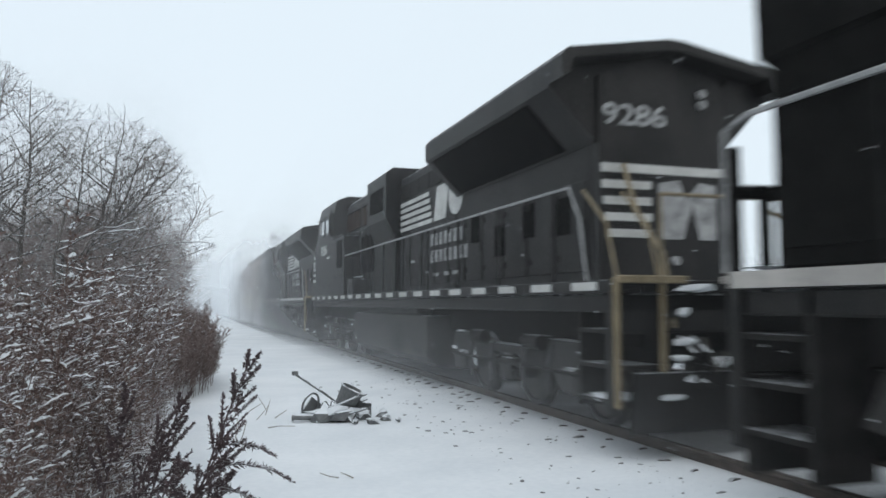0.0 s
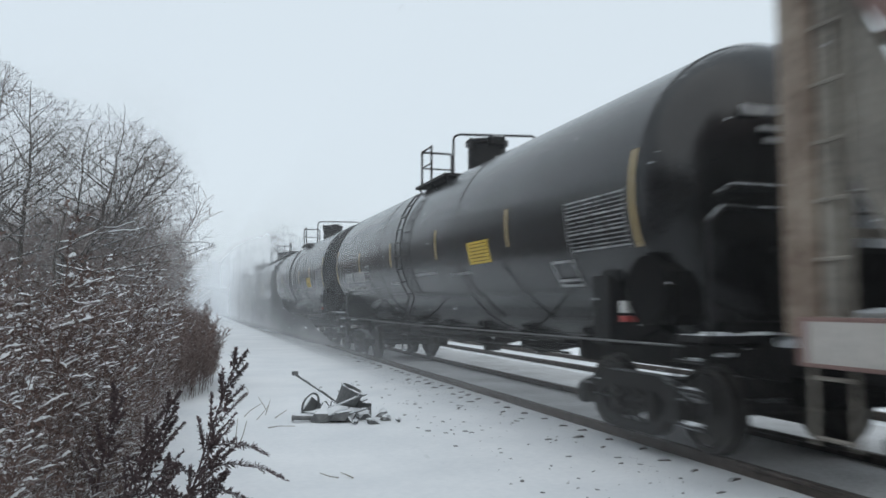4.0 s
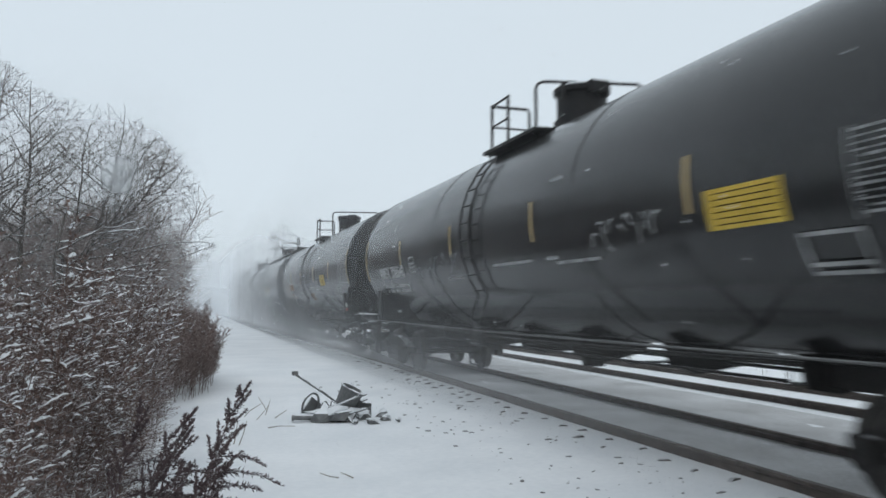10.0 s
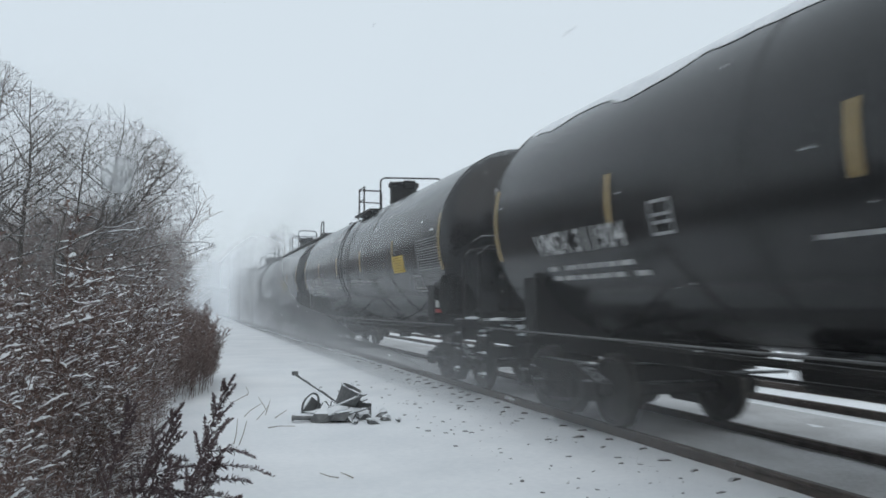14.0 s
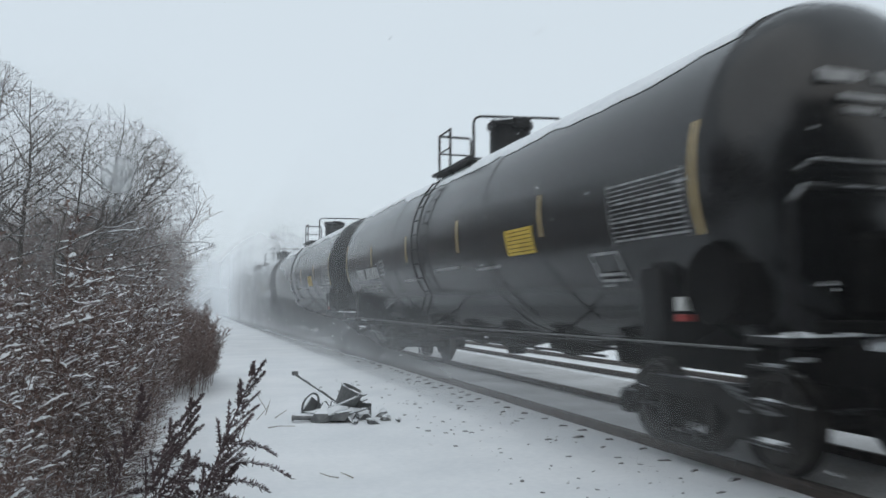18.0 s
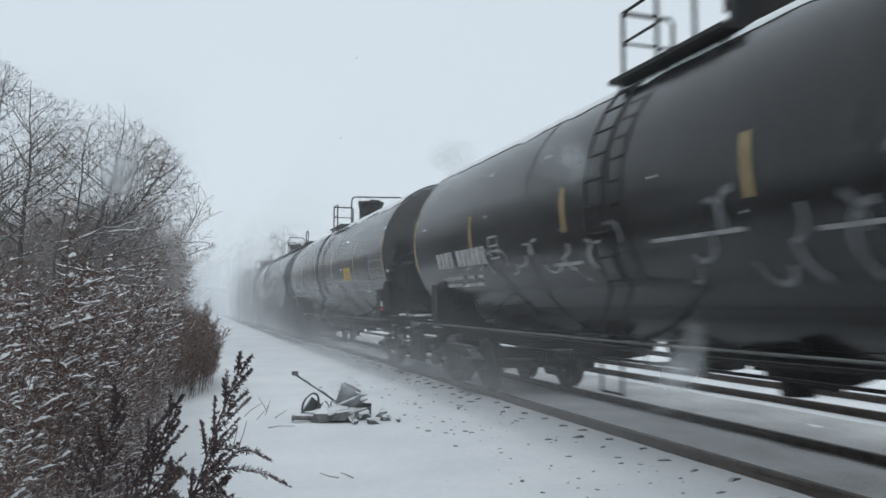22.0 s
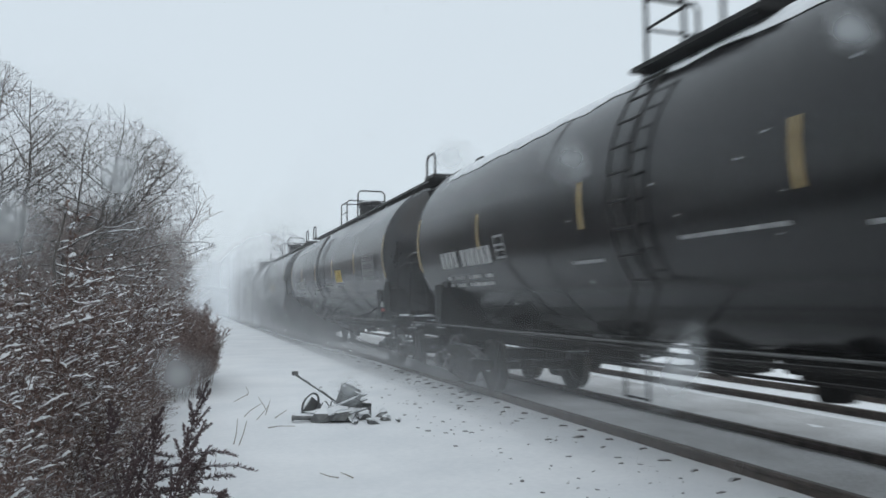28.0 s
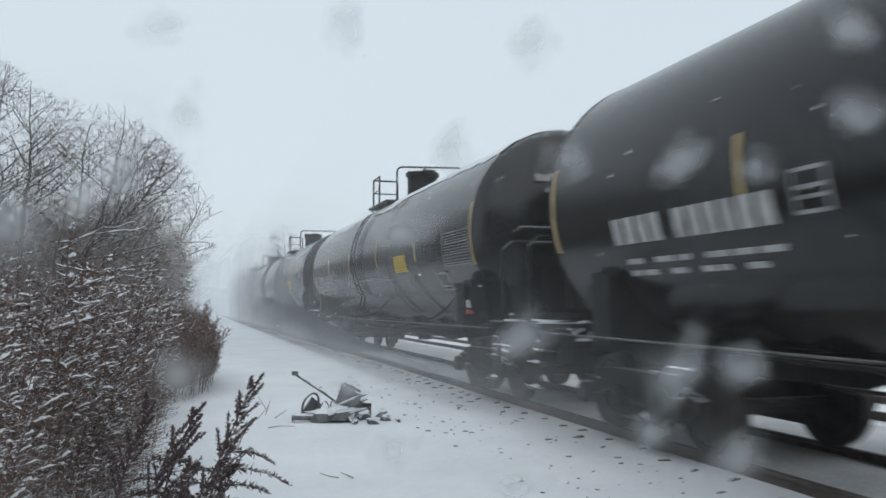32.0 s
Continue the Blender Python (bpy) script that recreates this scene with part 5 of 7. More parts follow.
def shell_scrawl(car, y0, y1, z0, z1, n, mat, seed, label):
    """Thin sprayed strokes on a shell: arcs and slanted bars, no words."""
    rng = random.Random(seed)
    n = n * 2
    for k in range(n):
        y, z = y0 + (y1 - y0) * (k + 0.5) / n, z0 + (z1 - z0) * (0.25 + 0.3 * rng.random())
        w, h = (y1 - y0) / n * (1.2 + 0.9 * rng.random()), (z1 - z0) * (0.35 + 0.3 * rng.random())
        a0, sweep = rng.random() * 6.28, 0.9 + 1.7 * rng.random()
        bm, prev = bmesh.new(), None
        for i in range(9):
            t = a0 + sweep * i / 8
            pair = []
            for f in (1.0, 0.80):
                py, pz = y + w / 2 * f * math.cos(t), z + h / 2 * f * math.sin(t) + 0.2 * h
                ang = math.asin(max(-0.95, min(0.95, (pz - TANK_Z) / TANK_R)))
                pair.append(bm.verts.new((-(TANK_R + 0.008) * math.cos(ang), py, TANK_Z + (TANK_R + 0.008) * math.sin(ang))))
            if prev:
                bm.faces.new((prev[0], pair[0], pair[1], prev[1]))
            prev = pair
        part("graffiti_stroke", bm, mat, car, label)


for i, y0, y1, z0, z1, n, mat in ((1, 4.5, 11.5, 1.3, 2.2, 9, M_SPRAYGREEN), (5, 4.9, 6.2, 1.85, 2.4, 5, M_STENCIL), (5, 10.5, 12.9, 1.6, 2.4, 7, M_SPRAYGREY), (6, 9.0, 13.4, 1.5, 2.3, 6, M_SPRAYGREY), (8, 4.7, 6.7, 1.55, 1.95, 5, M_SPRAYGREY),
                                  (14, 4.8, 8.5, 1.5, 2.4, 6, M_SPRAYGREY), (14, 9.8, 12.4, 1.7, 2.5, 5, M_SPRAYGREY), (15, 9.4, 14.2, 1.7, 2.3, 8, M_STENCIL), (15, 6.0, 8.6, 1.4, 2.5, 5, M_SPRAYGREY), (21, 9.0, 13.0, 1.6, 2.6, 4, M_SPRAYGREY)):
    shell_scrawl(cars[i], y0, y1, z0, z1, n, mat, i, "sprayed graffiti stroke on the shell")


def tank_text(text, size, parent, y_start, z_foot, mat, label):
    """Painted characters bent round the shell, read from the camera's side."""
    cu = bpy.data.curves.new("marking", "FONT")
    cu.body, cu.size, cu.offset, cu.space_character = text, size, size * 0.022, 1.04
    ob = new("marking_draft", cu)
    bpy.context.view_layer.update()
    me = bpy.data.meshes.new_from_object(ob.evaluated_get(bpy.context.evaluated_depsgraph_get()))
    bpy.data.objects.remove(ob)
    me.materials.clear()
    me.materials.append(mat)
    for v in me.vertices:
        a = math.asin((z_foot + v.co.y - TANK_Z) / TANK_R)
        v.co = (-(TANK_R + 0.008) * math.cos(a), y_start - v.co.x, TANK_Z + (TANK_R + 0.008) * math.sin(a))
    return part_of("reporting_mark", me, parent, label)


# what is painted on each shell: the marking, and where the warning panel begins
MARKS = {1: "TILX 315689", 2: "VMSX 310747", 3: "VMSX 300590", 4: "VMSX 300601", 5: "VMSX 300640", 7: "VMSX 310263", 8: "VMSX 311904", 10: "VMSX 310340", 11: "VMSX 310115", 13: "VMSX 310266",
         14: "VMSX 310214", 16: "VMSX 311934"}
PANELS = {1: 4.05, 2: 6.3, 3: 3.75, 4: 4.2, 5: 3.4, 7: 6.1, 8: 4.7, 9: 3.75, 11: 5.75, 12: 4.65, 13: 5.0, 14: 5.0, 15: 5.1, 16: 5.1, 17: 6.4, 18: 6.35, 20: 4.9, 21: 6.45, 22: 6.4, 23: 4.2}
for i, car in enumerate(cars):
    rng = random.Random(400 + i)
    near, far = 1.33, SIZES[i] - 1.33
    paint = M_ORANGE if i == 6 else M_MARK
    if i in MARKS:
        mark = tank_text(MARKS[i], 0.34, car, far - 1.25, 2.0, paint, "white stencilled car marking")
    else:
        mark = part("reporting_mark", tank_patches([(far - 1.32 - 0.215 * k - (0.16 if k > 3 else 0) - 0.16, far - 1.32 - 0.215 * k - (0.16 if k > 3 else 0), 2.0, 2.25) for k in range(10)]),
                    paint, car, "stencilled bars of the car's marking")
    lines = []
    for z in (1.70, 1.81):
        y = far - 1.4
        while y > far - 3.3:
            w = 0.09 + 0.22 * rng.random()
            lines.append((y - w, y, z, z + 0.05))
            y -= w + (0.05 if rng.random() < 0.6 else 0.2)
    part("stencil_line", tank_patches(lines), paint, mark)
    part("data_frame", tank_patches([(far - 4.12, far - 3.78, z, z + 0.03) for z in (2.04, 2.14, 2.21, 2.33)] + [(y, y + 0.03, 2.04, 2.36) for y in (far - 4.12, far - 3.81)]), M_STENCIL, car)
    y0 = PANELS.get(i, 5.2)
    panel = part("warning_panel", tank_patch(y0, y0 + 0.87, 2.05, 2.38), M_PLACARD, car, "yellow warning panel with lines of print")
    part("print_line", tank_patches([(y0 + 0.05, y0 + 0.80 - 0.06 * rng.random(), 2.085 + 0.05 * k, 2.094 + 0.05 * k) for k in range(6)], 0.011), M_NEAR_BLACK, panel)
    if i == 6:
        part("warning_print", tank_patches([(8.3, 9.0 - 0.1 * (k % 2), 1.60 + 0.06 * k, 1.635 + 0.06 * k) for k in range(4)]), M_ORANGE, car, "orange lines of print low on the shell")
    d0 = near + (0.15 if i == 11 else 1.0 if i in BOARDED else 0.22)
    rows = []
    for k in range(13):
        y, z = d0, 2.03 + 0.044 * k
        while y < d0 + 1.15:
            w = 0.10 + 0.3 * rng.random()
            rows.append((y, min(y + w, d0 + 1.2), z, z + (0.020 if k % 4 == 0 else 0.012)))
            y += w + 0.05
    rows += [(y, y + 0.02, 2.0, 2.60) for y in (d0 - 0.04, d0 + 1.22)]
    part("test_data", tank_patches(rows), M_STENCIL, car, "white lines of test data stencilled on the shell")
    if i not in BOARDED:
        f0 = near + 1.45
        part("placard_holder", tank_patches([(f0, f0 + 0.55, z, z + 0.03) for z in (1.66, 1.72, 1.93)] + [(y, y + 0.03, 1.66, 1.96) for y in (f0, f0 + 0.52)], 0.02), M_STENCIL, car, "empty pale placard frame on the shell")
for i, y0 in ((3, 9.05), (4, 9.4), (17, 8.4), (23, 9.75)):
    low = part("warning_sheet", tank_patch(y0, y0 + 0.78, 1.36, 1.95, 0.012, 0.14, 8), M_LEMON, cars[i], "lemon-yellow sheet wrapped low on the shell")
    part("print_line", joined([tank_patch(y0 + 0.12 + 0.01 * k, y0 + 0.66 + 0.06 * (k % 2) + 0.01 * k, 1.44 + 0.042 * k, 1.446 + 0.042 * k, 0.018, n=1) for k in range(11)]), M_NEAR_BLACK, low)
for i in (8, 12, 13, 14, 15, 16, 20, 24):
    bm = bmesh.new()
    rows = []
    rng = random.Random(i)
    drop = 0.77
    for k in range(64):
        y = 1.4 + 15.1 * k / 63
        drop = min(0.85, max(0.69, drop + rng.gauss(0, 0.035)))
        up, dn = 0.30 + 0.05 * rng.random(), drop + 0.02 * rng.random()
        rows.append([bm.verts.new((-(TANK_R + (0.006 if a == dn else 0.020)) * math.sin(a), y, TANK_Z + (TANK_R + (0.006 if a == dn else 0.020)) * math.cos(a))) for a in (-0.2, 0.0, up - 0.1, up, 0.5 * (up + dn), dn - 0.04, dn)])
    for r0, r1 in zip(rows, rows[1:]):
        for k in range(6):
            bm.faces.new((r0[k], r1[k], r1[k + 1], r0[k + 1]))
    part("snow_cap", bm, M_DRIFT, cars[i], "strip of snow lying along the tank top", True)


# ---- trees and thickets ----
def grow(rng, base, height, lean, levels, spread, r0, limbs):
    """The lines of a bare tree: segments (p, q, radius at p, radius at q, level)."""
    out = []

    def limb(p, d, length, r, level):
        n = 5 if level < 2 else 4 if level < 4 else 3
        step = length / n
        kids = []
        for i in range(n):
            d = (d + Vector((rng.gauss(0, 0.13), rng.gauss(0, 0.13), rng.gauss(0.05, 0.1)))).normalized()
            q = p + d * step
            ra, rb = r * (1 - 0.75 * i / n), r * (1 - 0.75 * (i + 1) / n)
            out.append((p, q, ra, rb, level))
            if level < levels and (level > 0 or i >= 1):
                for _ in range(limbs if level < 3 else 2):
                    if rng.random() < 0.82:
                        kids.append((q, d, rb))
            p = q
        for q, dd, rb in kids:
            side = Vector((rng.gauss(0, 1), rng.gauss(0, 1), rng.gauss(0.25, 0.45))).normalized()
            nd = (dd * (1 - spread) + side * spread).normalized()
            limb(q, nd, length * (0.42 + 0.26 * rng.random()), max(rb * 0.62, 0.004), level + 1)

    limb(Vector(base), Vector((lean[0], lean[1], 1)).normalized(), height * 0.62, r0, 0)
    return out


def sticks(segs, sides, mat, name):
    verts, faces = [], []
    for p, q, ra, rb, _ in segs:
        d = (q - p).normalized()
        s = d.cross(Vector((0, 0, 1)) if abs(d.z) < 0.9 else Vector((1, 0, 0))).normalized()
        u = d.cross(s)
        b = len(verts)
        for c, r in ((p, ra), (q, rb)):
            for k in range(sides):
                a = 2 * math.pi * k / sides
                verts.append(c + (s * math.cos(a) + u * math.sin(a)) * r)
        for k in range(sides):
            k2 = (k + 1) % sides
            faces.append((b + k, b + k2, b + sides + k2, b + sides + k))
    return raw(name, verts, faces, mat)


def CROWN_TOP(x):
    return float(np.interp(x, (-9.0, -5.55, -4.66, -3.78, -2.6, -1.81, -0.76, 0.0, 0.5, 0.8), (9.4, 8.9, 8.05, 7.75, 7.6, 7.35, 6.5, 5.4, 4.4, 2.0)))


def bare_tree(label, trunk, r0, reach, seed, first=0.3, rise=0.5, boughs=16, right=0.6, size=1.0, fine=0.0056):
    """A leafless tree: a trunk line, boughs that arc out from it, side branches to both sides, fine twigs."""
    rng = random.Random(seed)
    base = Vector(trunk[0])
    line = [Vector(p) - base for p in trunk]
    groups = ([], [], [])

    def outside(q):
        """Past the rounded outline that the wind has cut the crowns of this row to."""
        if size > 1.0:
            return False
        k = 26.0 / (base.y + q.y)
        return 1.45 + (base.z + q.z - 1.45) * k > CROWN_TOP((base.x + q.x) * k) + rng.gauss(0.0, 0.16)

    def limb(p, d, length, r, level, curl):
        if outside(p):
            return
        n = max(3, int(length / (0.26 * size)))
        step, side = length / n, rng.choice((-1, 1))
        for i in range(n):
            d = (d + Vector((rng.gauss(0, 0.075), rng.gauss(0, 0.075), rng.gauss(curl, 0.07)))).normalized()
            q = p + d * step
            if outside(q):
                break
            ra, rb = max(fine, r * (1 - 0.8 * i / n)), max(fine * 0.8, r * (1 - 0.8 * (i + 1) / n))
            groups[0 if ra > 0.045 else 1 if ra > 0.012 else 2].append((p, q, ra, rb, level))
            left = length * (1 - (i + 0.5) / n)
            if level < 3 and (i or level) and rng.random() < 0.92:
                side = -side
                a = side * (0.60 + 0.35 * rng.random())
                turn = Vector((d.x * math.cos(a) + d.z * math.sin(a), d.y + rng.gauss(0, 0.45), d.z * math.cos(a) - d.x * math.sin(a))).normalized()
                limb(q, turn, (0.50 * left + 0.16 * size) * (0.7 + 0.5 * rng.random()), rb * 0.62, level + 1, 0.03)
            p = q
        for _ in range(2):
            t = (d + Vector((rng.gauss(0, 0.45), rng.gauss(0, 0.4), rng.gauss(0.1, 0.35)))).normalized()
            groups[2].append((p, p + t * size * (0.12 + 0.12 * rng.random()), fine * 0.8, fine * 0.6, 3))

    smooth = []
    for a, b in zip(line, line[1:]):
        smooth += [a.lerp(b, u / 5) + Vector((rng.gauss(0, 0.02), rng.gauss(0, 0.02), 0)) for u in range(5)]
    smooth.append(line[-1])
    n = len(smooth) - 1
    for i in range(n):
        ra, rb = r0 * (1 - 0.85 * i / n), r0 * (1 - 0.85 * (i + 1) / n)
        groups[0 if ra > 0.045 else 1].append((smooth[i], smooth[i + 1], ra, rb, 0))
    for k in range(boughs):
        t = first + (0.97 - first) * (k + 0.5 * rng.random()) / boughs
        i = min(n - 1, int(t * n))
        p = smooth[i].lerp(smooth[i + 1], t * n - i)
        along = (smooth[i + 1] - smooth[i]).normalized()
        s = 1 if rng.random() < right else -1
        up = rise * (0.35 + 1.1 * (t - first)) + rng.gauss(0, 0.12)
        d = (Vector((s, rng.gauss(0, 0.5), up)) + along * 0.35).normalized()
        limb(p, d, reach * (1.05 - 0.62 * t) * (0.8 + 0.4 * rng.random()) * (1.0 if s > 0 else 0.8), max(0.018, r0 * 0.55 * (1 - 0.75 * t)), 1, 0.028)
    tip = (smooth[-1] - smooth[-2]).normalized()
    limb(smooth[-1], tip, reach * 0.4, r0 * 0.2, 1, 0.0)
    tree = thing("bare_tree", label, "tree", "bare trees beside the line")
    tree.location = base
    part_of("trunk", sticks(groups[0], 7, M_BARK, "trunk"), tree)
    part_of("bough", sticks(groups[1], 5, M_BARK, "bough"), tree, "snow-dusted boughs")
    part_of("crown", sticks(groups[2], 3, M_TWIG, "crown"), tree, "crown of fine bare twigs")
    return tree


WIDE = "leafless tree with wide-spreading snow-dusted limbs"
UPRIGHT = "tall leafless tree with upright dark stems"
bare_tree(WIDE, ((-3.7, 26.4, -0.2), (-3.15, 26.2, 3.0), (-2.5, 26.0, 4.9), (-2.25, 25.9, 6.3)), 0.10, 4.7, 11, 0.26, 0.26, 26, 0.70)
bare_tree(WIDE, ((-4.3, 26.9, -0.2), (-3.95, 26.9, 2.4), (-3.5, 26.8, 4.6), (-3.35, 26.8, 6.6)), 0.085, 3.1, 13, 0.30, 0.55, 21, 0.55)
bare_tree(UPRIGHT, ((-4.9, 26.0, -0.2), (-4.95, 26.0, 3.2), (-4.75, 26.0, 5.6), (-4.8, 25.9, 7.4)), 0.10, 2.7, 23, 0.30, 0.75, 22, 0.5)
bare_tree(UPRIGHT, ((-5.6, 25.4, -0.2), (-5.5, 25.4, 3.5), (-5.65, 25.4, 5.4), (-5.5, 25.4, 7.3)), 0.10, 2.8, 35, 0.30, 0.75, 22, 0.55)
bare_tree(UPRIGHT, ((-6.6, 25.2, -0.2), (-6.5, 25.2, 4.0), (-6.2, 25.2, 6.2), (-6.2, 25.2, 8.0)), 0.11, 3.0, 39, 0.30, 0.75, 22, 0.55)
bare_tree("leafless tree with a rounded twiggy crown", ((-2.4, 29.8, -0.2), (-2.3, 29.8, 1.4), (-1.9, 29.6, 2.9), (-1.8, 29.5, 4.3)), 0.06, 2.2, 47, 0.25, 0.5, 14, 0.6)
bare_tree("slim leafless tree at the edge of the thicket", ((-1.2, 33.5, -0.2), (-1.1, 33.5, 1.4), (-0.95, 33.5, 2.6), (-0.9, 33.5, 3.7)), 0.045, 1.5, 61, 0.25, 0.6, 11, 0.6)
bare_tree("low leafless tree inside the thicket", ((-4.6, 28.6, -0.2), (-4.5, 28.6, 1.4), (-4.2, 28.6, 2.8), (-4.0, 28.6, 4.4)), 0.07, 2.6, 67, 0.25, 0.5, 15, 0.5)
bare_tree("far leafless tree behind the train, pale in the blowing snow", ((11.9, 107.0, -0.2), (11.9, 107.0, 4.0), (12.2, 107.0, 8.0), (12.1, 107.0, 10.0)), 0.17, 4.4, 71, 0.35, 0.8, 12, 0.5, 2.2, 0.017)



def level_limbs():
    """A low tree whose limbs run out level before the thicket with snow lying along them."""
    tree = thing("bare_tree", "low leafless tree with snow lying on level limbs", "tree", "bare trees beside the line")
    tree.location = (-3.75, 24.0, -0.2)
    rng = random.Random(31)
    part("trunk", tube([(0, 0, 0), (0.1, 0, 1.6), (0.05, 0, 2.9), (0.3, 0, 4.2)], 0.06, 7, r_end=0.03), M_BARK, tree)
    for z0, rise, reach, sag in ((3.1, 0.95, 2.1, 0.1), (2.75, -0.05, 3.0, -0.14), (2.5, -0.02, 3.1, -0.10), (2.2, 0.0, 2.7, -0.08), (3.4, 0.5, 2.4, 0.0)):
        pts = []
        for k in range(13):
            u = k / 12
            pts.append(Vector((0.06 + reach * u, rng.gauss(0, 0.05), z0 + rise * u + sag * math.sin(3.14 * u) + 0.05 * math.sin(9 * u + z0) + rng.gauss(0, 0.02))))
        limb = part("bough", tube(pts, 0.030, 6, r_end=0.011), M_BARK, tree)
        bm = bmesh.new()
        for a in range(1, 12, 3):
            tube([p + Vector((0, 0, 0.024)) for p in pts[a:a + 3 + (a % 2)]], 0.020, 5, bm=bm, r_end=0.008)
        tagged(part("snow_crust", bm, M_DRIFT, limb), kind="stuff")
        segs = []
        for k in range(3, 13):
            for _ in range(3):
                d = Vector((0.8, rng.gauss(0, 0.5), rng.gauss(0.35, 0.5))).normalized()
                p = pts[k]
                for g in range(3):
                    q = p + d * (0.10 + 0.09 * rng.random())
                    segs.append((p, q, 0.009 - 0.002 * g, 0.007 - 0.0015 * g, 2))
                    d = (d + Vector((0.1, rng.gauss(0, 0.3), rng.gauss(0.12, 0.25)))).normalized()
                    p = q
        part_of("twigs", sticks(segs, 3, M_TWIG, "twigs"), limb)


level_limbs()

# the dense wood behind: thin stems and twigs, too many to count
rng = random.Random(5)
wood = []
for k in range(215):
    y = 27 + 48 * rng.random() ** 1.6
    x = -1.55 - 12 * rng.random() ** 1.4
    h = 3.2 + 1.7 * rng.random()
    wood += [(Vector((x, y, -0.2)) + p, Vector((x, y, -0.2)) + q, max(a, 0.009), max(b, 0.008), lv) for p, q, a, b, lv in grow(rng, (0, 0, 0), h * 1.15, (rng.gauss(0.05, 0.12), rng.gauss(0, 0.1)), 3, 0.5, 0.035, 2)]
# and unseen wood beside and behind the camera, stems thickened to darken the shells' reflections
for k in range(260):
    y = -45 + 50 * rng.random()
    x = -6.8 - 9 * rng.random() ** 1.3 + (0 if y > 0 else 2.0)
    h = 5.0 + 3.0 * rng.random()
    wood += [(Vector((x, y, -0.2)) + p, Vector((x, y, -0.2)) + q, max(a, 0.06), max(b, 0.05), lv) for p, q, a, b, lv in grow(rng, (0, 0, 0), h, (rng.gauss(0, 0.12), rng.gauss(0, 0.1)), 3, 0.5, 0.06, 2)]
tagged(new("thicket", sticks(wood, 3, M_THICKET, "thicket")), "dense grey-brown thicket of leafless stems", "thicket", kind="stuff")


# ---- weeds with snow on them ----
def weed_template(seed, height, sprigs, droop, load=1.0, out=1.0):
    """Points and faces of one dry weed and of the snow that lies on it."""
    rng = random.Random(seed)
    v, f, sv, sf = [], [], [], []
    bend = (rng.gauss(0, 0.12), rng.gauss(0, 0.12))

    def bar(p, q, r):
        d = (q - p).normalized()
        s = d.cross(Vector((0.1, 0.2, 1))).normalized()
        u = d.cross(s)
        b = len(v)
        for c, rr in ((p, r), (q, r * 0.6)):
            for k in range(3):
                a = 2.094 * k
                v.append(c + (s * math.cos(a) + u * math.sin(a)) * rr)
        for k in range(3):
            f.append((b + k, b + (k + 1) % 3, b + 3 + (k + 1) % 3, b + 3 + k))

    def flake(p, d, ln, wd):
        s = d.cross(Vector((rng.gauss(0, 0.5), rng.gauss(0, 0.5), 1))).normalized() * wd
        b = len(v)
        v.extend((p, p + d * ln * 0.5 + s, p + d * ln, p + d * ln * 0.5 - s))
        f.append((b, b + 1, b + 2, b + 3))

    def cap(line, w):
        """A ragged ridge of snow lying along a sprig."""
        b = len(sv)
        for k, p in enumerate(line):
            d = line[min(k + 1, len(line) - 1)] - line[max(k - 1, 0)]
            s = d.cross(Vector((0, 0, 1)))
            s = s.normalized() if s.length > 1e-5 else Vector((1, 0, 0))
            g = w * (0.2 if k in (0, len(line) - 1) else rng.choice((0.45, 0.8, 1.1, 1.6)))
            p = p + s * rng.gauss(0, 0.003) + Vector((0, 0, rng.gauss(0, 0.002)))
            sv.extend((p - s * g, p + Vector((0, 0, g * 0.9)), p + s * g))
        for k in range(len(line) - 1):
            a = b + 3 * k
            sf.extend(((a, a + 3, a + 4, a + 1), (a + 1, a + 4, a + 5, a + 2), (a, a + 2, a + 5, a + 3)))

    def stem(t):
        return Vector((bend[0] * t * t, bend[1] * t * t, height * t))

    for k in range(5):
        bar(stem(k / 5), stem((k + 1) / 5), 0.006 * (1 - k / 7))
    for k in range(sprigs):
        t = 0.20 + 0.80 * (k + rng.random()) / sprigs
        a = rng.gauss(0.0, 1.25)
        ln = out * (0.46 - 0.32 * t) * (0.7 + 0.6 * rng.random())
        p = stem(t)
        d = Vector((math.cos(a), math.sin(a), 0.9 - droop * rng.random())).normalized()
        pts = [p]
        for m in range(3):
            pts.append(pts[-1] + d * ln / 3)
            d = (d + Vector((0.10, 0, -0.16 * droop))).normalized()
        for m in range(3):
            bar(pts[m], pts[m + 1], 0.0032 - 0.0006 * m)
            for _ in range(6):
                c = pts[m].lerp(pts[m + 1], rng.random())
                flake(c, (d + Vector((rng.gauss(0, 0.7), rng.gauss(0, 0.7), rng.gauss(0, 0.6)))).normalized(), 0.018 + 0.02 * rng.random(), 0.004 + 0.003 * rng.random())
        if rng.random() < load * max(0.0, 1.2 * t - 0.30):
            w = 0.005 + 0.007 * rng.random() ** 1.5
            lo_u = 1.7 * rng.random()
            hi_u = min(3.0, lo_u + 0.5 + 1.0 * rng.random())
            line = []
            for m in range(6):
                u = lo_u + (hi_u - lo_u) * m / 5
                g = min(2, int(u + 1e-6))
                line.append(pts[g].lerp(pts[g + 1], u - g) + Vector((0, 0, 0.005)))
            cap(line, w)
    return [np.array([tuple(p) for p in a]) for a in (v, sv)], [f, sf]


TEMPLATES = [weed_template(100 + k, 1.30 + 0.10 * k, 24 + 2 * k, 0.55 + 0.2 * (k % 3)) for k in range(7)]


BRUSH = [weed_template(140 + k, 1.45, 46, 0.15, 0.25, 0.62) for k in range(4)]


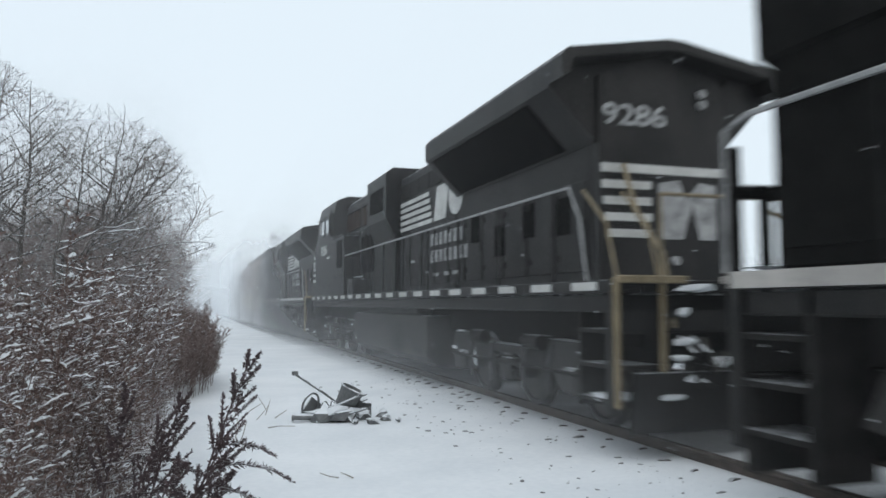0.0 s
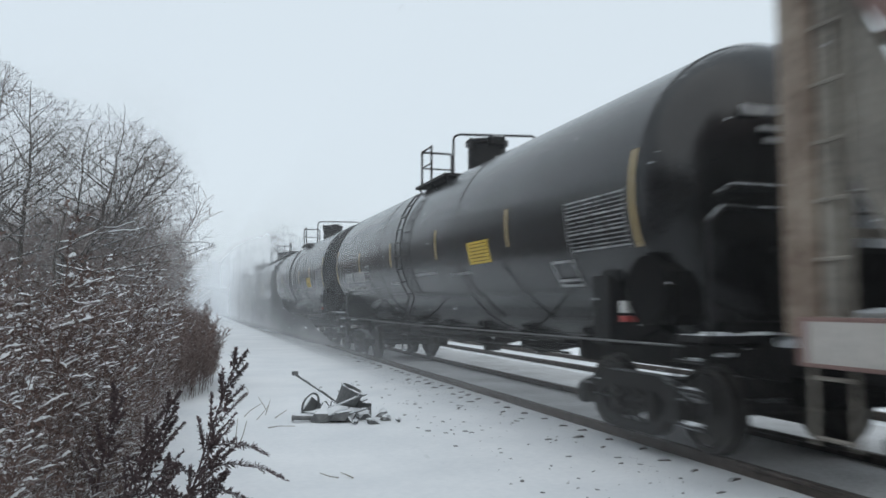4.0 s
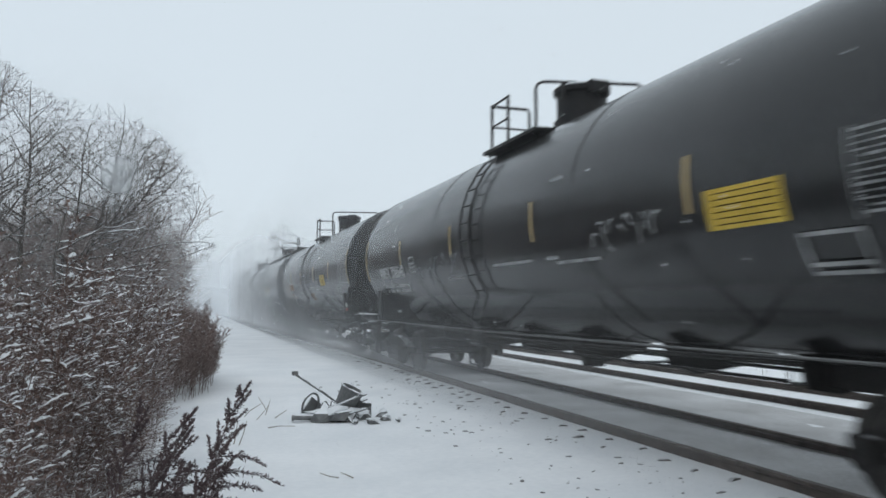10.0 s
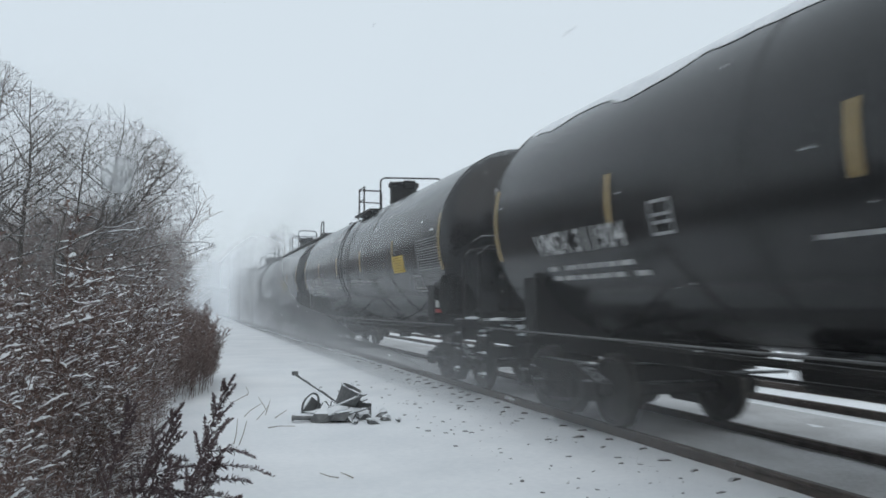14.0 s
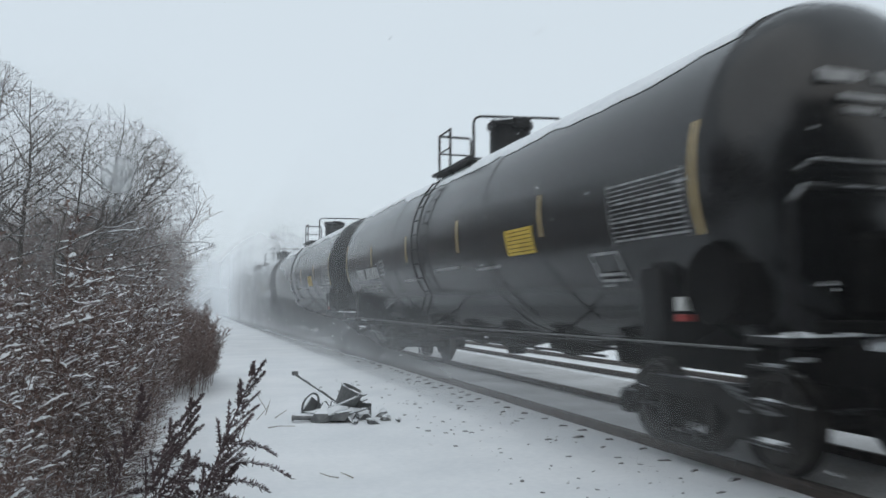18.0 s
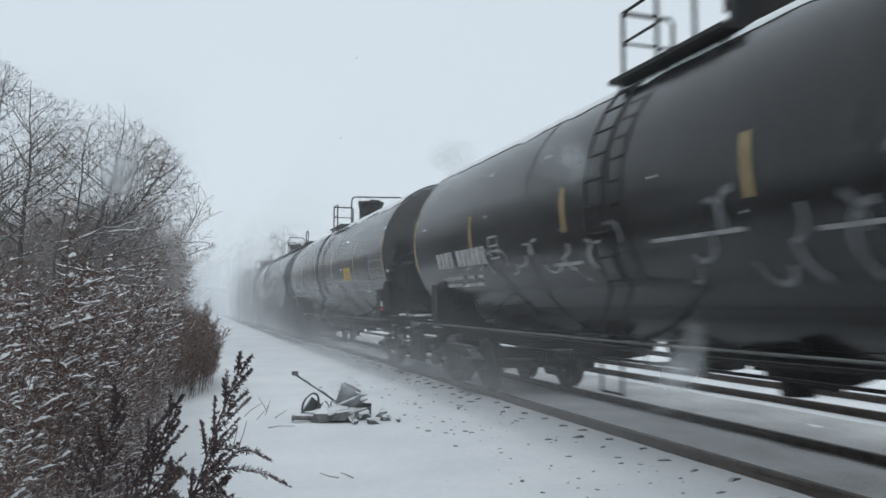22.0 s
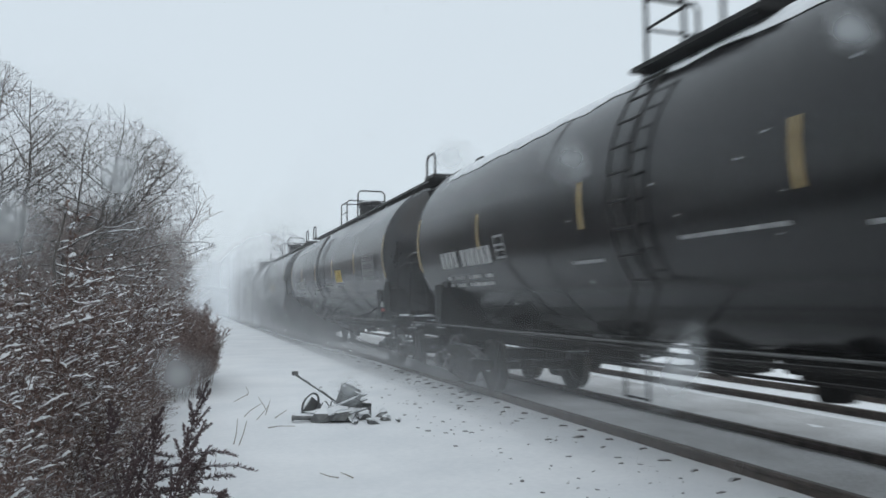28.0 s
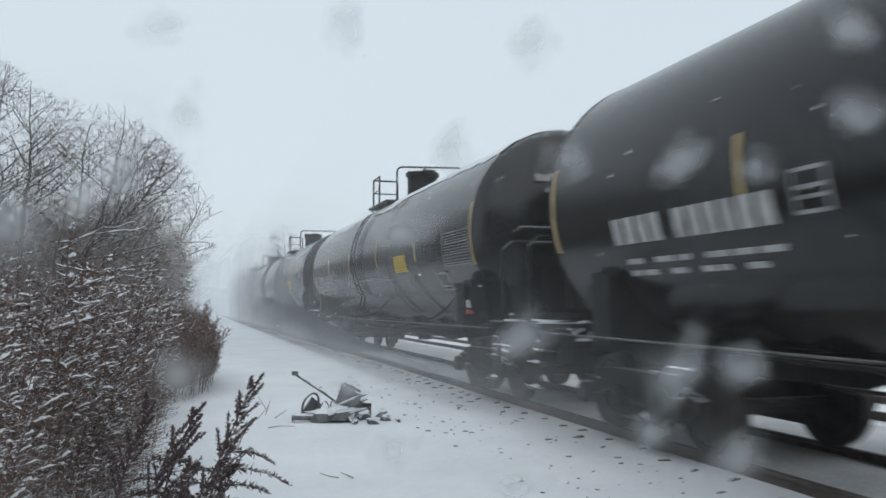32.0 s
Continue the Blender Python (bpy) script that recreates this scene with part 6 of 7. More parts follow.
def scatter(name, label, spots, mat, seed, snowy, bank):
    """Many weeds joined into one growth, and their snow as another."""
    rng = random.Random(seed)
    sets = [([], []), ([], [])]
    for x, y, s in spots:
        (tv, tf) = bank[rng.randrange(len(bank))]
        a = rng.gauss(0.0, 0.9)
        lx, ly = min(0.24, rng.gauss(0.10, 0.10)), rng.gauss(-0.03, 0.12)
        rot = np.array(((math.cos(a), -math.sin(a), 0), (math.sin(a), math.cos(a), 0), (0, 0, 1)))
        for (verts, faces), v, f in zip(sets, tv, tf):
            if verts and f is tf[1] and rng.random() > snowy:
                continue
            w = (v * s) @ rot.T
            w[:, 0] += lx * w[:, 2] + x
            w[:, 1] += ly * w[:, 2] + y
            w[:, 2] += GROUND_Z - 0.02
            b = verts[-1][1] if verts else 0
            verts.append((w, b + len(w)))
            faces.extend([tuple(i + b for i in face) for face in f])
    for (verts, faces), nm, m in zip(sets, (name, "snow_on_" + name), (mat, M_DRIFT)):
        pts = np.concatenate([w for w, _ in verts]).tolist()
        ob = new(nm, raw(nm, pts, faces, m))
        tagged(ob, label if nm == name else "loose snow caught on the sprigs of the dry weeds", "weeds" if nm == name else "snow", kind="stuff")


rng = random.Random(77)
spots = []
for k in range(1150):
    y = 2.9 + 20.5 * rng.random() ** 1.15
    edge = -0.40 if y < 13 else -0.05 + 0.35 * (y - 13) / 8
    x = edge - 0.15 - 7.2 * rng.random() ** 1.5
    if y < 4.6 and x > -0.66:
        continue
    spots.append((x, y, (0.74 + 0.40 * rng.random()) * (0.88 if y < 6 else 1.0)))
for k in range(160):
    y = 4.4 + 7.5 * rng.random()
    spots.append((-0.34 - 0.9 * rng.random(), y, 0.40 + 0.25 * rng.random()))
spots += [(-0.78, 4.6, 1.10), (-1.05, 4.9, 1.13), (-0.95, 5.6, 1.08), (-0.75, 6.6, 1.0), (-0.8, 7.6, 0.98), (-1.5, 5.2, 1.15)]
TALL = [weed_template(320 + k, 1.85, 40, 0.75, 1.9, 1.15) for k in range(3)]
scatter("tall_weeds", "tall dry weeds with snow along their drooping sprigs", [(-0.98, 5.7, 1.04), (-1.95, 6.3, 1.0), (-0.72, 7.7, 0.82), (-2.3, 5.3, 0.98), (-1.35, 7.2, 0.92), (-2.9, 7.0, 1.02), (-0.85, 6.5, 0.84), (-1.5, 4.9, 0.9)],
        M_WEED, 12, 1.0, TALL)
scatter("dry_weeds", "dense growth of dry brown weeds dusted with snow", [q for q in spots if q[1] < 13.0], M_WEED, 3, 0.97, TEMPLATES)
hump = [q for q in spots if q[1] >= 19.0]
while len(hump) < 560:
    a, b = 2 * rng.random() - 1, 2 * rng.random() - 1
    if a * a + b * b < 1:
        hump.append((-0.62 + 1.12 * a, 16.0 + 3.3 * b, 0.50 + 0.50 * math.sqrt(1 - a * a - b * b) + 0.06 * rng.random()))
scatter("brown_brush", "rounded clump of brown brush with little snow", hump, M_BRUSH, 4, 0.5, BRUSH)


# the brown bank beyond the second track
LOW_BRUSH = [weed_template(180 + k, 1.15, 13, 0.4, 0.5, 0.9) for k in range(4)]
bank_spots = []
for k in range(560):
    y = 1.0 + 75 * rng.random() ** 1.35
    bank_spots.append((11.9 + 4.5 * rng.random(), y, 0.45 + 0.5 * rng.random()))
scatter("trackside_brush", "low brown brush on the bank beyond the second track", bank_spots, M_BRUSH, 6, 0.6, LOW_BRUSH)


def plume_plant(name, label, base, tall, seed, side_branches):
    """A leaning weed whose branches carry drooping seed plumes; it sways from its root."""
    plant = thing(name, label, "weed", "swaying weeds at the verge")
    rng = random.Random(seed)
    part("stem", tube([(0, 0, 0), (0.02, 0, tall * 0.4), (0.0, 0.01, tall * 0.75), (0.01, 0, tall)], 0.007, 6, r_end=0.003), M_PLUME, plant)
    for k in range(side_branches):
        hang = k < 4
        t = (0.50 + 0.07 * k) if hang else 0.56 + 0.42 * (k - 4 + 0.8 * rng.random()) / (side_branches - 4)
        s = 1 if hang or rng.random() < 0.6 else -1
        ln = tall * (0.26 if hang else 0.33 - 0.26 * t) * (0.75 + 0.5 * rng.random())
        p = Vector((0.01, 0, tall * t))
        d = Vector((0.85, rng.gauss(0, 0.3), 0.55) if hang else (s * (0.15 + 0.5 * (0.98 - t)  + 0.12 * rng.random()), rng.gauss(0, 0.25), 0.9)).normalized()
        sag = 0.42 if hang else 0.06
        pts = [p + d * ln * u + Vector((0.05 * s * ln * u, 0, -sag * ln * u * u)) for u in (0, 0.35, 0.7, 1.0)]
        br = part("branch", tube(pts, 0.004, 4, r_end=0.002), M_PLUME, plant)
        bm = bmesh.new()
        for j in range(130 if hang else 110):
            u = 0.14 + 0.86 * rng.random()
            seg = min(2, int(u * 3))
            c = pts[seg].lerp(pts[seg + 1], u * 3 - seg)
            dd = (d * 0.9 + Vector((rng.gauss(0.1, 0.6), rng.gauss(0, 0.6), rng.gauss(-0.1, 0.5)))).normalized() * (0.012 + 0.015 * rng.random()) * (1.3 - 0.6 * u) * (1.5 if hang else 1.0)
            sd = dd.cross(Vector((rng.gauss(0, 1), rng.gauss(0, 1), rng.gauss(0, 1)))).normalized() * 0.0030
            up = dd.cross(sd).normalized() * 0.004
            vs = [bm.verts.new(c), bm.verts.new(c + dd * 0.5 + sd), bm.verts.new(c + dd), bm.verts.new(c + dd * 0.5 - sd), bm.verts.new(c + dd * 0.5 + up)]
            for a in ((0, 1, 4), (1, 2, 4), (2, 3, 4), (3, 0, 4), (0, 3, 2, 1)):
                bm.faces.new([vs[i] for i in a])
        tagged(part("seed_plume", bm, M_PLUME, br), kind="stuff")
    bm = bmesh.new()
    for j in range(110):
        u = 0.70 + 0.30 * rng.random()
        c = Vector((0.01 + rng.gauss(0, 0.012), rng.gauss(0, 0.012), tall * u))
        dd = Vector((rng.gauss(0.3, 0.7), rng.gauss(0, 0.6), rng.gauss(0.4, 0.5))).normalized() * 0.045 * (1.5 - u)
        sd = dd.cross(Vector((rng.gauss(0, 1), 1, rng.gauss(0, 1)))).normalized() * 0.006
        vs = [bm.verts.new(c), bm.verts.new(c + dd * 0.5 + sd), bm.verts.new(c + dd), bm.verts.new(c + dd * 0.5 - sd)]
        bm.faces.new(vs)
    tagged(part("tip_plume", bm, M_PLUME, plant), kind="stuff")
    plant.location = base
    return plant


SWAYING = []
for k, (x, y, tall, share, off) in enumerate(((-0.22, 3.72, 1.42, 1.0, 0), (-0.30, 3.66, 1.10, 0.85, 8), (-0.36, 3.85, 1.20, 0.9, -2), (-0.45, 3.70, 1.12, 0.9, 0), (-0.30, 3.90, 0.95, 0.8, 16), (-0.52, 3.90, 1.22, 0.8, -4), (-0.24, 3.62, 0.84, 0.8, 22), (-0.40, 3.60, 1.0, 0.9, 4))):
    plant = plume_plant("verge_weed", "dark plumed weed leaning out over the snow" , (x, y, GROUND_Z), tall, k + 1, 14 if k else 18)
    SWAYING.append((plant, (x, y, GROUND_Z), share, off))


# ---- scrap heap and litter in the snow ----
def scrap_heap():
    g = GROUND_Z
    o = -0.47
    post = thing("scrap_post", "bent steel post with a flanged cap, stuck in a scrap heap", "post", "scrap beside the line")
    part("rod", tube([(0, 0, 0), (-0.26, 0.02, 0.2), (-0.66, 0.04, 0.47)], 0.016, 8), M_SCRAP, post)
    part("cap", turned([(-0.03, 0.03), (-0.02, 0.045), (0.03, 0.045), (0.04, 0.02)], "z", 10, (-0.67, 0.04, 0.49)), M_SCRAP, post)
    post.matrix_basis = pose(2.08, 11.35 + o, g + 0.12)
    tub = thing("broken_bucket", "tipped grey plastic bucket with a torn wall, snow inside", "bucket", "scrap beside the line")
    shell = turned([(0.0, 0.02), (0.0, 0.13), (0.30, 0.17), (0.30, 0.155), (0.03, 0.12)], "z", 18)
    part("shell", shell, M_SCRAP, tub)
    part("rim", tube([(0.172 * math.cos(t), 0.172 * math.sin(t), 0.29) for t in (6.283 * k / 18 for k in range(19))], 0.011, 5), M_SCRAP, tub)
    part("snow_crust", lump((0, 0, 0.25), (0.13, 0.13, 0.04), 3), M_DRIFT, tub)
    tub.matrix_basis = pose(2.05, 11.15 + o, g + 0.14, 14, 24, 10)
    torn = thing("torn_sheet", "curled grey plastic sheet leaning on a bucket, snow in its fold", "plastic sheet", "scrap beside the line")
    bm = bmesh.new()
    cols = []
    for i in range(7):
        u = i / 6
        cols.append([bm.verts.new((0.30 * u, 0.10 * math.sin(3.0 * u), z * (0.36 - 0.17 * u) + 0.02 * math.sin(7 * u))) for z in (0, 0.5, 1.0)])
    for a, b in zip(cols, cols[1:]):
        for k in range(2):
            bm.faces.new((a[k], b[k], b[k + 1], a[k + 1]))
    bmesh.ops.solidify(bm, geom=bm.faces[:], thickness=0.012)
    part("sheet", bm, M_SCRAP, torn)
    part("snow_crust", lump((0.14, 0.02, 0.05), (0.14, 0.07, 0.05), 8), M_DRIFT, torn)
    torn.matrix_basis = pose(2.14, 11.0 + o, g + 0.04, -18, 8, 10)
    pipe = thing("scrap_pipe", "short length of dark pipe lying in the snow", "pipe", "scrap beside the line")
    part("barrel", turned([(0, 0.035), (0, 0.045), (0.75, 0.045), (0.75, 0.035)], "x", 14), M_SCRAP, pipe)
    part("snow_crust", lump((0.42, 0, 0.06), (0.32, 0.05, 0.03), 6), M_DRIFT, pipe)
    part("flange", turned([(0.0, 0.03), (0.0, 0.06), (0.03, 0.06)], "x", 14), M_SCRAP, pipe)
    pipe.matrix_basis = pose(1.33, 11.05 + o, g + 0.06, 0, 2, -8)
    ring = thing("scrap_hoop", "bent hoop of scrap metal leaning in the heap", "scrap metal", "scrap beside the line")
    part("hoop", tube([(0.13 * math.cos(t), 0, 0.19 + 0.17 * math.sin(t)) for t in (6.283 * k / 14 for k in range(15))], 0.016, 6), M_SCRAP, ring)
    part("plate", prism([(-0.1, 0.03), (0.14, 0.0), (0.22, 0.22), (0.0, 0.3)], "y", 0.02, 0.04), M_SCRAP, ring)
    ring.matrix_basis = pose(1.55, 11.25 + o, g, 12, 14, 30)
    for k, (x, y, r1, a, b) in enumerate(((1.72, 11.1, 0.15, 40, 60), (1.85, 11.2, 0.12, -30, 20))):
        loop = thing("bent_wire", "bent wire loop tangled in a scrap heap", "wire", "scrap beside the line")
        part("wire", tube([(r1 * math.cos(t), r1 * 0.5 * math.sin(2 * t), r1 + r1 * math.sin(t)) for t in (0.42 * q for q in range(13))], 0.009, 5), M_SCRAP, loop)
        loop.matrix_basis = pose(x, y + o, g, a, 10, b)
    for k, (x, y, z, ln, rx, rz) in enumerate(((1.62, 11.1, 0.03, 0.7, 24, -18), (1.75, 11.0, 0.05, 0.8, 12, 28), (1.9, 10.95, 0.02, 0.55, 18, -40), (2.2, 10.95, 0.04, 0.5, 40, 120), (1.85, 11.1, 0.16, 0.55, 16, 4))):
        lath = thing("scrap_lath", "snow-topped lath sticking out of a scrap heap", "lath", "scrap beside the line")
        part("bar", box(-0.02, ln, -0.015, 0.015, -0.009, 0.009, 0.003), M_SCRAP, lath)
        part("snow_crust", lump((ln * 0.5, 0, 0.018), (ln * 0.45, 0.026, 0.014), k), M_DRIFT, lath)
        lath.matrix_basis = pose(x, y + o, g + z, 0, -rx, rz)
    for k, (x, y, s) in enumerate(((1.75, 10.95, 0.16), (1.95, 10.9, 0.2), (2.12, 10.95, 0.17), (2.3, 11.0, 0.14), (2.33, 10.55, 0.08), (2.58, 10.8, 0.09), (2.7, 10.6, 0.06), (2.62, 11.15, 0.11), (2.1, 10.6, 0.06))):
        chunk = thing("scrap_chunk", "jagged grey chunk of scrap capped with snow", "scrap", "scrap beside the line")
        part("lump", lump((0, 0, s * 0.4), (s, s * 0.8, s * 0.6), 20 + k), M_SCRAP, chunk)
        part("snow_crust", lump((0.0, 0.01, s * 0.72), (s * 0.92, s * 0.76, s * 0.34), 40 + k), M_DRIFT, chunk)
        chunk.matrix_basis = pose(x, y + o, g - 0.01, 0, 0, 40 * k)


scrap_heap()


def dry_stalk(x, y, ln, rx, rz, seed):
    st = thing("dry_stalk", "thin dry stalk lying on the snow", "stalk", "dry stalks on the snow")
    rng = random.Random(seed)
    part("stalk", tube([(0, 0, 0.0), (ln * 0.4, 0.02 * rng.gauss(0, 1), ln * 0.02), (ln, 0.04 * rng.gauss(0, 1), 0.0)], 0.006, 5, r_end=0.003), M_STRAW, st)
    st.matrix_basis = pose(x, y, ground_height(x, y) + 0.008, 0, -rx, rz)


for k, (x, y, ln, rx, rz) in enumerate(((1.30, 6.95, 0.2, 6, 150), (1.42, 6.9, 0.16, 8, 100), (0.98, 10.2, 0.35, 3, -12), (0.9, 10.9, 0.3, 30, 40), (1.05, 11.3, 0.28, 45, 60), (1.1, 11.6, 0.3, 40, 130), (0.75, 11.2, 0.3, 35, 30), (0.7, 12.9, 0.3, 20, 30),
                                        (0.95, 13.6, 0.3, 25, 70), (1.15, 11.0, 0.2, 30, 10), (0.5, 9.1, 0.3, 60, 80), (0.55, 9.0, 0.28, 70, 20))):
    dry_stalk(x, y, ln, rx, rz, k)


# stones showing through the thin snow by the track, and the ends of the ties
def stone_meshes():
    out = []
    for k in range(6):
        bm = lump((0, 0, 0.3), (1.0, 0.75, 0.55), 60 + k)
        out.append(mesh_of("stone", bm, M_STONE))
    return out


bed = tagged(new("ballast"), "dark ballast stones showing through thin snow", "ballast", kind="structure")
rng = random.Random(9)
banks = stone_meshes()
for k in range(240):
    y = 4.6 + 11 * rng.random() ** 1.2
    x = 4.35 - abs(rng.gauss(0, 0.75)) if k % 3 else 3.1 + rng.gauss(0, 0.28)
    s = 0.007 + 0.030 * rng.random() ** 2.2
    st = part_of("stone", banks[k % 6], bed)
    st.matrix_basis = Matrix.LocRotScale((x, y, ground_height(x, y) - s * 0.2), Euler((0, 0, rng.random() * 6.28)), (s * 1.4, s, s * 0.7))
tie_mesh = mesh_of("tie", box(-1.66, 1.3, -0.11, 0.11, -0.25, -0.151, 0.01), M_TIE)
for k in range(75):
    tie = part_of("tie", tie_mesh, track)
    y = -4 + 0.56 * k
    tie.matrix_basis = pose(TRACK_X + rng.gauss(0, 0.035), y + rng.gauss(0, 0.02), rng.gauss(-0.006, 0.006), rng.gauss(0, 0.8), 0.7 + rng.gauss(0, 0.25), rng.gauss(0, 1.0))


ends = [mesh_of("tie_end", prism([(-0.10, -0.02), (-0.02, 0.022 + 0.006 * k), (0.09, 0.026), (0.13, -0.02)], "y", -0.024, 0.024), M_ENDS) for k in range(3)]
for k in range(34):
    for row, x in enumerate((4.58, 4.32)):
        if row and rng.random() < 0.6:
            continue
        y = 4.6 + 0.56 * k + 0.28 * row + rng.gauss(0, 0.05)
        e = part_of("tie_end", ends[k % 3], track)
        xx = x + rng.gauss(0, 0.05)
        e.matrix_basis = Matrix.LocRotScale((xx, y, ground_height(xx, y) - 0.004 + 0.006 * rng.random()), Euler((0, rng.gauss(0, 0.05), rng.gauss(0.1, 0.25))), (0.55 + 0.4 * rng.random(),) * 2 + (0.6,))


# ---- snow in the air: flat sheets with the haze painted into their cover ----
def sheet(name, label, x0, y0, x1, y1, top, mat):
    d = Vector((x1 - x0, y1 - y0, 0))
    me = raw(name, [(0, 0, -0.3), (d.x, d.y, -0.3), (d.x, d.y, top), (0, 0, top)], [(0, 1, 2, 3)], mat)
    ob = tagged(new(name, me), label, "blowing snow", kind="stuff")
    ob.location = (x0, y0, 0)
    return ob


# base adds an even pale cover that lifts the train's dark tones
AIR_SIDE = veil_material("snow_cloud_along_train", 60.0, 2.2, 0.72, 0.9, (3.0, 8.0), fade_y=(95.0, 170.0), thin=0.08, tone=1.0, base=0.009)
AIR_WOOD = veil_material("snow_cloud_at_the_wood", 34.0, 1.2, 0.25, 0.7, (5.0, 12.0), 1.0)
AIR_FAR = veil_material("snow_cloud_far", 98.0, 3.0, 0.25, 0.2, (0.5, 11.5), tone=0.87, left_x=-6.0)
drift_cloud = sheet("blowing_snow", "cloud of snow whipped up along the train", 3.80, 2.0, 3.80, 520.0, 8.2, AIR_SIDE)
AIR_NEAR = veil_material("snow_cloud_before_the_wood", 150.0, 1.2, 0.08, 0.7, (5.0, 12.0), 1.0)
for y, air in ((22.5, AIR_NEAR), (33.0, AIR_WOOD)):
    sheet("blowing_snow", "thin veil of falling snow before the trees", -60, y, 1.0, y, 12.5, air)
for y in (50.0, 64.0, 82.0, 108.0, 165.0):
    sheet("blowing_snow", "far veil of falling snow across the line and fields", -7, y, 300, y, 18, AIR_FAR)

rng = random.Random(21)
fv, ff = [], []
for k in range(2600):
    c = Vector((0.9 + 2.7 * rng.random(), 1.5 + 330 * rng.random(), 0.1 + 3.6 * rng.random()))
    r = 0.005 + 0.005 * rng.random()
    b = len(fv)
    fv += [c + Vector(v) * r for v in ((1, 0, -0.6), (-0.6, 0.9, -0.6), (-0.6, -0.9, -0.6), (0, 0, 1))]
    ff += [(b, b + 2, b + 1), (b, b + 1, b + 3), (b + 1, b + 2, b + 3), (b + 2, b, b + 3)]
snowflakes = tagged(new("snowflakes", raw("snowflakes", fv, ff, M_SNOW)), "white snowflakes blown past on the wind", "snowflakes", kind="stuff")


# ---- soft pale patches before the lens, painted as blurred water drops that land ----
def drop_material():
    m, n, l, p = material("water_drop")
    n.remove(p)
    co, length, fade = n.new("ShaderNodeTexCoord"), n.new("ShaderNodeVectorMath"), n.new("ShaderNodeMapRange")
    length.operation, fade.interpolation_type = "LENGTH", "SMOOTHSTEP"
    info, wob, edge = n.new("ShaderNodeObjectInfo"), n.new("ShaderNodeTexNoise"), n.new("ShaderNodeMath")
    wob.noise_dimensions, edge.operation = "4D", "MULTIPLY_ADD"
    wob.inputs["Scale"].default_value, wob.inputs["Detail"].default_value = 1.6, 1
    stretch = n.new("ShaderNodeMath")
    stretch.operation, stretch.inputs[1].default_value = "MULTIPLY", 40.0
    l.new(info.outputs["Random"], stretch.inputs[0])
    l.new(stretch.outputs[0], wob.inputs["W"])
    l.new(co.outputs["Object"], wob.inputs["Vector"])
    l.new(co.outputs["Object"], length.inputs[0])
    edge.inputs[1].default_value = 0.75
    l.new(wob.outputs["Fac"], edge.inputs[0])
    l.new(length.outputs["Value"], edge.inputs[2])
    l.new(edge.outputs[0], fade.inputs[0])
    # soft-edged milky cover paints the drop's blur and scattered light
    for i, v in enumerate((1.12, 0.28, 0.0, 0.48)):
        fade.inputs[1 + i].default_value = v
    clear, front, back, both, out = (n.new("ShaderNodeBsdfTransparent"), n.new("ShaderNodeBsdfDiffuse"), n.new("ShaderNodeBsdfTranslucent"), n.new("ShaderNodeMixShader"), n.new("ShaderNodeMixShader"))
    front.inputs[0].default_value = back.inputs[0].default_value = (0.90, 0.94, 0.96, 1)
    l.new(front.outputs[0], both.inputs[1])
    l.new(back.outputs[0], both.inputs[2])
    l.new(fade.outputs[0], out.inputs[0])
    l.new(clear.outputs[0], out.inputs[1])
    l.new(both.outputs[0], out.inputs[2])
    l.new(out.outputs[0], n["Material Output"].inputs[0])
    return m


# offsets across and up (m, on a plane 0.1 m ahead), radius (m), and the second at which each one lands
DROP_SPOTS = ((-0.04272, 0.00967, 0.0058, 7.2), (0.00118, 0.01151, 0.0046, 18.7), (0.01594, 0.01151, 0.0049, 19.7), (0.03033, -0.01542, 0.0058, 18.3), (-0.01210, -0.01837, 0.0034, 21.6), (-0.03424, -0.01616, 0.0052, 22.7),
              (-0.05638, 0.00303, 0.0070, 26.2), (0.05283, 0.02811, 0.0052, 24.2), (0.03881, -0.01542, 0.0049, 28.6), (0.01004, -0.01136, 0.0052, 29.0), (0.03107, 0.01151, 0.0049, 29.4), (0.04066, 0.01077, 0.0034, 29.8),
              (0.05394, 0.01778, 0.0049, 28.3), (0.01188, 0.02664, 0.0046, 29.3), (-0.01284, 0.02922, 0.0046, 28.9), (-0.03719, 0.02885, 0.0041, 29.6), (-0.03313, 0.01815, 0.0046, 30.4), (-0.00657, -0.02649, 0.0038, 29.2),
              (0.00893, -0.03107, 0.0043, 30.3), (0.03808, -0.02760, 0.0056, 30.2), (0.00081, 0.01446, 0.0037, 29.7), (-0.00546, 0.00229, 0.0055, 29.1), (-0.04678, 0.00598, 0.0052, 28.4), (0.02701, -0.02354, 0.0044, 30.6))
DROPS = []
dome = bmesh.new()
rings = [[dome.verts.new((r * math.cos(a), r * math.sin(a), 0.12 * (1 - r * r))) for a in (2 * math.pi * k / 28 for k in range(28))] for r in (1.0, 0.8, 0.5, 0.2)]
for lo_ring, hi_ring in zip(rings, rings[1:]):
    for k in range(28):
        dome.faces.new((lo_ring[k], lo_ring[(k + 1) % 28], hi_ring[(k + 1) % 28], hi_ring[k]))
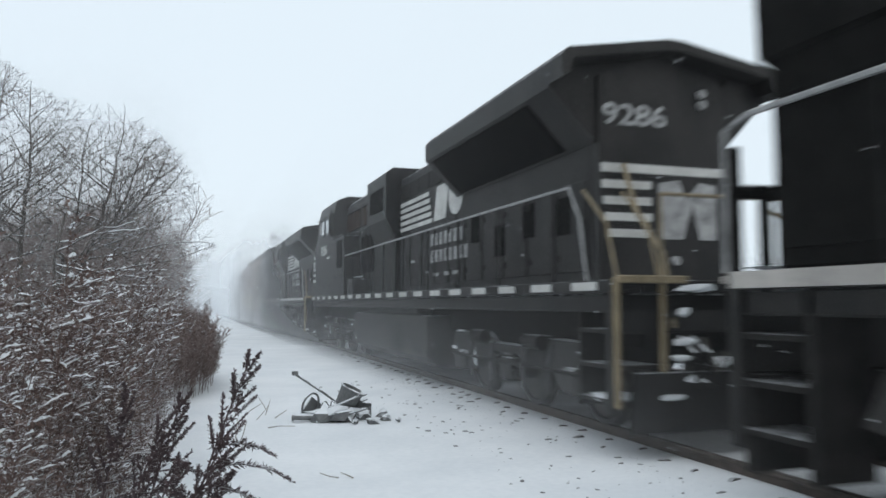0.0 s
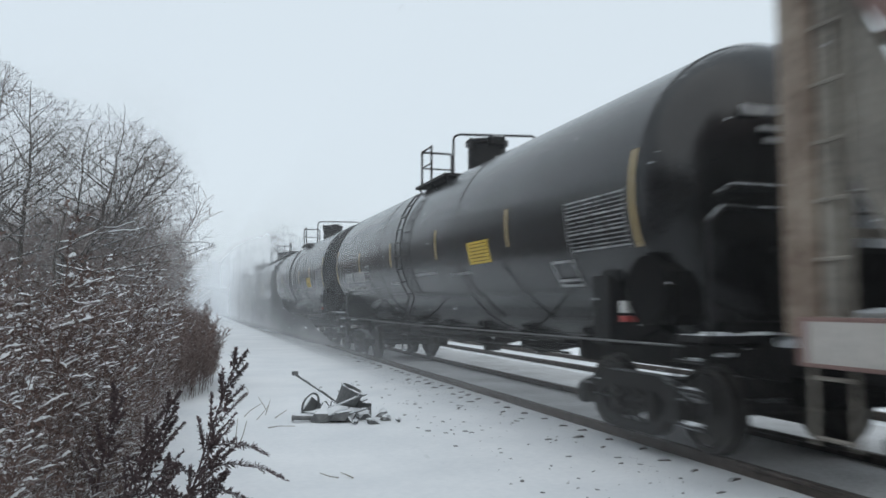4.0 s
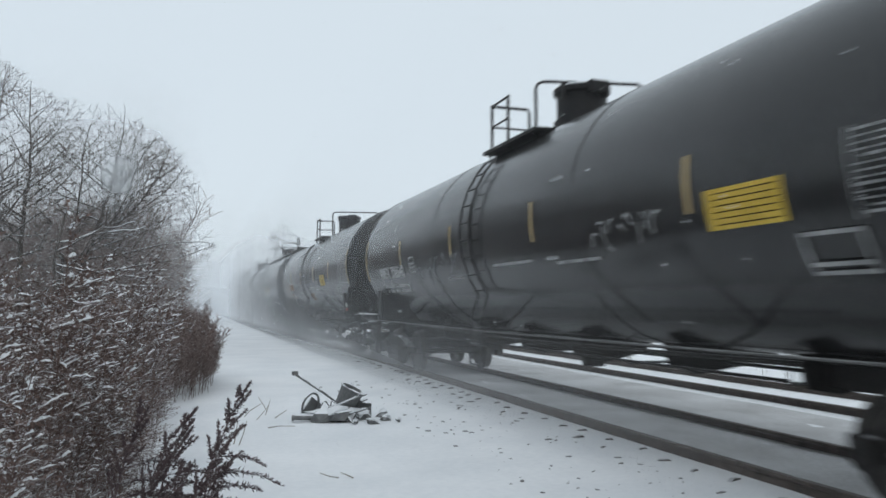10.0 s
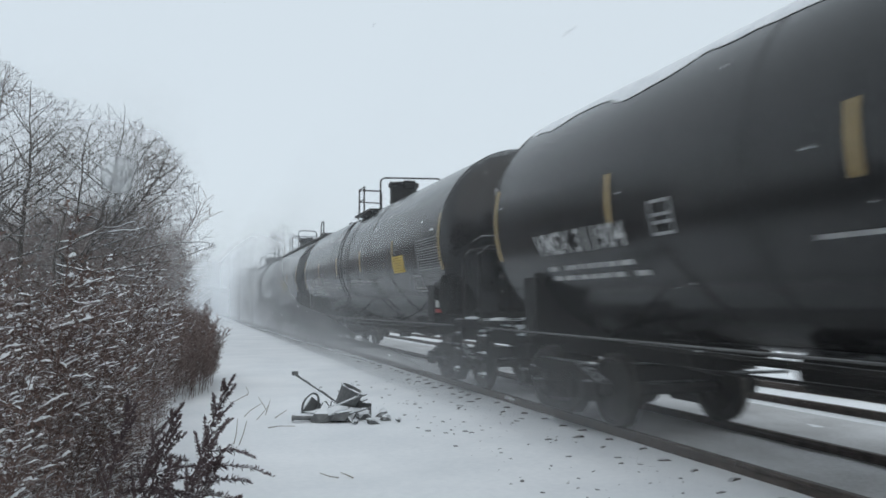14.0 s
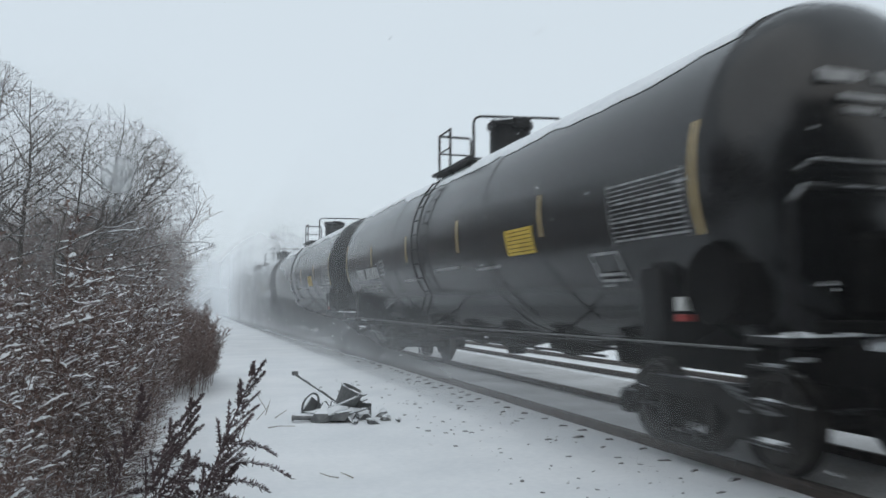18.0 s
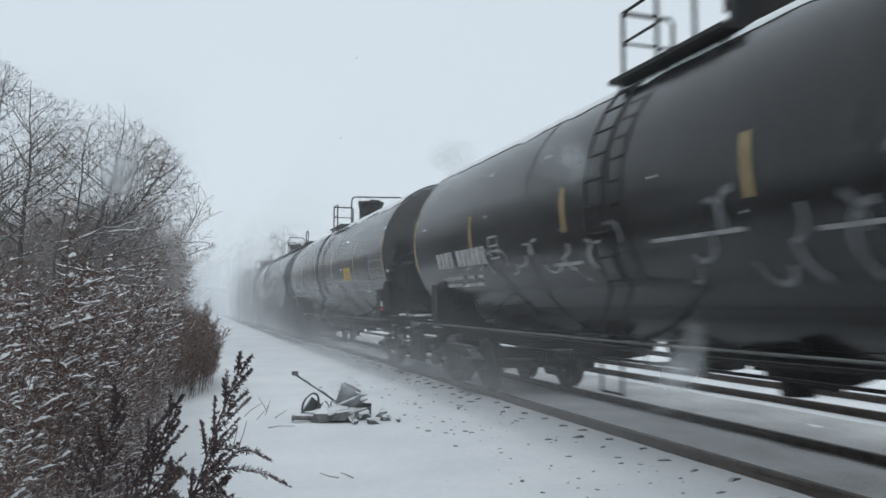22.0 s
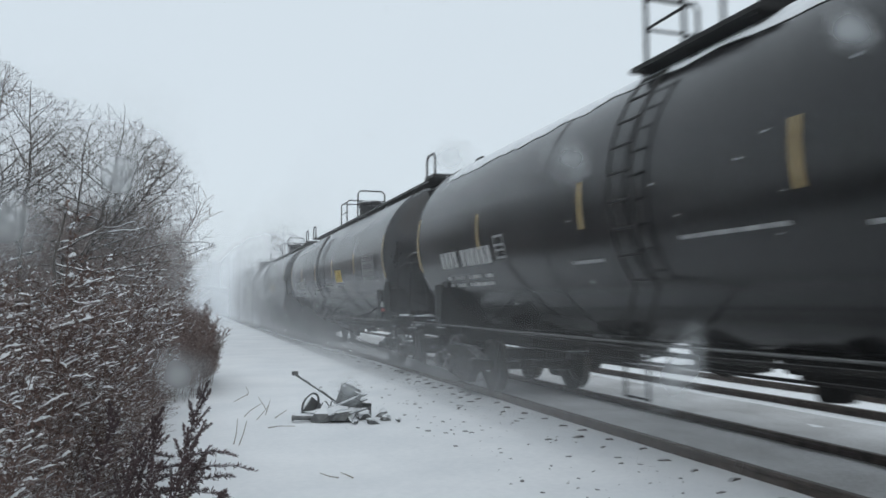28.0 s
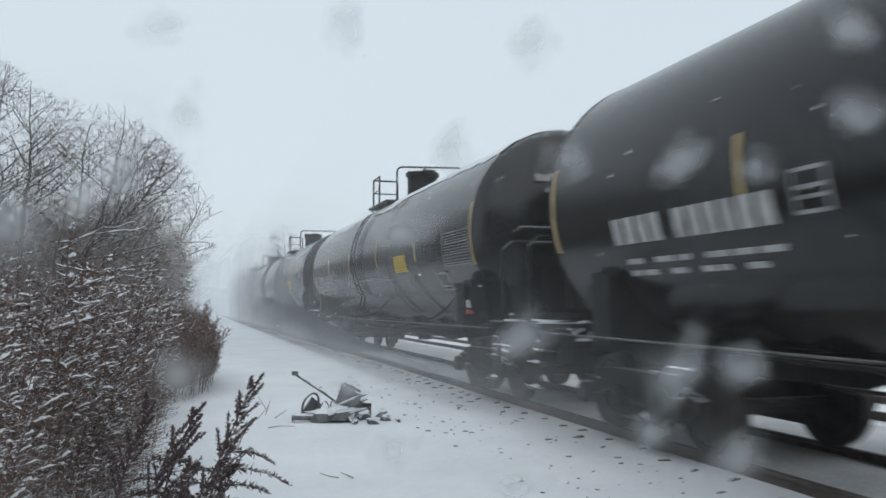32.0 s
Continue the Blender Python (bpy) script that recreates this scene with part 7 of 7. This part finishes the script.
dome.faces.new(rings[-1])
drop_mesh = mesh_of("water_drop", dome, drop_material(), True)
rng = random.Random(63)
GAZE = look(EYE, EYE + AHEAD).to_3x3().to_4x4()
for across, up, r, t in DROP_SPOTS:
    drop = tagged(new("water_drop", drop_mesh), "soft pale patch painted as a blurred water drop before the lens", "water drop", "drops on the lens glass")
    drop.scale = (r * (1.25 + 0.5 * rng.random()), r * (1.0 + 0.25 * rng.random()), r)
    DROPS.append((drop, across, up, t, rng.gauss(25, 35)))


# ---- what moves ----
def motions():
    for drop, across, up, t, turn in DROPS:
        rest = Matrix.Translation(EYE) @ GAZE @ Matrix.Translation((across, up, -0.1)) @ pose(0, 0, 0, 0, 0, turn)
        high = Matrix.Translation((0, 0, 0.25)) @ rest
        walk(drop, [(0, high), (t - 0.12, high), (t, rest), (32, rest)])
    for car, place in train:
        walk(car, [(0, pose(TRACK_X, place, 0)), (32, pose(TRACK_X, place - SPEED * 32, 0))])
    walk(drift_cloud, [(0, pose(3.80, 2, 0)), (32, pose(3.80, -154, 0))])
    walk(snowflakes, [(0, pose(0, 0, 0)), (32, pose(0, -290, 0))])
    # gusts bend the verge weeds over the snow: seconds, lean along the verge, lean away from it
    sway = [(0, 20, -2), (1, 19, -2), (2, 19, -4), (3, 18, 0), (5.5, 19, 2), (6, 6, -34), (6.5, 0, -38), (7.5, 5, -24), (8, 6, -34), (8.5, 22, 4), (9.5, 17, -32), (10.5, 8, -38),
            (11.5, 23, -40), (12.5, 2, -38), (13, 12, -36), (13.5, 16, -36), (14.5, 0, -36), (16.5, 13, -26), (17.5, 17, -28), (19, 19, -2), (20, 22, 4), (21, 23, 4), (22, 20, 4), (23, 0, -38),
            (24, 2, -36), (25, 8, -32), (25.5, 20, 4), (27.5, 21, 4), (28, 0, -40), (29, 0, -40), (30, 18, -38), (31, 0, -40), (32, 16, -32)]
    for plant, base, share, off in SWAYING:
        walk(plant, [(t, pose(*base, b * share, a * share + off, -18)) for t, a, b in sway])


motions()
